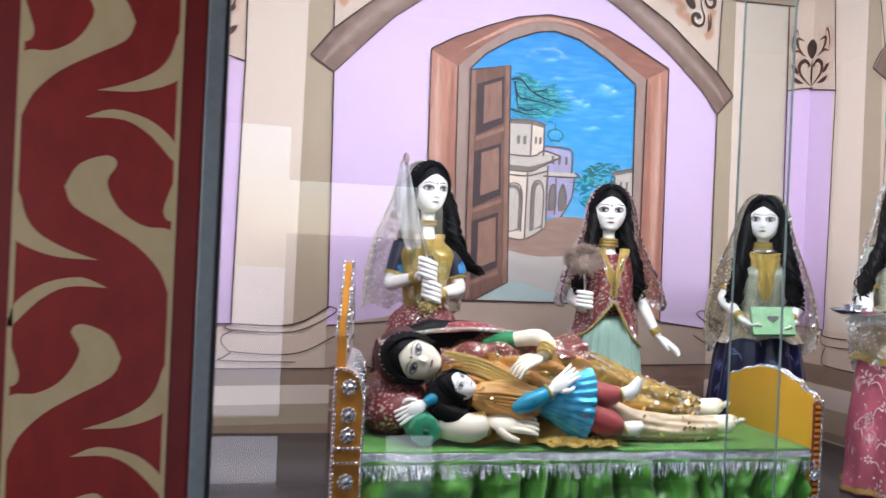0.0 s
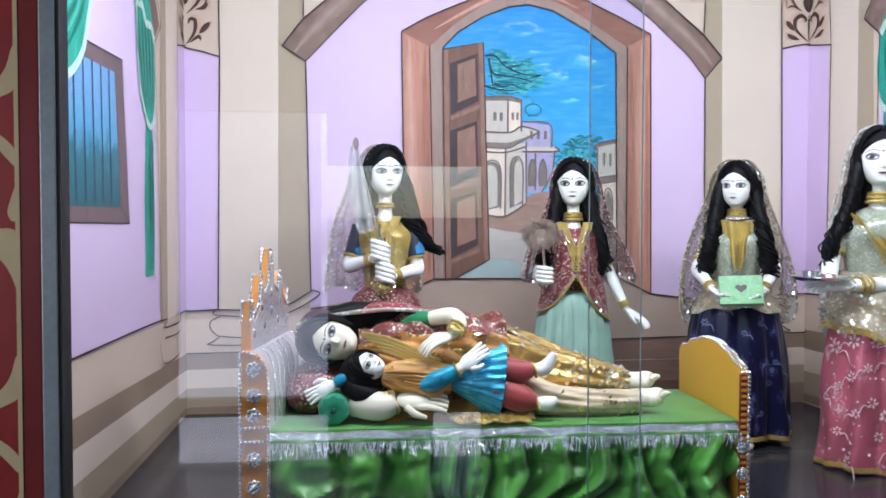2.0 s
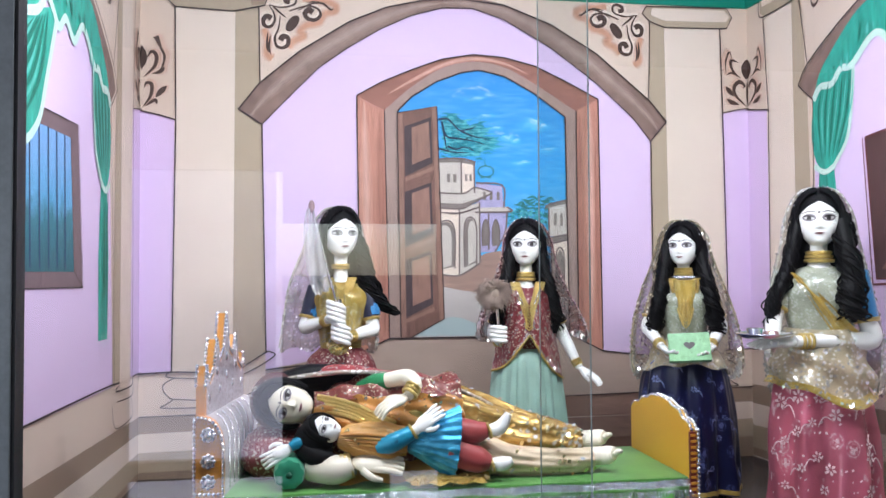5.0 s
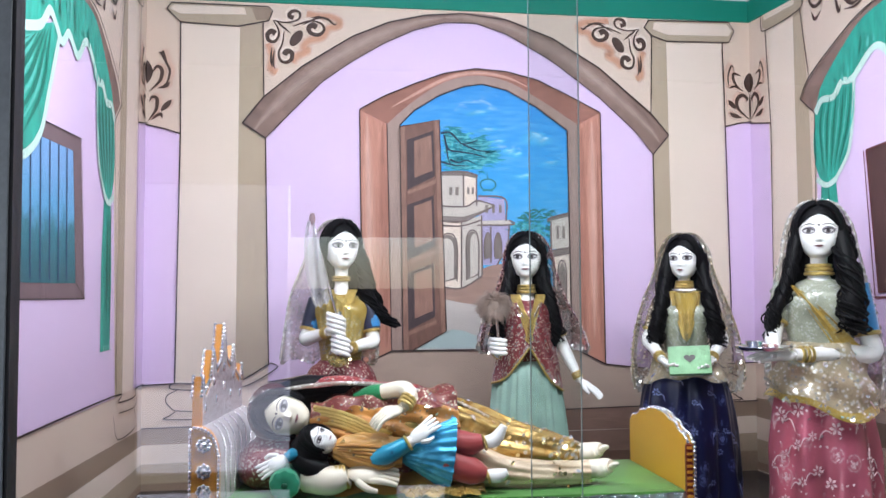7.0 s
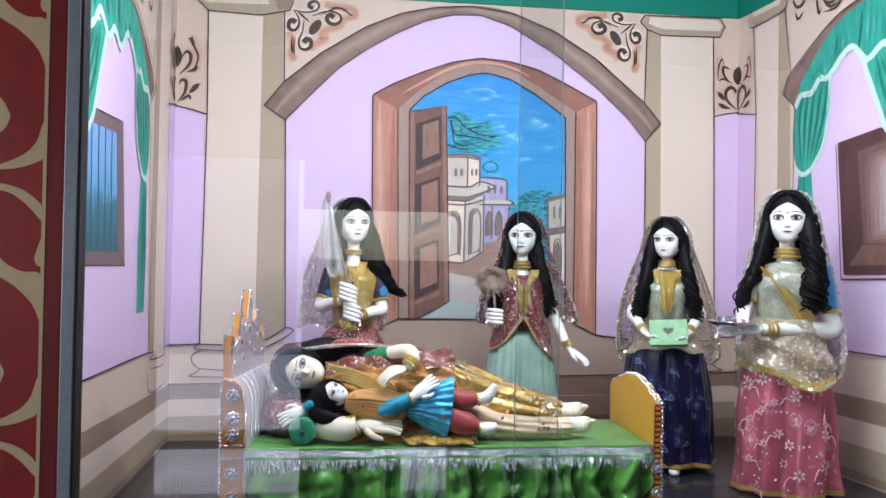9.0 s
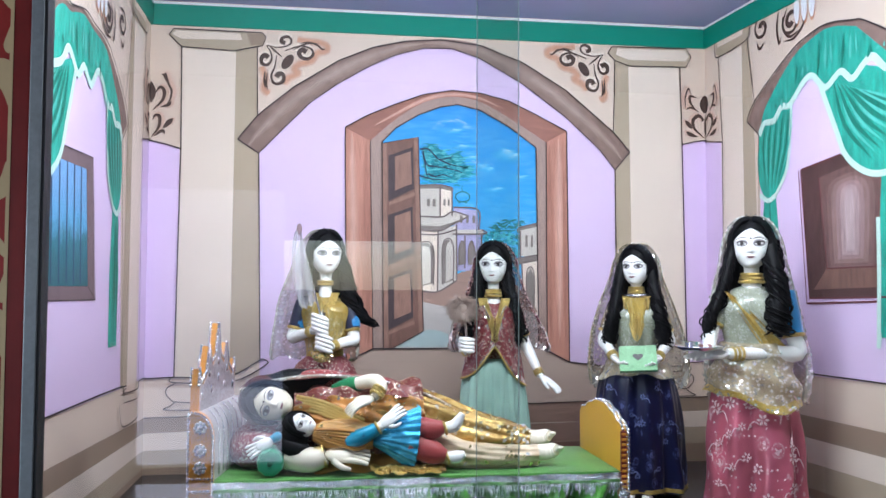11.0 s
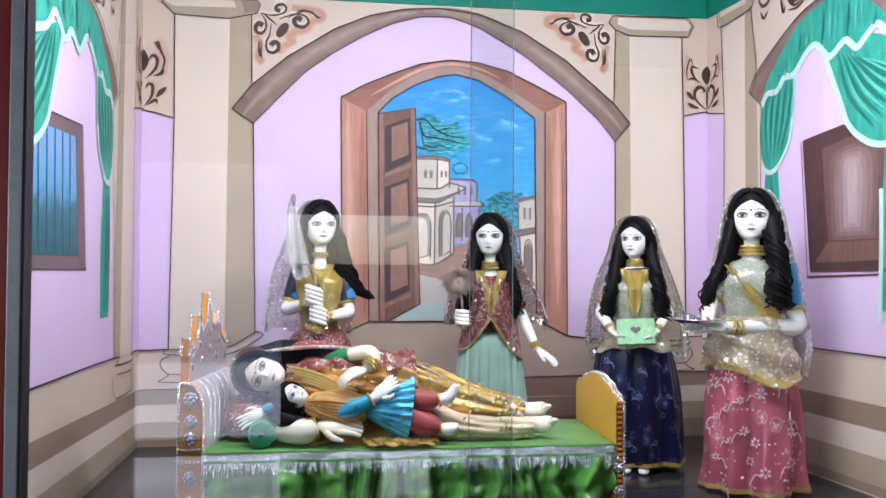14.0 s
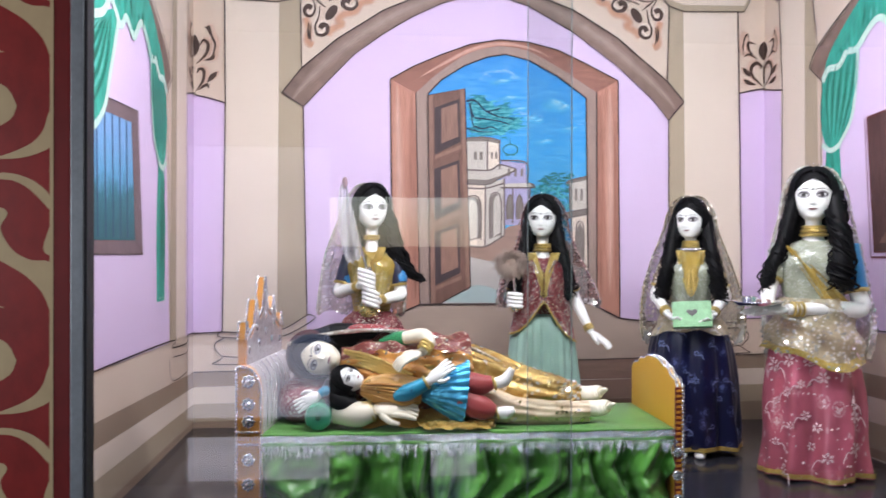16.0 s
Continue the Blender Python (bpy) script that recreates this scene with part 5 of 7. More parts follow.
v_ = Build()
v_.grid(drape, 360, 28, GREEN_D)
valance = bed_part("valance", v_, "gathered bright green satin valance")
sol = valance.modifiers.new("thickness", "SOLIDIFY")
sol.thickness = 0.002
fr = Build()
fr.grid(lambda u, v: Vector((BX0 + (BX1 - BX0) * u, BY0 - 0.006 - 0.002 * math.sin(60 * u * 3), 0.246 + 0.020 * v + 0.002 * math.sin(40 * u))), 120, 4, TINSEL)
fringe = bed_part("fringe", fr, "silver tinsel fringe along the sheet edge")
fr = Build()
for i in range(330):
    x = BX0 + (BX1 - BX0) * (i + rv.random()) / 330
    ln, dx = rv.uniform(0.012, 0.040), rv.uniform(-0.010, 0.010)
    y = BY0 - 0.009 - rv.uniform(0, 0.006)
    w = rv.uniform(0.0009, 0.0019)
    fr.add([(x - w, y, 0.240), (x + w, y, 0.240), (x + dx + w, y - 0.004, 0.240 - ln), (x + dx - w, y - 0.003, 0.240 - ln)], [(0, 1, 2, 3)], TINSEL)
o = part("tinsel_strands", fr, fringe, "hanging silver tinsel")
tagged(o, kind="stuff")

# ---- dolls ----
SKIN = plain("white_doll_enamel", (0.95, 0.935, 0.92), 0.30, 0, 0.015, 20, 0.5, 0.02)
SKIN2 = plain("ivory_doll_enamel", (0.88, 0.80, 0.66), 0.32, 0, 0.03, 20, 0.5, 0.02)


def hair_mat():
    m, nt, b = nodes_of("black_doll_hair")
    n = noise_tex(nt, coords(nt, (1, 1, 0.12)), 190, 3)
    nt.links.new(ramp(nt, n, [(0.35, (0.0015, 0.0015, 0.002)), (0.7, (0.008, 0.007, 0.009))]), b.inputs["Base Color"])
    b.inputs["Roughness"].default_value = 0.5
    b.inputs["Specular IOR Level"].default_value = 0.16
    bump(nt, b, n, 0.5)
    return m


HAIR = hair_mat()
FEAT = plain("dark_face_paint", (0.03, 0.022, 0.025), 0.4)
GREYF = plain("grey_eye_paint", (0.62, 0.60, 0.60), 0.4)
EYES = plain("grey_lid_paint", (0.33, 0.30, 0.33), 0.5)
LIP = plain("lip_paint", (0.30, 0.14, 0.15), 0.4)
GOLD = foil("gold_trim", (0.84, 0.64, 0.24), (0.60, 0.40, 0.10), 0.28, 160, 0.75)
GOLDC = sequin("gold_sequin_cloth", (0.45, 0.30, 0.06), (0.95, 0.80, 0.40), 150, 0.3, 0.4)
NETS = sequin("silver_gold_net", (0.62, 0.58, 0.50), (1.0, 0.98, 0.95), 62, 0.32, 0.45, see=0.55)
NETD = sequin("dense_gold_net", (0.52, 0.43, 0.28), (1.0, 0.96, 0.88), 62, 0.30, 0.40, see=0.30)
NETG = sequin("gold_net", (0.34, 0.26, 0.14), (1.0, 0.93, 0.80), 70, 0.28, 0.5, see=0.50)
NETM = sequin("maroon_net", (0.26, 0.055, 0.075), (1.0, 0.86, 0.80), 80, 0.28, 0.5, see=0.45)
MARO = sequin("maroon_sequin_cloth", (0.21, 0.032, 0.042), (1.0, 0.82, 0.70), 105, 0.28, 0.45)
SAGE = sequin("sage_silver_cloth", (0.36, 0.38, 0.29), (0.95, 0.97, 0.92), 110, 0.30, 0.38)
MINT = satin("mint_satin", (0.33, 0.50, 0.43), 0.45)
NAVY = brocade("navy_brocade", (0.003, 0.005, 0.042), (0.09, 0.11, 0.28), 16, 0.34)
PINK = brocade("rose_brocade", (0.56, 0.135, 0.20), (0.84, 0.54, 0.60), 12, 0.24)
BLUE = satin("blue_satin", (0.03, 0.22, 0.52), 0.35)
BLUEF = foil("blue_foil_cloth", (0.10, 0.52, 0.82), (0.02, 0.27, 0.52), 0.25, 22, 0.55)
GOLDF = foil("gold_lame", (0.84, 0.59, 0.22), (0.47, 0.25, 0.045), 0.25, 20, 0.65)
PALEG = foil("pale_gold_cloth", (0.78, 0.62, 0.44), (0.58, 0.42, 0.27), 0.42, 18, 0.12)
MAROF = sequin("maroon_tinsel_silk", (0.20, 0.045, 0.04), (0.95, 0.80, 0.62), 120, 0.26, 0.34)
SAFF = satin("saffron_silk", (0.58, 0.30, 0.07), 0.34)
REDC = satin("brick_red_cloth", (0.36, 0.05, 0.05), 0.5)
FLAKE = plain("silver_sequin", (0.96, 0.94, 0.90), 0.16, 0.7, 0.03, 60, 0.6, 0.0)
FLAKEG = plain("gold_sequin", (0.98, 0.80, 0.42), 0.16, 0.8, 0.05, 60, 0.6, 0.0)
SPRIG = satin("pale_rose_embroidery", (0.80, 0.55, 0.60), 0.4)
SPRIGB = satin("pale_blue_embroidery", (0.12, 0.15, 0.34), 0.4)
NAVYS = satin("dark_navy_sleeve", (0.012, 0.014, 0.045), 0.4)


def flakes(d, fn, n, seed, m=None, size=0.0045, edge=0.4, u0=0.0, u1=1.0, v0=0.0):
    """Loose sequins lying a little askew on the cloth that fn describes, thicker along its borders."""
    r_ = random.Random(seed)
    for i in range(n):
        u, v = r_.uniform(u0, u1), v0 + (1 - v0) * r_.random() ** 0.75
        k = r_.random()
        if k < edge * 0.5:
            v = 1 - 0.07 * r_.random()
        elif k < edge:
            u = u0 + 0.05 * r_.random() * (u1 - u0) if r_.random() < 0.5 else u1 - 0.05 * r_.random() * (u1 - u0)
        p = fn(u, v)
        a, b_ = fn(min(1, u + 0.01), v) - fn(max(0, u - 0.01), v), fn(u, min(1, v + 0.05)) - fn(u, max(0, v - 0.05))
        if a.length < 1e-6 or b_.length < 1e-6:
            continue
        x = a.normalized()
        nn = x.cross(b_)
        if nn.length < 1e-7:
            continue
        nn.normalize()
        if nn.y > 0:
            nn = -nn
        nn = (nn + Vector((r_.gauss(0, 0.35), r_.gauss(0, 0.2), r_.gauss(0, 0.35)))).normalized()
        x = nn.orthogonal().normalized()
        y = nn.cross(x)
        c = p + nn * 0.003
        w, h = size * r_.uniform(0.5, 1.2), size * r_.uniform(0.4, 0.9)
        q0 = r_.uniform(0, 6.28)
        d.add([c + x * w * math.cos(q0 + q) + y * h * math.sin(q0 + q) for q in (0, 1.05, 2.09, 3.14, 4.19, 5.24)], [(0, 1, 2, 3, 4, 5)], m or FLAKE)


def sprigs(d, fn, n, seed, m, size=0.022):
    """Embroidered flowers with a curving stem on the front of a skirt."""
    r_ = random.Random(seed)
    for i in range(n):
        u, v = 0.56 + 0.38 * (i % 6 + r_.random()) / 6, 0.16 + 0.80 * (i // 6 + r_.random()) / (n / 6 + 0.2)
        p = fn(u, v)
        x = (fn(min(1, u + 0.012), v) - fn(u - 0.012, v)).normalized()
        y = (fn(u, max(0, v - 0.08)) - fn(u, min(1, v + 0.08))).normalized()
        nn = x.cross(y).normalized()
        if nn.y > 0:
            nn = -nn
        p = p + nn * 0.005
        q0, sz = r_.uniform(0, 6.28), size * r_.uniform(0.7, 1.15)
        for k in range(6):
            q = q0 + k * 1.047
            e, sd = x * math.cos(q) + y * math.sin(q), y * math.cos(q) - x * math.sin(q)
            d.add([p + e * sz * 0.18, p + e * sz * 0.62 + sd * sz * 0.24, p + e * sz, p + e * sz * 0.62 - sd * sz * 0.24], [(0, 1, 2, 3)], m)
        sg = r_.choice((-1, 1))
        st = [p + x * sg * sz * (0.6 + 1.7 * t) + y * sz * (-0.7 - 2.2 * t + 1.5 * math.sin(2.4 * t)) for t in (j / 6 for j in range(7))]
        d.tube(st, [0.0022] * 6 + [0.0008], m, 5, 2)


FACE_ROWS = smooth([(-0.0725, 0.001, 0.001), (-0.0710, 0.0145, 0.026), (-0.065, 0.0260, 0.040), (-0.053, 0.0370, 0.047), (-0.038, 0.0458, 0.0508), (-0.018, 0.0525, 0.052), (0.006, 0.055, 0.052),
                    (0.030, 0.0535, 0.049), (0.050, 0.045, 0.041), (0.064, 0.029, 0.027), (0.0715, 0.010, 0.010), (0.0725, 0.001, 0.001)], 6)


def face_row(z):
    """Half width and depth of a doll's face at a height."""
    for p, q in zip(FACE_ROWS, FACE_ROWS[1:]):
        if p.x <= z <= q.x:
            t = (z - p.x) / max(1e-9, q.x - p.x)
            return max(0.001, p.y + (q.y - p.y) * t), max(0.001, p.z + (q.z - p.z) * t)
    return 0.001, 0.001


def face_relief(x, z):
    """Nose, eye sockets, cheeks, lips and chin."""
    k = max(0.0, min(1.0, (0.018 - z) / 0.040)) if z > -0.022 else math.exp(-((z + 0.022) / 0.0042) ** 2)
    y = -0.0105 * k ** 1.3 * math.exp(-(x / (0.0045 + 0.0040 * k)) ** 2)
    y += 0.0030 * math.exp(-((abs(x) - 0.024) / 0.012) ** 2 - ((z - 0.003) / 0.010) ** 2)
    y -= 0.0022 * math.exp(-((abs(x) - 0.029) / 0.014) ** 2 - ((z + 0.022) / 0.013) ** 2)
    y -= 0.0034 * math.exp(-(x / 0.011) ** 2 - ((z + 0.0385) / 0.0055) ** 2)
    return y - 0.0034 * math.exp(-(x / 0.014) ** 2 - ((z + 0.060) / 0.008) ** 2)


def head(d, c, s, m=SKIN, turn=None, gaze=0.0):
    """A doll's head with combed hair, painted brows, almond eyes and lips; it looks along -y, turned by turn."""
    R = turn or Matrix.Identity(3)
    c = Vector(c)
    pw = 2 / 2.3

    def skull(u, v):
        a, z = 2 * math.pi * u, 0.0724 * math.cos(math.pi * v)
        w, dep = face_row(z)
        ca, sa = math.cos(a), math.sin(a)
        x = w * math.copysign(abs(ca) ** pw, ca)
        if sa < 0:
            return c + R @ (Vector((x, -dep * abs(sa) ** pw + face_relief(x, z) * min(1.0, -2 * sa), z)) * s)
        return c + R @ (Vector((x, 0.054 * math.sqrt(max(0.0, 1 - (z / 0.0725) ** 2)) * sa, z)) * s)
    d.grid(skull, 72, 56, m, close_u=True)

    def front(x, z, lift=0.0006):
        w, dep = face_row(z)
        y = -dep * max(0.0, 1 - min(1.0, abs(x) / w) ** 2.3) ** (1 / 2.3) + face_relief(x, z) - lift
        return c + R @ (Vector((x, y, z)) * s)

    def strip(xs, low, high, mm, lift):
        """Paint between two curves over the face."""
        n, rows = len(xs), 4
        pts = [front(x, lo + (hi - lo) * k / (rows - 1), lift) for k in range(rows) for x, lo, hi in zip(xs, low, high)]
        d.add(pts, [(k * n + i, k * n + i + 1, (k + 1) * n + i + 1, (k + 1) * n + i) for k in range(rows - 1) for i in range(n - 1)], mm)

    def disc(cx, cz, rx, rz, mm, lift, top=1.0):
        ts = [math.cos(math.pi * i / 10) for i in range(11)]
        strip([cx + rx * t for t in ts], [cz - rz * math.sqrt(max(0, 1 - t * t)) for t in ts], [cz + top * rz * math.sqrt(max(0, 1 - t * t)) for t in ts], mm, lift)
    ts = [-1 + 2 * i / 14 for i in range(15)]
    for sx in (-1, 1):
        ex, ez, hw = sx * 0.0245, 0.0020, 0.0150
        xs = [ex + sx * hw * t for t in ts]
        lid = [ez + 0.0016 * t + 0.0044 * (1 - t * t) ** 0.7 for t in ts]
        low = [ez + 0.0016 * t - 0.0058 * (1 - t * t) ** 0.9 for t in ts]
        disc(ex, ez + 0.0010, 0.0172, 0.0108, EYES, 0.0006)
        strip(xs, low, lid, GREYF, 0.0009)
        strip(xs, [a - 0.0007 for a in lid], [a + 0.0012 + 0.0022 * (1 - t * t) for a, t in zip(lid, ts)], FEAT, 0.0015)
        strip(xs, [a - 0.0009 for a in low], [a + 0.0005 for a in low], FEAT, 0.0015)
        disc(ex + gaze * 0.004, ez - 0.0006, 0.0060, 0.0048, FEAT, 0.0012)
        strip([ex + sx * hw * (0.9 + 0.3 * i / 4) for i in range(5)], [ez + 0.0012 + 0.0005 * i for i in range(5)], [ez + 0.0030 + 0.0002 * i for i in range(5)], FEAT, 0.0012)
        bx = [sx * (0.0065 + 0.036 * i / 10) for i in range(11)]
        arch = [0.0125 + 0.0075 * math.sin(math.pi * (0.10 + 0.80 * i / 10)) - 0.002 * i / 10 for i in range(11)]
        strip(bx, arch, [a + 0.0010 + 0.0017 * math.sin(math.pi * (0.15 + 0.085 * i)) for i, a in enumerate(arch)], FEAT, 0.0008)
        disc(sx * 0.0042, -0.0258, 0.0015, 0.0008, EYES, 0.0006)
    disc(0, 0.0170, 0.0030, 0.0036, FEAT, 0.0010)
    ls = [0.0128 * t for t in ts]
    strip(ls, [-0.0388 for t in ts], [-0.0388 + 0.0034 * (1 - t * t) * (1 - 0.35 * math.exp(-(t / 0.16) ** 2)) for t in ts], LIP, 0.0007)
    strip(ls, [-0.0388 - 0.0040 * (1 - t * t) for t in ts], [-0.0388 for t in ts], LIP, 0.0007)
    strip(ls, [-0.0393 + 0.0010 * t * t for t in ts], [-0.0386 + 0.0010 * t * t for t in ts], FEAT, 0.0011)

    def cap(u, v):
        a, t = 2 * math.pi * u, math.pi * (0.002 + 0.70 * v)
        fr = max(0.0, min(1.0, (-math.sin(a) + 0.05) / 0.55))
        fr = fr * fr * (3 - 2 * fr)
        t = min(t, math.pi * (0.72 - fr * (0.400 + 0.012 * math.exp(-(math.cos(a) / 0.10) ** 2) - 0.22 * math.cos(a) ** 2)))
        r = 1.11 + 0.012 * math.sin(26 * a) + 0.03 * v - 0.06 * fr * v
        p = Vector((0.0565 * r * math.sin(t) * math.cos(a), 0.0565 * r * math.sin(t) * math.sin(a) + 0.004, 0.0760 * r * math.cos(t) + 0.002))
        return c + R @ (p * s)
    d.grid(cap, 48, 24, HAIR, close_u=True)
    r_ = random.Random(int(1000 * s))
    if s > 0.9:
        for k in range(13):
            h = radians(-66 + 11 * k)
            d.ball(c + R @ (Vector((0.0665 * math.sin(h), -0.012, 0.0905 * math.cos(h) + 0.002)) * s), 0.0024 * s, SILVER, nu=6, nv=5)
    for sx in (-1, 1):
        for k in range(26):
            y0 = -0.036 + 0.075 * k / 25
            q = math.sqrt(1 - (y0 / 0.066) ** 2)
            out, dn = r_.uniform(0.98, 1.05), r_.uniform(108, 125)
            line = [c + R @ (Vector((sx * 0.0640 * q * out * math.sin(radians(h)) + sx * 0.001, y0 + 0.010 * t * t, 0.0865 * q * math.cos(radians(h)) + 0.002)) * s)
                    for t, h in ((t, 3 + (dn - 3) * t) for t in (0, 0.2, 0.4, 0.6, 0.8, 1.0))]
            d.tube(line, [0.0016 * s, 0.0028 * s, 0.0032 * s, 0.0034 * s, 0.0036 * s, 0.002 * s], HAIR, 6, 3)


def hand(d, wrist, tip, up, s=1.0, m=SKIN, curl_=0.3, spread=0.25):
    """Palm, four fingers and a thumb, from the wrist towards tip; up is the back of the hand."""
    w, t = Vector(wrist), Vector(tip)
    f = (t - w).normalized()
    n = Vector(up)
    n = (n - f * n.dot(f)).normalized()
    sd = f.cross(n)
    rot = Matrix((sd, f, n)).transposed()
    d.ball(w + f * 0.028 * s, (0.021 * s, 0.032 * s, 0.011 * s), m, rot, 14, 10)
    for i in range(4):
        k = (i - 1.5) / 1.5
        a = w + f * 0.050 * s + sd * 0.0145 * s * k
        dirn = f + sd * spread * k * 0.5
        b_ = a + dirn * 0.022 * s - n * 0.004 * s * curl_ * 3
        e = b_ + dirn * (0.020 - 0.004 * abs(k)) * s - n * 0.016 * s * curl_ * 2
        d.tube([a - f * 0.012 * s, a, b_, e], [0.0062 * s, 0.0062 * s, 0.0055 * s, 0.0038 * s], m, 8, 3)
    a = w + f * 0.018 * s + sd * 0.018 * s
    d.tube([a, a + f * 0.018 * s + sd * 0.012 * s - n * 0.004 * s, a + f * 0.036 * s + sd * 0.012 * s - n * 0.010 * s], [0.0075 * s, 0.0065 * s, 0.0042 * s], m, 8, 3)


def ring(d, at, along, r, thick, m, n=18):
    """A bangle or necklace round a limb."""
    z = Vector(along).normalized()
    x = z.orthogonal().normalized()
    y = z.cross(x)
    at = Vector(at)
    d.grid(lambda u, v: at + (x * math.cos(6.2832 * u) + y * math.sin(6.2832 * u)) * (r + thick * math.cos(6.2832 * v)) + z * thick * math.sin(6.2832 * v), n, 8, m, True, True)


def limb(d, shoulder, elbow, wrist, sleeve, skin, s=1.0, cuff=GOLD, sleeve_part=0.75):
    sh, el, wr = Vector(shoulder), Vector(elbow), Vector(wrist)
    mid = sh.lerp(el, sleeve_part)
    d.tube([sh, sh.lerp(el, 0.35), mid], [0.030 * s, 0.031 * s, 0.029 * s], sleeve, 14, 4)
    d.tube([mid, el, el.lerp(wr, 0.4), wr], [0.022 * s, 0.024 * s, 0.022 * s, 0.0145 * s], skin, 12, 5)
    ring(d, mid, el - sh, 0.027 * s, 0.006 * s, cuff)
    for q in (0.80, 0.86, 0.92):
        p = el.lerp(wr, q)
        ring(d, p, wr - el, 0.0175 * s, 0.0042 * s, cuff)


def skirt(d, prof, m, folds=15, depth=0.06, squash=0.85, seed=0, trim=None):
    """A gathered skirt: rows of (radius, height), wider folds towards the hem."""
    r_ = random.Random(seed)
    a1, a2, a3 = (r_.uniform(0, 6.28) for _ in range(3))
    line = smooth([(r, 0, z) for r, z in prof], 5)
    nrow = len(line)

    def fn(u, v):
        p = line[min(nrow - 1, round(v * (nrow - 1)))]
        a = 2 * math.pi * u
        k = (v ** 0.7)
        f = 1 + depth * k * (math.sin(folds * a + a1 + 0.5 * math.sin(3 * a)) + 0.5 * math.sin((folds * 2 - 3) * a + a2) + 0.4 * math.sin(5 * a + a3 + 3 * v) + 0.25 * math.sin(7 * a - 11 * v + a1) + 0.2 * math.sin(13 * a + 17 * v))
        return Vector((p.x * f * math.cos(a), p.x * f * squash * math.sin(a), p.z + 0.004 * math.sin(4 * a + a2) * k))
    d.grid(fn, 150, nrow, m, close_u=True)
    if trim:
        d.grid(lambda u, v: fn(u, 1.0) * 1.012 + Vector((0, 0, 0.004 + 0.016 * v)), 150, 3, trim, close_u=True)
        flakes(d, lambda u, v: fn(u, 0.93 + 0.07 * v) * 1.01, 130, seed, FLAKEG, 0.004, 0.2, 0.45, 1.0)
    return fn


def torso(d, z0, z1, m, w=0.095, s=1.0):
    """Waist at z0, neck root at z1."""
    hgt = z1 - z0
    prof = smooth([(w * 0.80, 0, z0), (w * 0.86, 0, z0 + 0.25 * hgt), (w * 1.08, 0, z0 + 0.58 * hgt), (w * 1.12, 0, z0 + 0.80 * hgt), (w * 0.75, 0, z0 + 0.93 * hgt), (0.030, 0, z1)], 4)

    def fn(u, v):
        p = prof[min(len(prof) - 1, round(v * (len(prof) - 1)))]
        a = 2 * math.pi * u
        y = 0.66 * p.x * math.sin(a)
        if math.sin(a) < 0:
            y -= 0.022 * math.exp(-((v - 0.52) / 0.16) ** 2) * (abs(math.cos(a)) ** 0.5) * (-math.sin(a))
        return Vector((p.x * math.cos(a), y, p.z))
    d.grid(fn, 32, len(prof), m, close_u=True)


def veil(d, top, hem, prof, m, span=2.2, seed=1, squash=0.8, lean=0.0):
    """Net from the crown over the back and sides; span: half its angle, measured from behind."""
    r_ = random.Random(seed)
    p1, p2 = r_.uniform(0, 6.28), r_.uniform(0, 6.28)
    line = smooth([(r, 0, z) for r, z in prof], 6)
    n = len(line)

    def fn(u, v):
        p = line[min(n - 1, round(v * (n - 1)))]
        a = math.pi / 2 + (2 * u - 1) * span
        rip = 1 + 0.05 * v * (math.sin(11 * a + p1) + 0.6 * math.sin(19 * a + p2 + 2 * v)) + 0.03 * v * math.sin(9 * v + 3 * a)
        return Vector((p.x * rip * math.cos(a) + lean * v, p.x * rip * squash * math.sin(a) + 0.012, p.z - 0.012 * math.sin(7 * a) * v))
    d.grid(fn, 64, n, m)
    for u in (0.0, 1.0):
        d.tube([fn(u, i / 10) for i in range(11)], [0.004] * 11, m, 6, 2)
    flakes(d, fn, 760, seed + 40, FLAKE, 0.0066, 0.30, 0.0, 1.0, 0.10)
    for e in (0.0, 0.93):
        flakes(d, lambda u, v: fn(e + 0.07 * u, v), 240, seed + 60, FLAKE, 0.0088, 0.0, 0.0, 1.0, 0.08)
    return fn


def lock(d, pts, r, seed=0):
    """A hank of wavy hair made of many fine strands round a core."""
    r_ = random.Random(seed)
    core = smooth(pts, 6)
    n = len(core)
    d.tube(pts, [r * (0.72 if i < len(pts) - 1 else 0.25) for i in range(len(pts))], HAIR, 10, 6)
    for k in range(44):
        a0, rad, fr, ph_ = r_.uniform(0, 6.283), r * r_.uniform(0.45, 1.08), r_.uniform(0.30, 0.75), r_.uniform(0, 6.28)
        end = n - r_.randrange(0, 8)
        wv, ww = r_.uniform(0.10, 0.26) * r, r_.uniform(0.9, 1.5)
        q = [core[i] + Vector((math.cos(a0 + fr * i) * rad + wv * math.sin(ww * i + ph_), math.sin(a0 + fr * i) * 0.8 * rad, 0.1 * rad * math.sin(fr * i + ph_))) * (0.78 + 0.36 * i / n) for i in range(end)]
        d.tube(q, [r * 0.11] * (end - 1) + [r * 0.03], HAIR, 4, 2)


def chain(d, pts, r, m):
    beads(d, pts, r, m, 1.7)


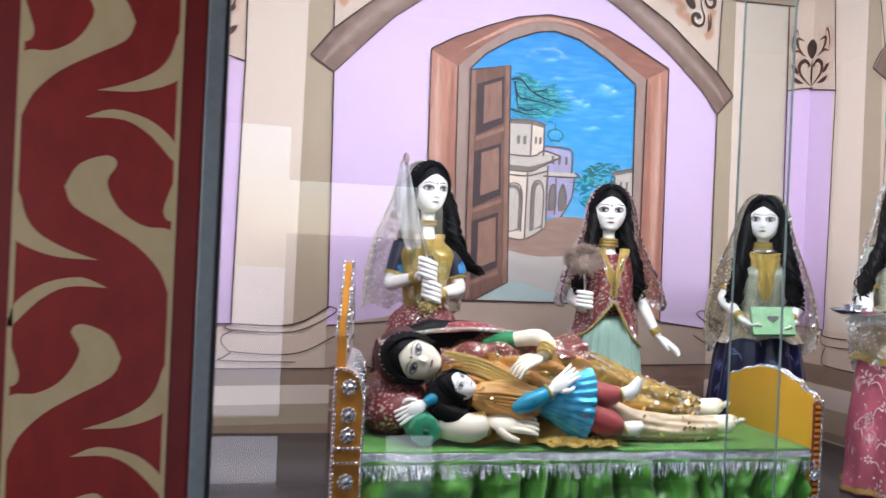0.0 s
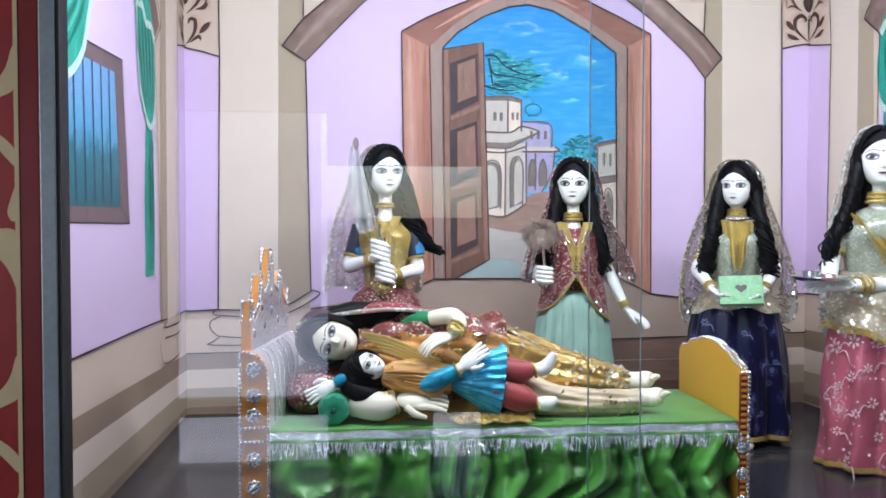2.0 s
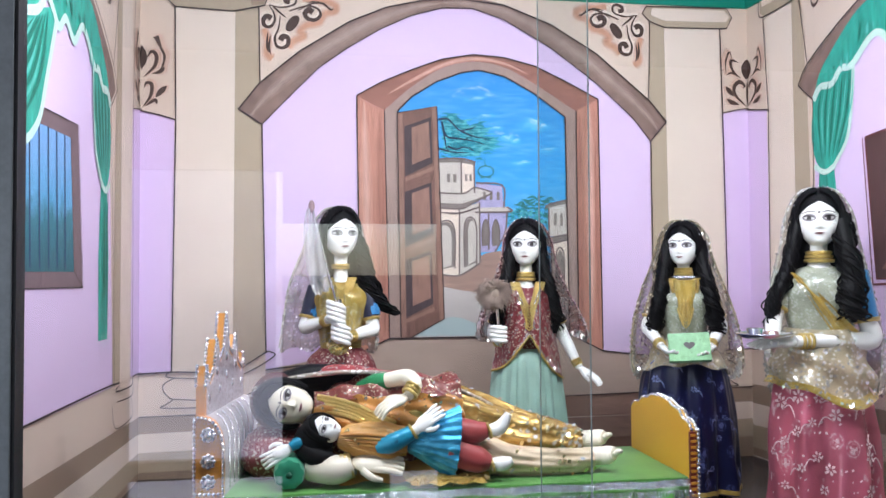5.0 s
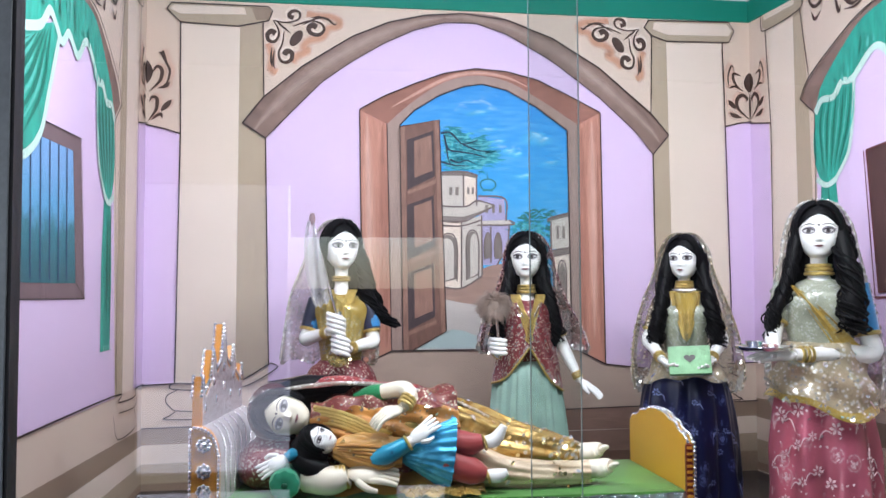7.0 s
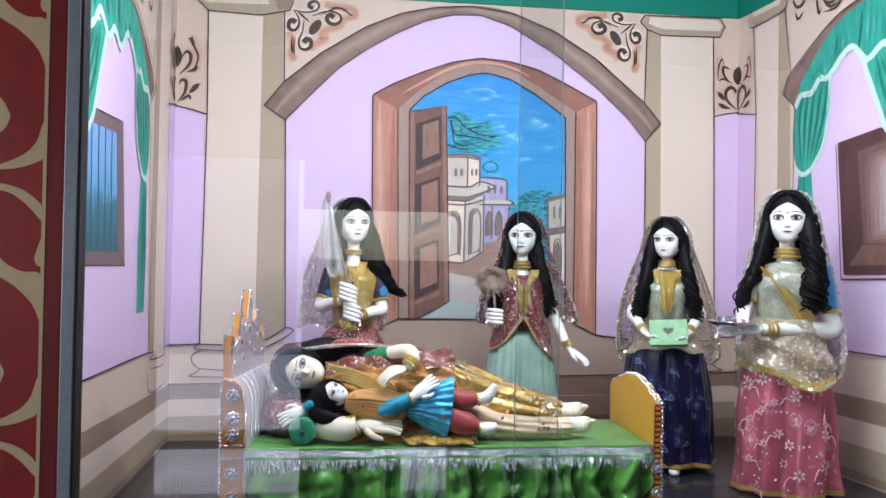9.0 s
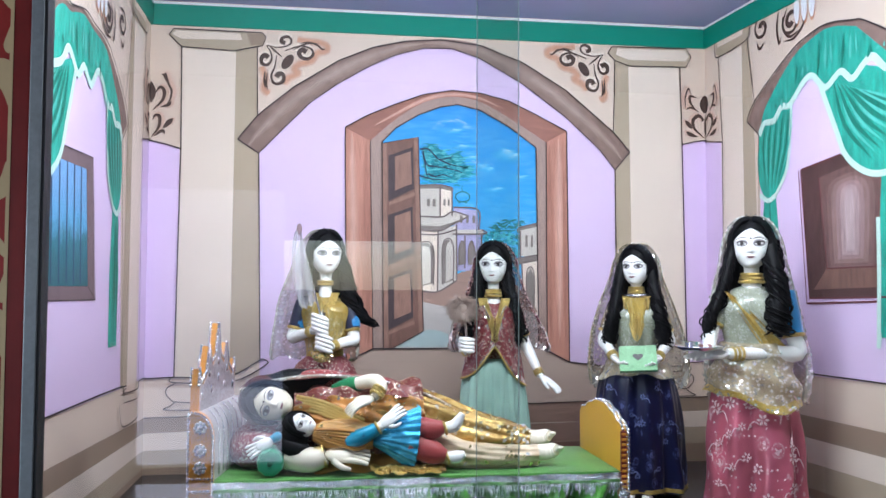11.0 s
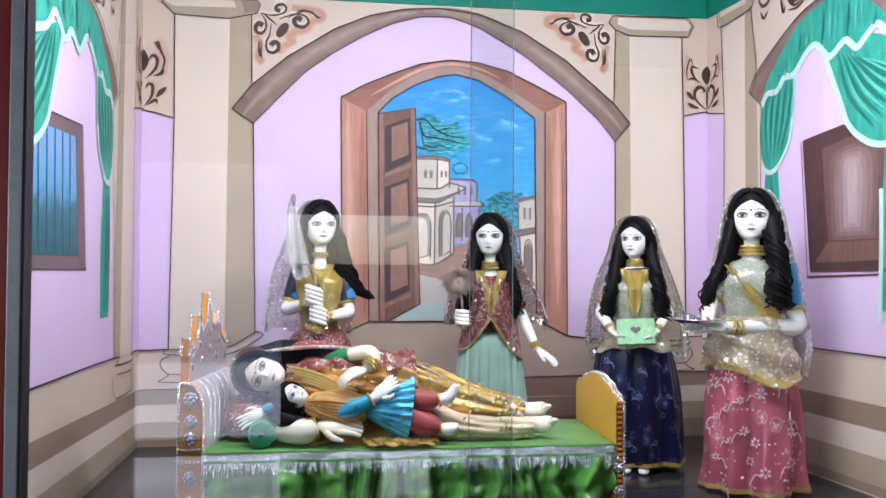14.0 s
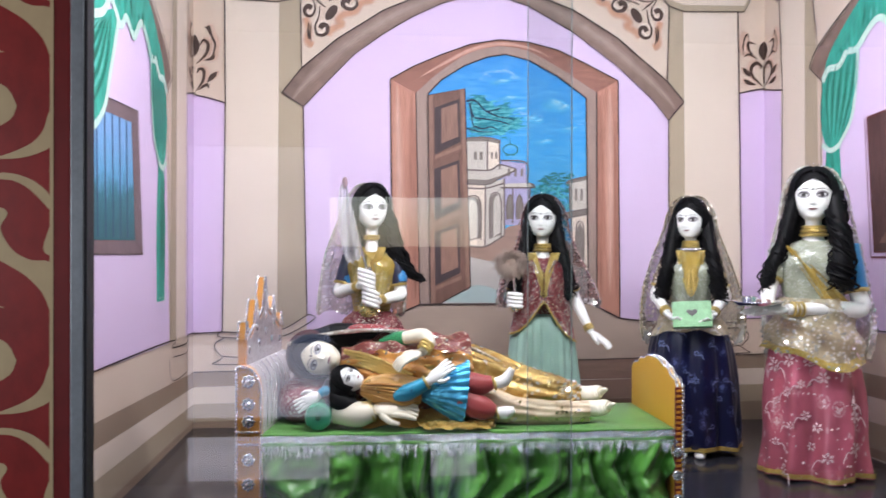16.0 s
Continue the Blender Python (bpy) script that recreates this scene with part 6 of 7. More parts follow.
def pendant(d, z0, z1, w, y0, y1, m):
    """A V-shaped collar of fine gold strings lying on the breast."""
    for k in range(9):
        q = 0.50 + 0.0625 * k
        d.tube([(-w * q, y0 + 0.012, z0), (-w * q * 0.70, y0, z0 - 0.42 * (z0 - z1) * q), (0, y1 - 0.004 - 0.001 * (k % 2), z0 - (z0 - z1) * q), (w * q * 0.70, y0, z0 - 0.42 * (z0 - z1) * q), (w * q, y0 + 0.012, z0)],
               [0.0030] * 5, m, 6, 4, wob=0.25, freq=2.1)


def finish(name, d, at, yaw, label, group="attendant dolls"):
    M = pose(at[0], at[1], at[2], 0, 0, yaw)
    d.v = [tuple(M @ Vector(p)) for p in d.v]
    me = d.mesh(name)
    me.transform(Matrix.Translation(-Vector(at)))
    ob = new(name, me)
    ob.location = at
    return tagged(ob, label, "doll", group)


# doll with a whisk beside the bed
d = Build()
skirt(d, [(0.075, 0.56), (0.12, 0.50), (0.15, 0.30), (0.17, 0.0)], MARO, 14, 0.06, 0.8, 1)
torso(d, 0.54, 0.80, GOLDC, 0.090)


def olive_drape(u, v):
    """Sari end laid over the breast in soft pleats."""
    x = -0.075 + 0.15 * u
    return Vector((x * (1 - 0.2 * v), -0.082 + 2.6 * x * x + 0.007 * math.sin(26 * u + 3 * v), 0.785 - 0.20 * v - 0.9 * abs(x + 0.02) * (1 - v)))


d.grid(olive_drape, 30, 14, sequin("olive_gold_cloth", (0.40, 0.30, 0.09), (0.95, 0.88, 0.62), 95, 0.26, 0.36))
flakes(d, olive_drape, 60, 71, FLAKE, 0.0045, 0.7)
d.tube([(0, 0, 0.775), (0, 0, 0.83), (0, 0.0, 0.90)], [0.036, 0.024, 0.025], SKIN, 14)
head(d, (0, -0.008, 0.968), 1.12, turn=Matrix.Rotation(radians(18), 3, "Z") @ Matrix.Rotation(radians(3), 3, "X"), gaze=0.2)
for z in (0.845, 0.855):
    ring(d, (0, -0.002, z), (0, 0, 1), 0.029, 0.005, GOLD)
limb(d, (-0.088, 0.0, 0.775), (-0.125, -0.03, 0.635), (-0.04, -0.115, 0.665), NAVYS, SKIN, 1.0)
limb(d, (0.088, 0.0, 0.775), (0.115, -0.03, 0.625), (0.03, -0.115, 0.605), NAVYS, SKIN, 1.0)
for sx in (-1, 1):
    d.tube([(sx * 0.099, -0.008, 0.715), (sx * 0.107, -0.014, 0.690), (sx * 0.111, -0.018, 0.672)], [0.0325, 0.033, 0.031], BLUE, 14, 3)
for x, z, sx in ((-0.012, 0.690, -1), (0.004, 0.618, 1)):
    d.ball((x - 0.004 * sx, -0.125, z), (0.030, 0.028, 0.038), SKIN, nu=18, nv=12)
    for i in range(4):
        zz = z + 0.026 - 0.0165 * i
        d.tube([(x - 0.030, -0.135, zz + 0.011), (x - 0.008, -0.157, zz + 0.004), (x + 0.018, -0.155, zz - 0.006), (x + 0.028, -0.138, zz - 0.012)], [0.0085, 0.0095, 0.009, 0.007], SKIN, 8, 4)
pendant(d, 0.81, 0.70, 0.055, -0.058, -0.078, GOLD)
lock(d, [(0.055, 0.0, 0.96), (0.080, -0.005, 0.87), (0.098, -0.015, 0.79), (0.135, 0.0, 0.72), (0.20, 0.02, 0.675)], 0.031, 3)
lock(d, [(0.06, 0.02, 0.93), (0.09, 0.03, 0.84), (0.12, 0.03, 0.76), (0.155, 0.03, 0.70)], 0.030, 5)
lock(d, [(-0.055, 0.0, 0.95), (-0.068, 0.0, 0.86), (-0.085, 0.015, 0.76), (-0.10, 0.02, 0.70)], 0.024, 4)
d.ball((0, 0.035, 0.86), (0.075, 0.04, 0.13), HAIR)
veil(d, 1.065, 0.5, [(0.004, 1.064), (0.05, 1.053), (0.090, 0.99), (0.112, 0.90), (0.152, 0.78), (0.168, 0.66), (0.17, 0.55)], NETS, 1.74, 3, 0.8, -0.05)
# gilt handle between the fists
d.tube([(-0.005, -0.135, 0.56), (-0.003, -0.135, 0.66), (0.0, -0.13, 0.735)], [0.008, 0.006, 0.007], SILVER, 8)
d.ball((-0.006, -0.13, 0.565), (0.032, 0.022, 0.022), GOLDC)
flakes(d, lambda u, v: Vector((-0.045 + 0.08 * u, -0.150, 0.545 + 0.04 * v)), 40, 5, FLAKEG, 0.005, 0)
# grey gauze whisk leaning from the fists
d.tube([(-0.005, -0.132, 0.70), (-0.050, -0.118, 0.87), (-0.095, -0.105, 1.05)], [0.004, 0.0035, 0.003], SILVER, 8)


def whisk_cloth(u, v):
    r, l = -0.092 + 0.066 * v, -0.104 + 0.030 * v - 0.034 * math.sin(math.pi * min(1, 0.06 + 0.9 * v)) ** 0.7
    return Vector((l + (r - l) * u, -0.106 - 0.02 * v + 0.007 * math.sin(11 * u + 5 * v), 1.05 - 0.275 * v - 0.03 * (1 - u) * v + 0.006 * math.sin(17 * u) * v))


d.grid(whisk_cloth, 24, 24, gauze())
flakes(d, lambda u, v: whisk_cloth(u, 0.75 + 0.25 * v), 26, 17, FLAKE, 0.006, 0.5)
d.ball((-0.098, -0.105, 1.058), (0.011, 0.009, 0.022), plain("dark_mauve_tip", (0.30, 0.20, 0.22), 0.7))
finish("doll", d, (-0.53, 2.93, 0), -3, "white-faced doll in gold blouse and maroon skirt holding a gauze whisk")

# doll with a feather fan
d = Build()
skirt(d, [(0.075, 0.545), (0.115, 0.50), (0.14, 0.30), (0.165, 0.0)], MINT, 22, 0.06, 0.8, 5)
torso(d, 0.52, 0.775, MARO, 0.088)
d.tube([(0, 0, 0.75), (0, 0, 0.81), (0, 0, 0.87)], [0.036, 0.023, 0.024], SKIN, 14)
head(d, (0, -0.008, 0.932), 1.09, turn=Matrix.Rotation(radians(-10), 3, "Z") @ Matrix.Rotation(radians(5), 3, "X"), gaze=-0.4)
for z in (0.812, 0.822, 0.80):
    ring(d, (0, -0.002, z), (0, 0, 1), 0.027 + (0.83 - z) * 0.2, 0.0055, GOLD)
limb(d, (-0.085, 0.0, 0.755), (-0.125, -0.01, 0.600), (-0.112, -0.112, 0.575), NETM, SKIN, 0.95)
limb(d, (0.085, 0.0, 0.755), (0.135, 0.01, 0.60), (0.19, -0.045, 0.475), NETM, SKIN, 0.95)
d.ball((-0.112, -0.127, 0.605), (0.026, 0.024, 0.034), SKIN, nu=18, nv=12)
for i in range(4):
    zz = 0.629 - 0.0150 * i
    d.tube([(-0.138, -0.132, zz + 0.002), (-0.118, -0.154, zz), (-0.096, -0.152, zz - 0.002), (-0.086, -0.136, zz - 0.003)], [0.0076, 0.0086, 0.0082, 0.0064], SKIN, 8, 4)
hand(d, (0.19, -0.045, 0.475), (0.265, -0.075, 0.425), (0.3, -0.3, 1), 1.1, SKIN, 0.25)
pendant(d, 0.79, 0.615, 0.062, -0.074, -0.104, GOLD)
chain(d, [(-0.05, -0.05, 0.79), (-0.03, -0.080, 0.73), (0, -0.096, 0.69), (0.03, -0.080, 0.73), (0.05, -0.05, 0.79)], 0.004, SILVER)
for sx in (-1, 1):
    lock(d, [(sx * 0.052, -0.01, 0.93), (sx * 0.068, -0.025, 0.83), (sx * 0.088, -0.045, 0.74), (sx * 0.105, -0.045, 0.66), (sx * 0.102, -0.04, 0.60)], 0.027, 7 + sx)
d.ball((0, 0.035, 0.84), (0.075, 0.04, 0.14), HAIR)
# crossed shawl over the hips
for sx in (-1, 1):
    def shawl(u, v, sx=sx):
        low = 0.60 - 0.03 * math.sin(math.pi * u) - 0.135 * u - (0.03 * u if sx > 0 else 0)
        return Vector((sx * (0.052 * (1 - v) ** 1.2 + (0.105 - 0.045 * (1 - v)) * u ** 0.9) * (0.85 + 0.42 * v), -0.086 + 0.085 * u ** 2 - 0.026 * v + 0.007 * math.sin(17 * v - 7 * u), (0.765 - 0.05 * u) * (1 - v) + low * v))
    d.grid(shawl, 22, 20, MARO)
    flakes(d, shawl, 150, 80 + sx, FLAKE, 0.0046, 0.5)
    d.tube([shawl(i / 8, 1.0) for i in range(9)], [0.0045] * 9, GOLDC, 6, 3)
veil(d, 1.02, 0.5, [(0.004, 1.024), (0.05, 1.012), (0.086, 0.955), (0.102, 0.87), (0.142, 0.76), (0.182, 0.68), (0.205, 0.60), (0.195, 0.575)], NETM, 1.68, 6, 0.8, 0.03)
# fan of brown plumes on a silver handle
d.tube([(-0.108, -0.14, 0.56), (-0.116, -0.145, 0.66), (-0.124, -0.15, 0.73)], [0.006, 0.005, 0.004], SILVER, 8)
PLUME = plain("brown_plume", (0.36, 0.27, 0.23), 0.9, 0, 0.3, 80)
rf = random.Random(9)
HUB = Vector((-0.130, -0.152, 0.752))
d.ball(HUB, (0.038, 0.026, 0.034), PLUME)
for i in range(900):
    q, el, r_ = rf.uniform(0, 6.283), rf.uniform(-1.4, 1.4), rf.gauss(0.062, 0.010)
    e = HUB + Vector((math.cos(q) * r_ * math.cos(el * 0.55), math.sin(el) * 0.045, math.sin(q) * r_ * 0.85 * math.cos(el * 0.55)))
    mid = HUB.lerp(e, 0.6) + Vector((rf.gauss(0, 0.006), rf.gauss(0, 0.004), rf.gauss(0, 0.006) + 0.004))
    e.z -= 0.008
    d.tube([HUB, mid, e], [0.0016, 0.0020, 0.0005], PLUME, 4, 2)
finish("doll", d, (0.158, 2.95, 0), -8, "white-faced doll in maroon sequins and mint skirt with a plume fan")

# doll with a green casket
d = Build()
f = skirt(d, [(0.09, 0.545), (0.145, 0.46), (0.17, 0.30), (0.182, 0.12), (0.188, 0.022)], NAVY, 10, 0.085, 0.82, 8, GOLDC)
sprigs(d, f, 26, 15, SPRIGB, 0.015)
torso(d, 0.53, 0.785, SAGE, 0.088)
d.tube([(0, 0, 0.76), (0, 0, 0.82), (0, 0, 0.88)], [0.036, 0.023, 0.024], SKIN, 14)
head(d, (0, -0.010, 0.924), 1.04, turn=Matrix.Rotation(radians(-20), 3, "Z") @ Matrix.Rotation(radians(4), 3, "X"))
for z in (0.835, 0.825, 0.815):
    ring(d, (0, -0.002, z), (0, 0, 1), 0.028 + (0.84 - z) * 0.15, 0.0052, GOLD)
limb(d, (-0.088, 0.0, 0.765), (-0.135, -0.02, 0.62), (-0.090, -0.12, 0.555), NETG, SKIN, 1.0)
limb(d, (0.088, 0.0, 0.765), (0.130, -0.02, 0.62), (0.080, -0.12, 0.555), NETG, SKIN, 1.0)
hand(d, (-0.090, -0.12, 0.555), (-0.06, -0.17, 0.535), (-0.5, 0, -1), 1.1, SKIN, 0.4)
hand(d, (0.080, -0.12, 0.555), (0.06, -0.17, 0.535), (0.5, 0, -1), 1.1, SKIN, 0.4)
pendant(d, 0.80, 0.62, 0.055, -0.060, -0.080, GOLD)
d.grid(lambda u, v: Vector(((u - 0.5) * (0.085 - 0.045 * v), -0.082 + 8 * ((u - 0.5) * 0.08) ** 2 - 0.004 * math.sin(9 * u), 0.795 - 0.15 * v)), 14, 10, GOLDC)
for k in range(16):
    q = math.pi * (1.0 + (k + 0.5) / 16)
    d.ball((0.046 * math.cos(q), -0.012 + 0.042 * math.sin(q), 0.802), (0.008, 0.008, 0.009), SILVER, nu=8, nv=6)
for sx in (-1, 1):
    lock(d, [(sx * 0.054, -0.01, 0.94), (sx * 0.072, -0.03, 0.84), (sx * 0.085, -0.055, 0.76), (sx * 0.10, -0.065, 0.69), (sx * 0.108, -0.06, 0.63), (sx * 0.108, -0.05, 0.59)], 0.028, 20 + sx)
d.ball((0, 0.035, 0.85), (0.075, 0.04, 0.14), HAIR)
veil(d, 1.03, 0.4, [(0.004, 1.018), (0.05, 1.008), (0.088, 0.950), (0.105, 0.87), (0.15, 0.75), (0.185, 0.62), (0.195, 0.50), (0.18, 0.43)], NETG, 1.72, 9, 0.8)


def waist_drape(u, v):
    a, r = math.pi * (1 + u), 0.098 + 0.062 * v + 0.006 * math.sin(11 * u + 6 * v)
    return Vector((r * math.cos(a), 0.86 * r * math.sin(a), 0.575 - 0.085 * v - 0.045 * v * abs(2 * u - 1) ** 1.5 + 0.006 * math.sin(25 * u) * v))


d.grid(waist_drape, 44, 8, NETD)
flakes(d, waist_drape, 90, 91, FLAKE, 0.0055, 0.6)
for sx in (-1, 1):
    d.ball((sx * 0.035, -0.135, 0.012), (0.022, 0.045, 0.013), SKIN)
finish("doll", d, (0.745, 2.87, 0), -20, "white-faced doll in navy brocade skirt holding a green casket")

# doll with a silver plate
d = Build()
f = skirt(d, [(0.10, 0.55), (0.140, 0.46), (0.156, 0.34), (0.168, 0.16), (0.174, 0.008)], PINK, 7, 0.10, 0.84, 12, GOLDC)
sprigs(d, f, 30, 16, SPRIG, 0.023)
flakes(d, f, 90, 99, SPRIG, 0.006, 0.0, 0.55, 0.95, 0.1)
torso(d, 0.53, 0.845, SAGE, 0.108)
d.tube([(0, 0, 0.815), (0, 0, 0.88), (0, 0, 0.95)], [0.044, 0.029, 0.030], SKIN, 14)
head(d, (0, -0.010, 0.996), 1.22, turn=Matrix.Rotation(radians(-6), 3, "Z"), gaze=-0.2)
for z in (0.885, 0.872, 0.858):
    ring(d, (0, -0.002, z), (0, 0, 1), 0.035 + (0.89 - z) * 0.25, 0.0065, GOLD)
limb(d, (-0.105, 0.0, 0.82), (-0.15, -0.05, 0.66), (-0.16, -0.12, 0.600), SAGE, SKIN, 1.15)
limb(d, (0.112, 0.0, 0.82), (0.150, -0.03, 0.600), (-0.095, -0.140, 0.598), BLUE, SKIN, 1.28, GOLD, 0.72)
hand(d, (-0.095, -0.140, 0.598), (-0.175, -0.165, 0.592), (0.2, 0.3, -1), 1.35, SKIN, -0.1)
hand(d, (-0.16, -0.12, 0.600), (-0.20, -0.17, 0.592), (0, 0.3, -1), 1.2, SKIN, -0.1)
# sash and drape
d.grid(lambda u, v: Vector((-0.085 + 0.17 * v + 0.045 * u - 0.02, -0.090 + 0.05 * abs(v - 0.35) + 0.008 * math.sin(10 * u), 0.83 - 0.22 * v * (1.2 - 0.4 * u) - 0.03 * u)), 8, 18, GOLDC)


def hip_drape(u, v):
    """Net end wound from the hip round the front, folds running down to one side."""
    a, r = math.pi * (0.95 + 1.1 * u), 0.108 + 0.066 * v ** 0.8 + 0.009 * math.sin(13 * v - 9 * u) + 0.004 * math.sin(31 * u)
    low = 0.46 - 0.05 * math.sin(math.pi * u * 1.15 - 0.5) ** 2 - 0.035 * u + 0.03 * math.exp(-((u - 0.42) / 0.12) ** 2)
    return Vector((r * math.cos(a), 0.92 * r * math.sin(a), 0.635 * (1 - v) + low * v + 0.010 * math.sin(10 * u) * v * (1 - v)))


d.grid(hip_drape, 56, 18, NETD)
d.grid(lambda u, v: hip_drape(u, 0.90 + 0.12 * v) * 1.006, 56, 3, GOLDC)
flakes(d, hip_drape, 260, 93, FLAKE, 0.0065, 0.35)
lock(d, [(-0.062, -0.015, 1.01), (-0.085, -0.04, 0.90), (-0.115, -0.06, 0.80), (-0.150, -0.07, 0.72), (-0.165, -0.06, 0.64)], 0.027, 31)
lock(d, [(0.062, -0.02, 1.01), (0.075, -0.06, 0.90), (0.085, -0.09, 0.80), (0.082, -0.10, 0.72), (0.088, -0.09, 0.66)], 0.040, 33)
d.ball((0, 0.04, 0.92), (0.09, 0.05, 0.16), HAIR)
veil(d, 1.12, 0.4, [(0.004, 1.102), (0.06, 1.090), (0.102, 1.02), (0.122, 0.92), (0.150, 0.80), (0.172, 0.66), (0.182, 0.53), (0.165, 0.42)], NETS, 1.70, 14, 0.85, 0.012)
finish("doll", d, (1.045, 2.475, 0), -24, "tall white-faced doll in rose brocade skirt holding a silver plate")


# ---- things the dolls hold ----
CASKET = plain("mint_green_casket_lining", (0.27, 0.52, 0.28), 0.5, 0, 0.45, 55)
c_ = holder("casket", (0.686, 2.70, 0.556), "small mint green casket with a dark heart motif", "box")
b = Build()
b.box((-0.072, -0.012, -0.052), (0.072, 0.012, 0.052), CASKET, 0.004)
q = part("panel", b, c_)
b = Build()
hp = [(0.018 * math.sin(t) ** 3 * 1.1, 0.0013 * (13 * math.cos(t) - 5 * math.cos(2 * t) - 2 * math.cos(3 * t) - math.cos(4 * t)) * 0.8) for t in (6.2832 * i / 24 for i in range(24))]
b.prism(hp, (1, 0, 0), (0, 0, 1), (0, -0.0122, 0.005), (0, -0.002, 0), FEAT)
part("heart_motif", b, q, "dark heart motif", False)
c_.rotation_euler = (radians(-24), radians(-3), radians(-20))
PLATE = plain("polished_steel", (0.75, 0.76, 0.78), 0.16, 1.0, 0.05, 60)
pl = holder("plate", (0.805, 2.405, 0.612), "polished steel plate resting on the doll's hand", "plate")
b = Build()
prof = [(0.001, 0.0), (0.055, 0.0), (0.075, 0.006), (0.088, 0.014), (0.090, 0.012), (0.078, 0.002), (0.056, -0.004), (0.001, -0.004)]
b.grid(lambda u, v: Vector((prof[round(v * 7)][0] * math.cos(6.2832 * u), prof[round(v * 7)][0] * math.sin(6.2832 * u), prof[round(v * 7)][1])), 40, 8, PLATE, close_u=True)
part("dish", b, pl)
b = Build()
prof2 = [(0.001, 0.002), (0.018, 0.002), (0.026, 0.018), (0.029, 0.030), (0.027, 0.030), (0.022, 0.012), (0.001, 0.006)]
b.grid(lambda u, v: Vector((-0.035 + prof2[round(v * 6)][0] * math.cos(6.2832 * u), -0.01 + prof2[round(v * 6)][0] * math.sin(6.2832 * u), prof2[round(v * 6)][1])), 24, 7, PLATE, close_u=True)
for i in range(7):
    b.ball((0.02 + 0.02 * math.cos(i), -0.01 + 0.02 * math.sin(2.1 * i), 0.012), 0.010, LIP if i % 2 else SKIN, nu=8, nv=6)
part("offerings", b, pl, "small bowl and offerings")

# ---- on the bed ----
# pillow and bolster
b = Build()
b.ball((-0.735, 2.27, 0.335), (0.095, 0.13, 0.075), MARO, Matrix.Rotation(radians(-18), 3, "Y"), 28, 16)
thing("pillow", b, "maroon sequined pillow under the reclining doll's head", "pillow")
BOLS = satin("jade_velvet", (0.02, 0.30, 0.16), 0.6)
b = Build()


def bol(u, v):
    a = 6.2832 * u
    pr = [(0.002, -0.050), (0.020, -0.056), (0.036, -0.050), (0.040, -0.03), (0.041, 0.04), (0.036, 0.06), (0.002, 0.06)]
    r, y = pr[round(v * 6)]
    r *= 1 + 0.06 * math.sin(9 * a) * (v < 0.45)
    return Vector((-0.688 + r * math.cos(a), 2.105 + y, 0.312 + r * math.sin(a)))


b.grid(bol, 54, 7, BOLS, close_u=True)
b.ball((-0.688, 2.05, 0.312), (0.008, 0.005, 0.008), plain("dark_jade_button", (0.01, 0.11, 0.06), 0.5))
thing("bolster", b, "small round jade green bolster with a button end", "bolster")

# reclining doll
d = Build()
d.tube([(-0.64, 2.24, 0.405), (-0.55, 2.25, 0.405), (-0.44, 2.25, 0.40), (-0.33, 2.25, 0.40)], [0.06, 0.105, 0.115, 0.12], SAFF, 26, 6, flat=0.95)


def wound(path, radii, folds, seed):
    """Cloth wound round a limb that lies along the bed, in uneven lengthwise folds."""
    r_ = random.Random(seed)
    p1, p2 = r_.uniform(0, 6), r_.uniform(0, 6)
    core = smooth([(x, y, z) for x, y, z in path], 8)
    rad = smooth([(r, 0, 0) for r in radii], 8)

    def fn(u, v):
        k = min(len(core) - 1, round(v * (len(core) - 1)))
        a = 6.2832 * u
        r = rad[k].x * (1 + 0.055 * math.sin(folds * a + p1 + 4 * v) + 0.035 * math.sin((folds + 6) * a + p2 - 7 * v) + 0.03 * math.sin(23 * v + 2 * a))
        return core[k] + Vector((0, r * math.cos(a), r * 0.97 * math.sin(a)))
    return fn


for path, radii, folds, seed in (([(-0.40, 2.25, 0.405), (-0.28, 2.25, 0.405), (-0.12, 2.25, 0.375), (0.04, 2.24, 0.345), (0.125, 2.225, 0.335)], [0.110, 0.118, 0.088, 0.060, 0.044], 7, 3),
                                 ([(-0.22, 2.17, 0.34), (-0.10, 2.14, 0.312), (0.03, 2.13, 0.305), (0.135, 2.135, 0.305)], [0.07, 0.045, 0.036, 0.033], 5, 4)):
    f = wound(path, radii, folds, seed)
    d.grid(f, 96, 8 * (len(path) - 1) + 1, GOLDF if seed == 3 else PALEG, close_u=True)
    flakes(d, f, 260 if seed == 3 else 50, 60 + seed, FLAKEG, 0.0075, 0.05)
    flakes(d, f, 150 if seed == 3 else 30, 64 + seed, FLAKE, 0.0090, 0.05)
head(d, (-0.700, 2.200, 0.472), 1.0, SKIN2, Matrix.Rotation(radians(-76), 3, "Y") @ Matrix.Rotation(radians(6), 3, "Z"))
d.tube([(-0.66, 2.225, 0.445), (-0.625, 2.235, 0.43), (-0.59, 2.24, 0.42)], [0.032, 0.034, 0.05], SKIN2, 14)
for q in (0, 1, 2):
    ring(d, (-0.640 + 0.012 * q, 2.23, 0.437 - 0.004 * q), (1, 0.1, -0.3), 0.039 + 0.003 * q, 0.006, SILVER if q == 0 else GOLD)
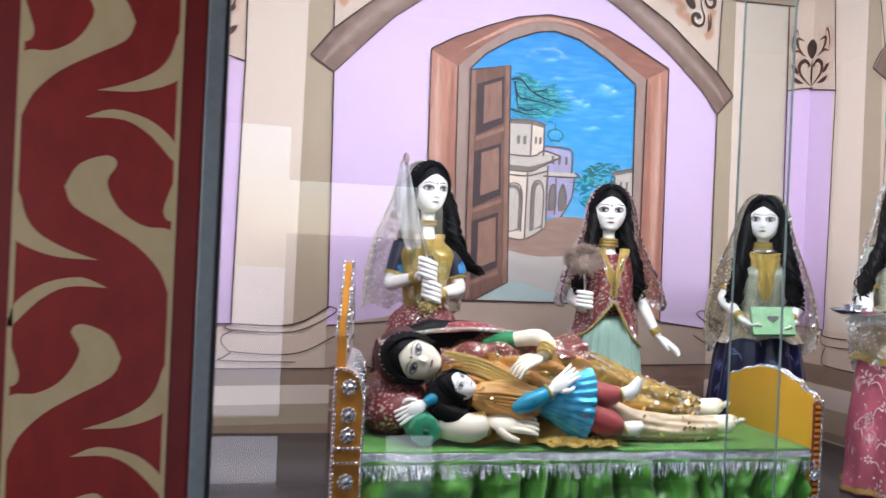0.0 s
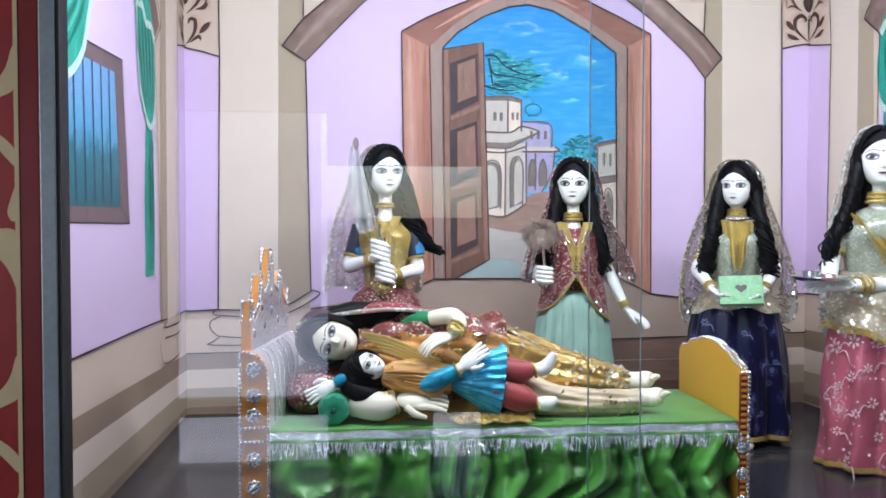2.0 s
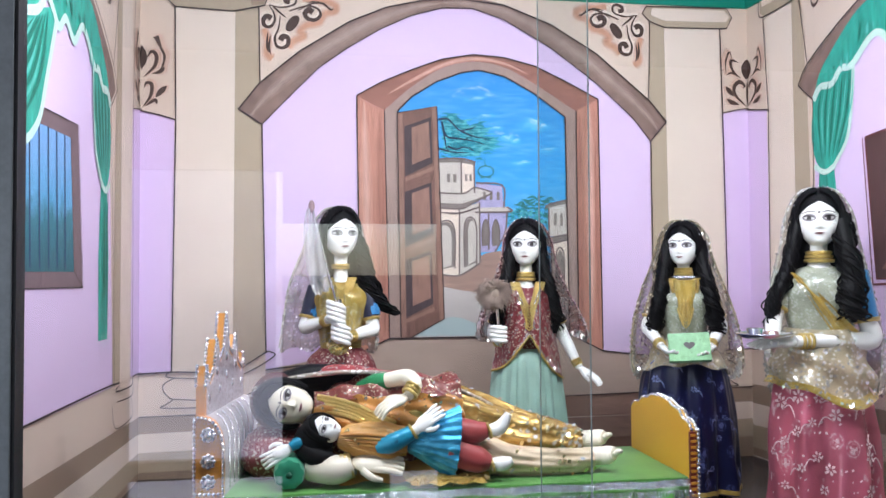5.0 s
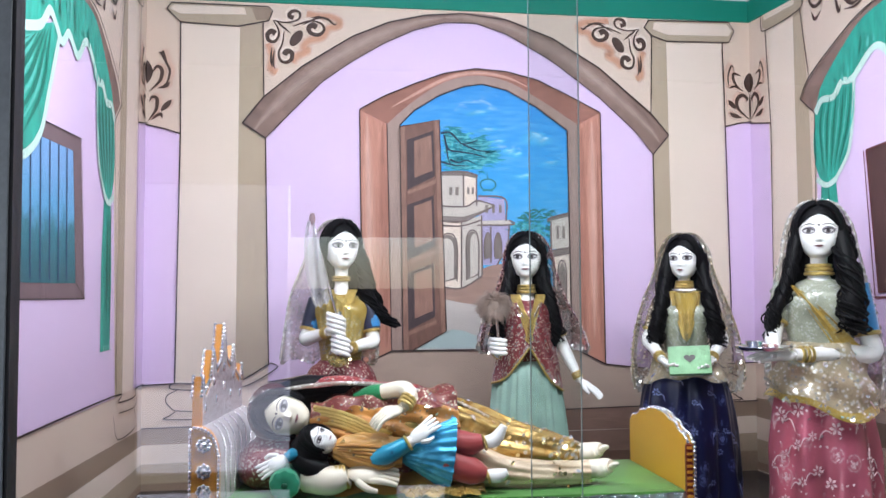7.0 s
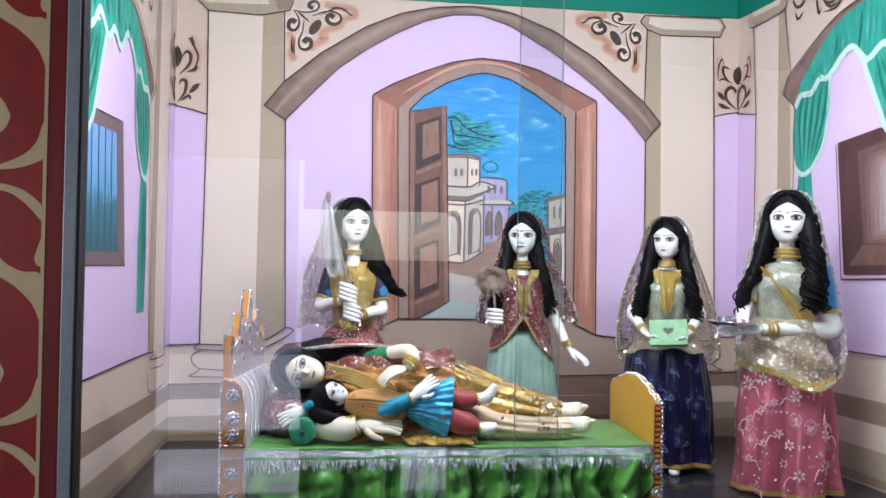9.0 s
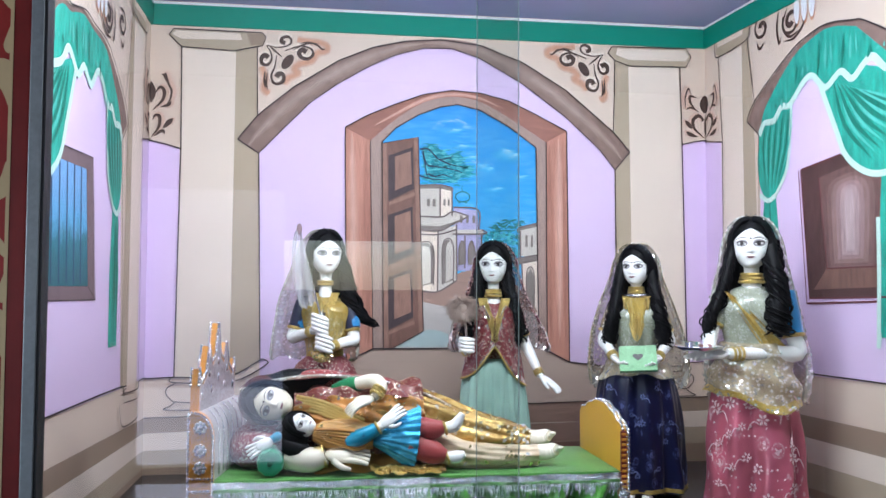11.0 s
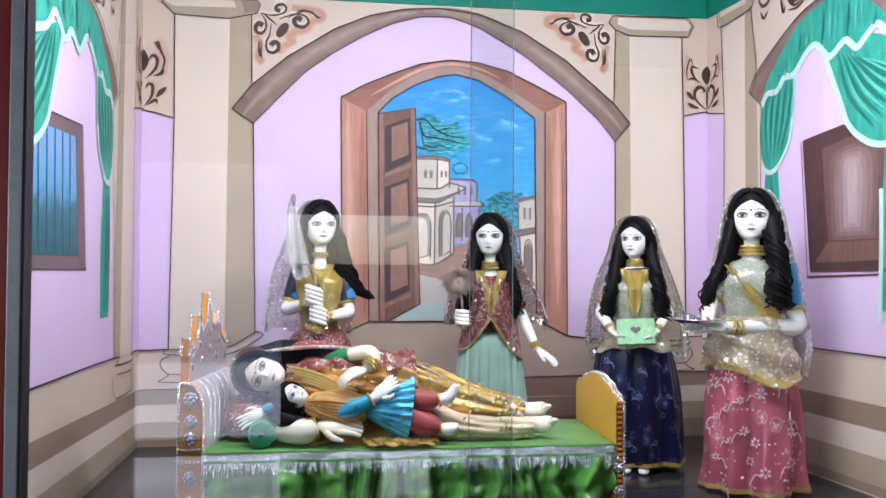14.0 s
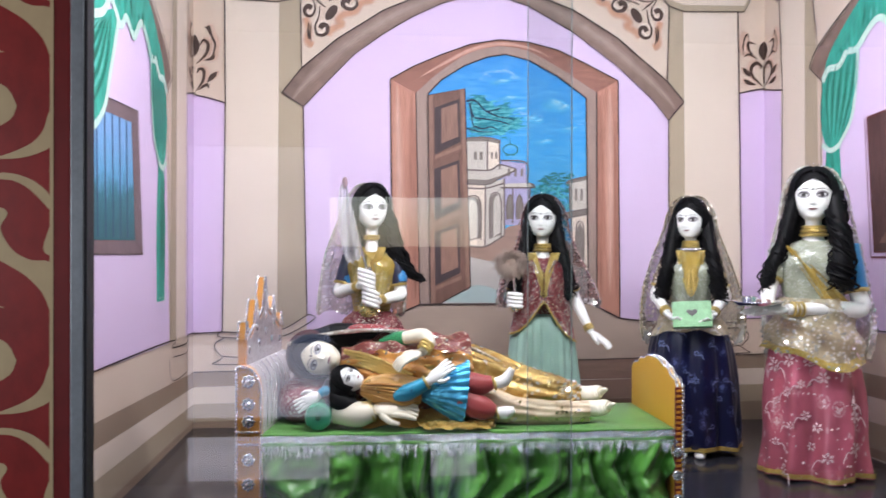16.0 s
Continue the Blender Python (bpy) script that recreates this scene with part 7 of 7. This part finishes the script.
# gold sash of cords across the breast
for k in range(5):
    o = 0.009 * k
    d.tube([(-0.615, 2.185, 0.492 - o), (-0.54, 2.130, 0.482 - o), (-0.47, 2.122, 0.452 - o), (-0.41, 2.118, 0.425 - o)], [0.006] * 4, GOLD, 8, 5)
def bodice(a0, a1, r0, sl):
    def fn(u, v):
        a = radians(a0 + (a1 - a0) * v)
        r = r0 + 0.007 * math.sin(16 * v + sl * u) + 0.007 * math.sin(31 * u + 5 * v)
        taper = 0.72 + 0.28 * min(1, 3.5 * u)
        return Vector((-0.625 + 0.40 * u, 2.245 - r * taper * math.cos(a), 0.408 + r * taper * math.sin(a)))
    return fn


ORAN = satin("orange_silk", (0.52, 0.23, 0.05), 0.34)
for a0, a1, r0, sl, m in ((38, 110, 0.122, 9, MAROF), (-5, 42, 0.124, 14, ORAN), (-50, 0, 0.121, 20, MAROF)):
    f = bodice(a0, a1, r0, sl)
    d.grid(f, 60, 16, m)
    flakes(d, f, 90, 50 + sl, FLAKEG, 0.005, 0.3)
    flakes(d, f, 40, 51 + sl, FLAKE, 0.005, 0.3)
# hair flowing behind the shoulder
for k in range(5):
    z = 0.515 - 0.012 * k
    d.tube([(-0.745, 2.235, z + 0.0), (-0.66, 2.25, z + 0.022), (-0.55, 2.27, z + 0.026), (-0.44, 2.28, z + 0.008), (-0.36, 2.28, z - 0.01)], [0.024, 0.03, 0.028, 0.022, 0.008], HAIR, 10, 6, wob=0.08, freq=1.1)
d.ball((-0.727, 2.232, 0.474), (0.072, 0.050, 0.080), plain("dark_russet_veil", (0.075, 0.018, 0.016), 0.6, 0, 0.3, 60))
# veil over the hair and hips
VEILF = (lambda u, v: Vector((-0.79 + 0.66 * u, 2.21 + 0.15 * v + 0.01 * math.sin(13 * u), 0.425 + 0.145 * math.sin(math.pi * min(1, 0.12 + 0.80 * u)) ** 0.55 - 0.045 * u + 0.020 * math.sin(math.pi * min(1, 1.15 * v)) * math.sin(math.pi * min(1, 0.1 + u)) - (0.10 + 0.10 * u) * v ** 3 + 0.006 * math.sin(17 * u + 6 * v))))
d.grid(VEILF, 60, 16, sequin("crimson_veil", (0.30, 0.035, 0.04), (1.0, 0.85, 0.78), 90, 0.24, 0.42))
flakes(d, VEILF, 230, 77, FLAKE, 0.0055, 0.2)
d.tube([(-0.79 + 0.066 * i, 2.205, 0.427 + 0.145 * math.sin(math.pi * min(1, 0.12 + 0.080 * i)) ** 0.55 - 0.0045 * i) for i in range(11)], [0.006] * 11, NETS, 8, 4)
# upper arm with green sleeve, forearm on the child
d.tube([(-0.50, 2.22, 0.505), (-0.455, 2.20, 0.522), (-0.425, 2.18, 0.528)], [0.02, 0.026, 0.023], satin("emerald_sleeve", (0.01, 0.24, 0.08), 0.4), 14, 4)
d.tube([(-0.43, 2.18, 0.53), (-0.375, 2.15, 0.54), (-0.36, 2.11, 0.52), (-0.385, 2.09, 0.495)], [0.020, 0.023, 0.019, 0.013], SKIN2, 14, 5)
for q in (0.0, 0.008, 0.016):
    ring(d, (-0.365 - q * 0.7, 2.105 - q, 0.520 - q * 0.9), (-0.5, -0.4, -0.6), 0.019, 0.005, GOLD)
hand(d, (-0.385, 2.09, 0.497), (-0.44, 2.07, 0.478), (0, -0.4, 1), 1.0, SKIN2, 0.5)
# lower forearm along the mattress
d.tube([(-0.635, 2.11, 0.318), (-0.57, 2.080, 0.316), (-0.525, 2.072, 0.330)], [0.036, 0.038, 0.026], SKIN2, 16, 5)
for q in (0.0, 0.01, 0.02):
    ring(d, (-0.55 + q, 2.08, 0.322 + 0.2 * q), (1, -0.1, 0.25), 0.029, 0.0055, GOLD)
hand(d, (-0.525, 2.075, 0.335), (-0.40, 2.058, 0.328), (0, -0.75, 1), 1.45, SKIN2, 0.16, 0.10)
# feet
for k, (x, y, z) in enumerate(((0.145, 2.215, 0.345), (0.15, 2.145, 0.312))):
    d.tube([(x - 0.03, y, z), (x + 0.015, y - 0.005, z), (x + 0.036, y - 0.018, z + 0.006), (x + 0.044, y - 0.030, z + 0.010)], [0.026, 0.027, 0.025, 0.018], SKIN2, 14, 5, flat=0.8)
    for i in range(5):
        d.ball((x + 0.050 - 0.003 * i, y - 0.050 + 0.0105 * i, z + 0.020 - 0.007 * i), (0.0120, 0.0066, 0.0072), SKIN2, nu=10, nv=8)
# gold hem spilling over the sheet edge
d.grid(lambda u, v: Vector((-0.40 + 0.20 * u + 0.02 * v, 2.10 - 0.075 * v + 0.006 * math.sin(14 * u), 0.277 + 0.012 * (1 - v) + 0.004 * math.sin(22 * u + 9 * v) + 0.004)), 30, 10, GOLDC)
rt = random.Random(21)
for i in range(170):
    x, y = -0.36 + 0.17 * rt.random(), 2.03 + 0.06 * rt.random()
    q, ln = rt.uniform(0, 6.283), rt.uniform(0.012, 0.03)
    d.tube([(x, y, 0.280), (x + 0.5 * ln * math.cos(q), y + 0.3 * ln * math.sin(q), 0.288 + 0.008 * rt.random()), (x + ln * math.cos(q), y + 0.5 * ln * math.sin(q) - 0.004, 0.278)], [0.0016, 0.0016, 0.0008], GOLD, 4, 2)
d.grid(lambda u, v: Vector((-0.56 + 0.40 * u, 2.165 - 0.07 * v, 0.33 - 0.055 * v + 0.006 * math.sin(20 * u + 4 * v))), 30, 8, SAFF)
me = d.mesh("doll")
ob = new("doll", me)
tagged(ob, "ivory doll in gold skirt and maroon veil reclining on bed", "doll", "dolls on the bed")

# child doll
LATT = brocade("blue_lattice_sleeve", (0.02, 0.34, 0.55), (0.01, 0.09, 0.18), 46, 0.35)
d = Build()
head(d, (-0.602, 2.10, 0.416), 0.62, SKIN, Matrix.Rotation(radians(-70), 3, "Y") @ Matrix.Rotation(radians(42), 3, "Z"), gaze=0.2)
d.ball((-0.628, 2.115, 0.382), (0.052, 0.042, 0.056), HAIR)
d.tube([(-0.655, 2.10, 0.37), (-0.61, 2.09, 0.345), (-0.575, 2.09, 0.350)], [0.026, 0.030, 0.014], HAIR, 10, 5)
f = wound([(-0.565, 2.105, 0.39), (-0.52, 2.11, 0.385), (-0.45, 2.11, 0.38), (-0.385, 2.11, 0.378)], [0.022, 0.045, 0.049, 0.038], 6, 8)
d.grid(f, 72, 25, SAFF, close_u=True)
flakes(d, f, 46, 131, FLAKEG, 0.0045, 0.1)
for k in range(6):
    d.tube([(-0.56 + 0.006 * k, 2.075 - 0.002 * k, 0.405 - 0.006 * k), (-0.51 + 0.008 * k, 2.060, 0.408 - 0.010 * k), (-0.455 + 0.004 * k, 2.060, 0.402 - 0.011 * k), (-0.405, 2.070, 0.392 - 0.008 * k)], [0.003, 0.0055, 0.0055, 0.003], SAFF if k % 2 else ORAN, 8, 5)
d.tube([(-0.46, 2.075, 0.372), (-0.42, 2.06, 0.385), (-0.375, 2.06, 0.408)], [0.024, 0.025, 0.020], LATT, 14, 5)
ring(d, (-0.372, 2.06, 0.411), (1, 0, 0.6), 0.019, 0.004, GOLD)
d.tube([(-0.375, 2.06, 0.408), (-0.36, 2.06, 0.418)], [0.015, 0.014], SKIN, 10, 1)
hand(d, (-0.362, 2.06, 0.416), (-0.325, 2.065, 0.445), (-0.4, -1, 0.3), 0.95, SKIN, 0.2)


def kilt(u, v):
    a = 6.2832 * u
    c = Vector((-0.385 + 0.135 * v, 2.11, 0.380 - 0.012 * v))
    r = 0.030 + 0.066 * v
    pl_ = 1 + 0.05 * v * math.sin(22 * a)
    return c + Vector((0.012 * v * math.sin(a), 0.72 * r * pl_ * math.cos(a), r * pl_ * math.sin(a)))


d.grid(kilt, 132, 10, BLUEF, close_u=True)
d.tube([(-0.27, 2.10, 0.405), (-0.21, 2.09, 0.398), (-0.17, 2.085, 0.405)], [0.037, 0.034, 0.020], REDC, 14, 5)
d.tube([(-0.27, 2.09, 0.355), (-0.20, 2.075, 0.330), (-0.165, 2.07, 0.320)], [0.040, 0.036, 0.020], REDC, 14, 5)
for (x, y, z), up in (((-0.165, 2.085, 0.402), 0.045), ((-0.160, 2.07, 0.316), 0.012)):
    ring(d, (x, y, z), (1, 0, 0.3), 0.019, 0.004, GOLD)
    d.tube([(x, y, z), (x + 0.03, y - 0.005, z + 0.2 * up), (x + 0.052, y - 0.01, z + up)], [0.016, 0.019, 0.010], SKIN, 12, 4)
# raised hand by the bolster
d.tube([(-0.625, 2.10, 0.385), (-0.665, 2.095, 0.385), (-0.685, 2.09, 0.375)], [0.018, 0.016, 0.012], LATT, 10, 4)
hand(d, (-0.685, 2.09, 0.375), (-0.73, 2.085, 0.352), (0, -1, 0.3), 0.9, SKIN, 0.1)
ob = new("doll", d.mesh("doll"))
tagged(ob, "child doll in blue foil skirt lying against a larger doll", "doll", "dolls on the bed")
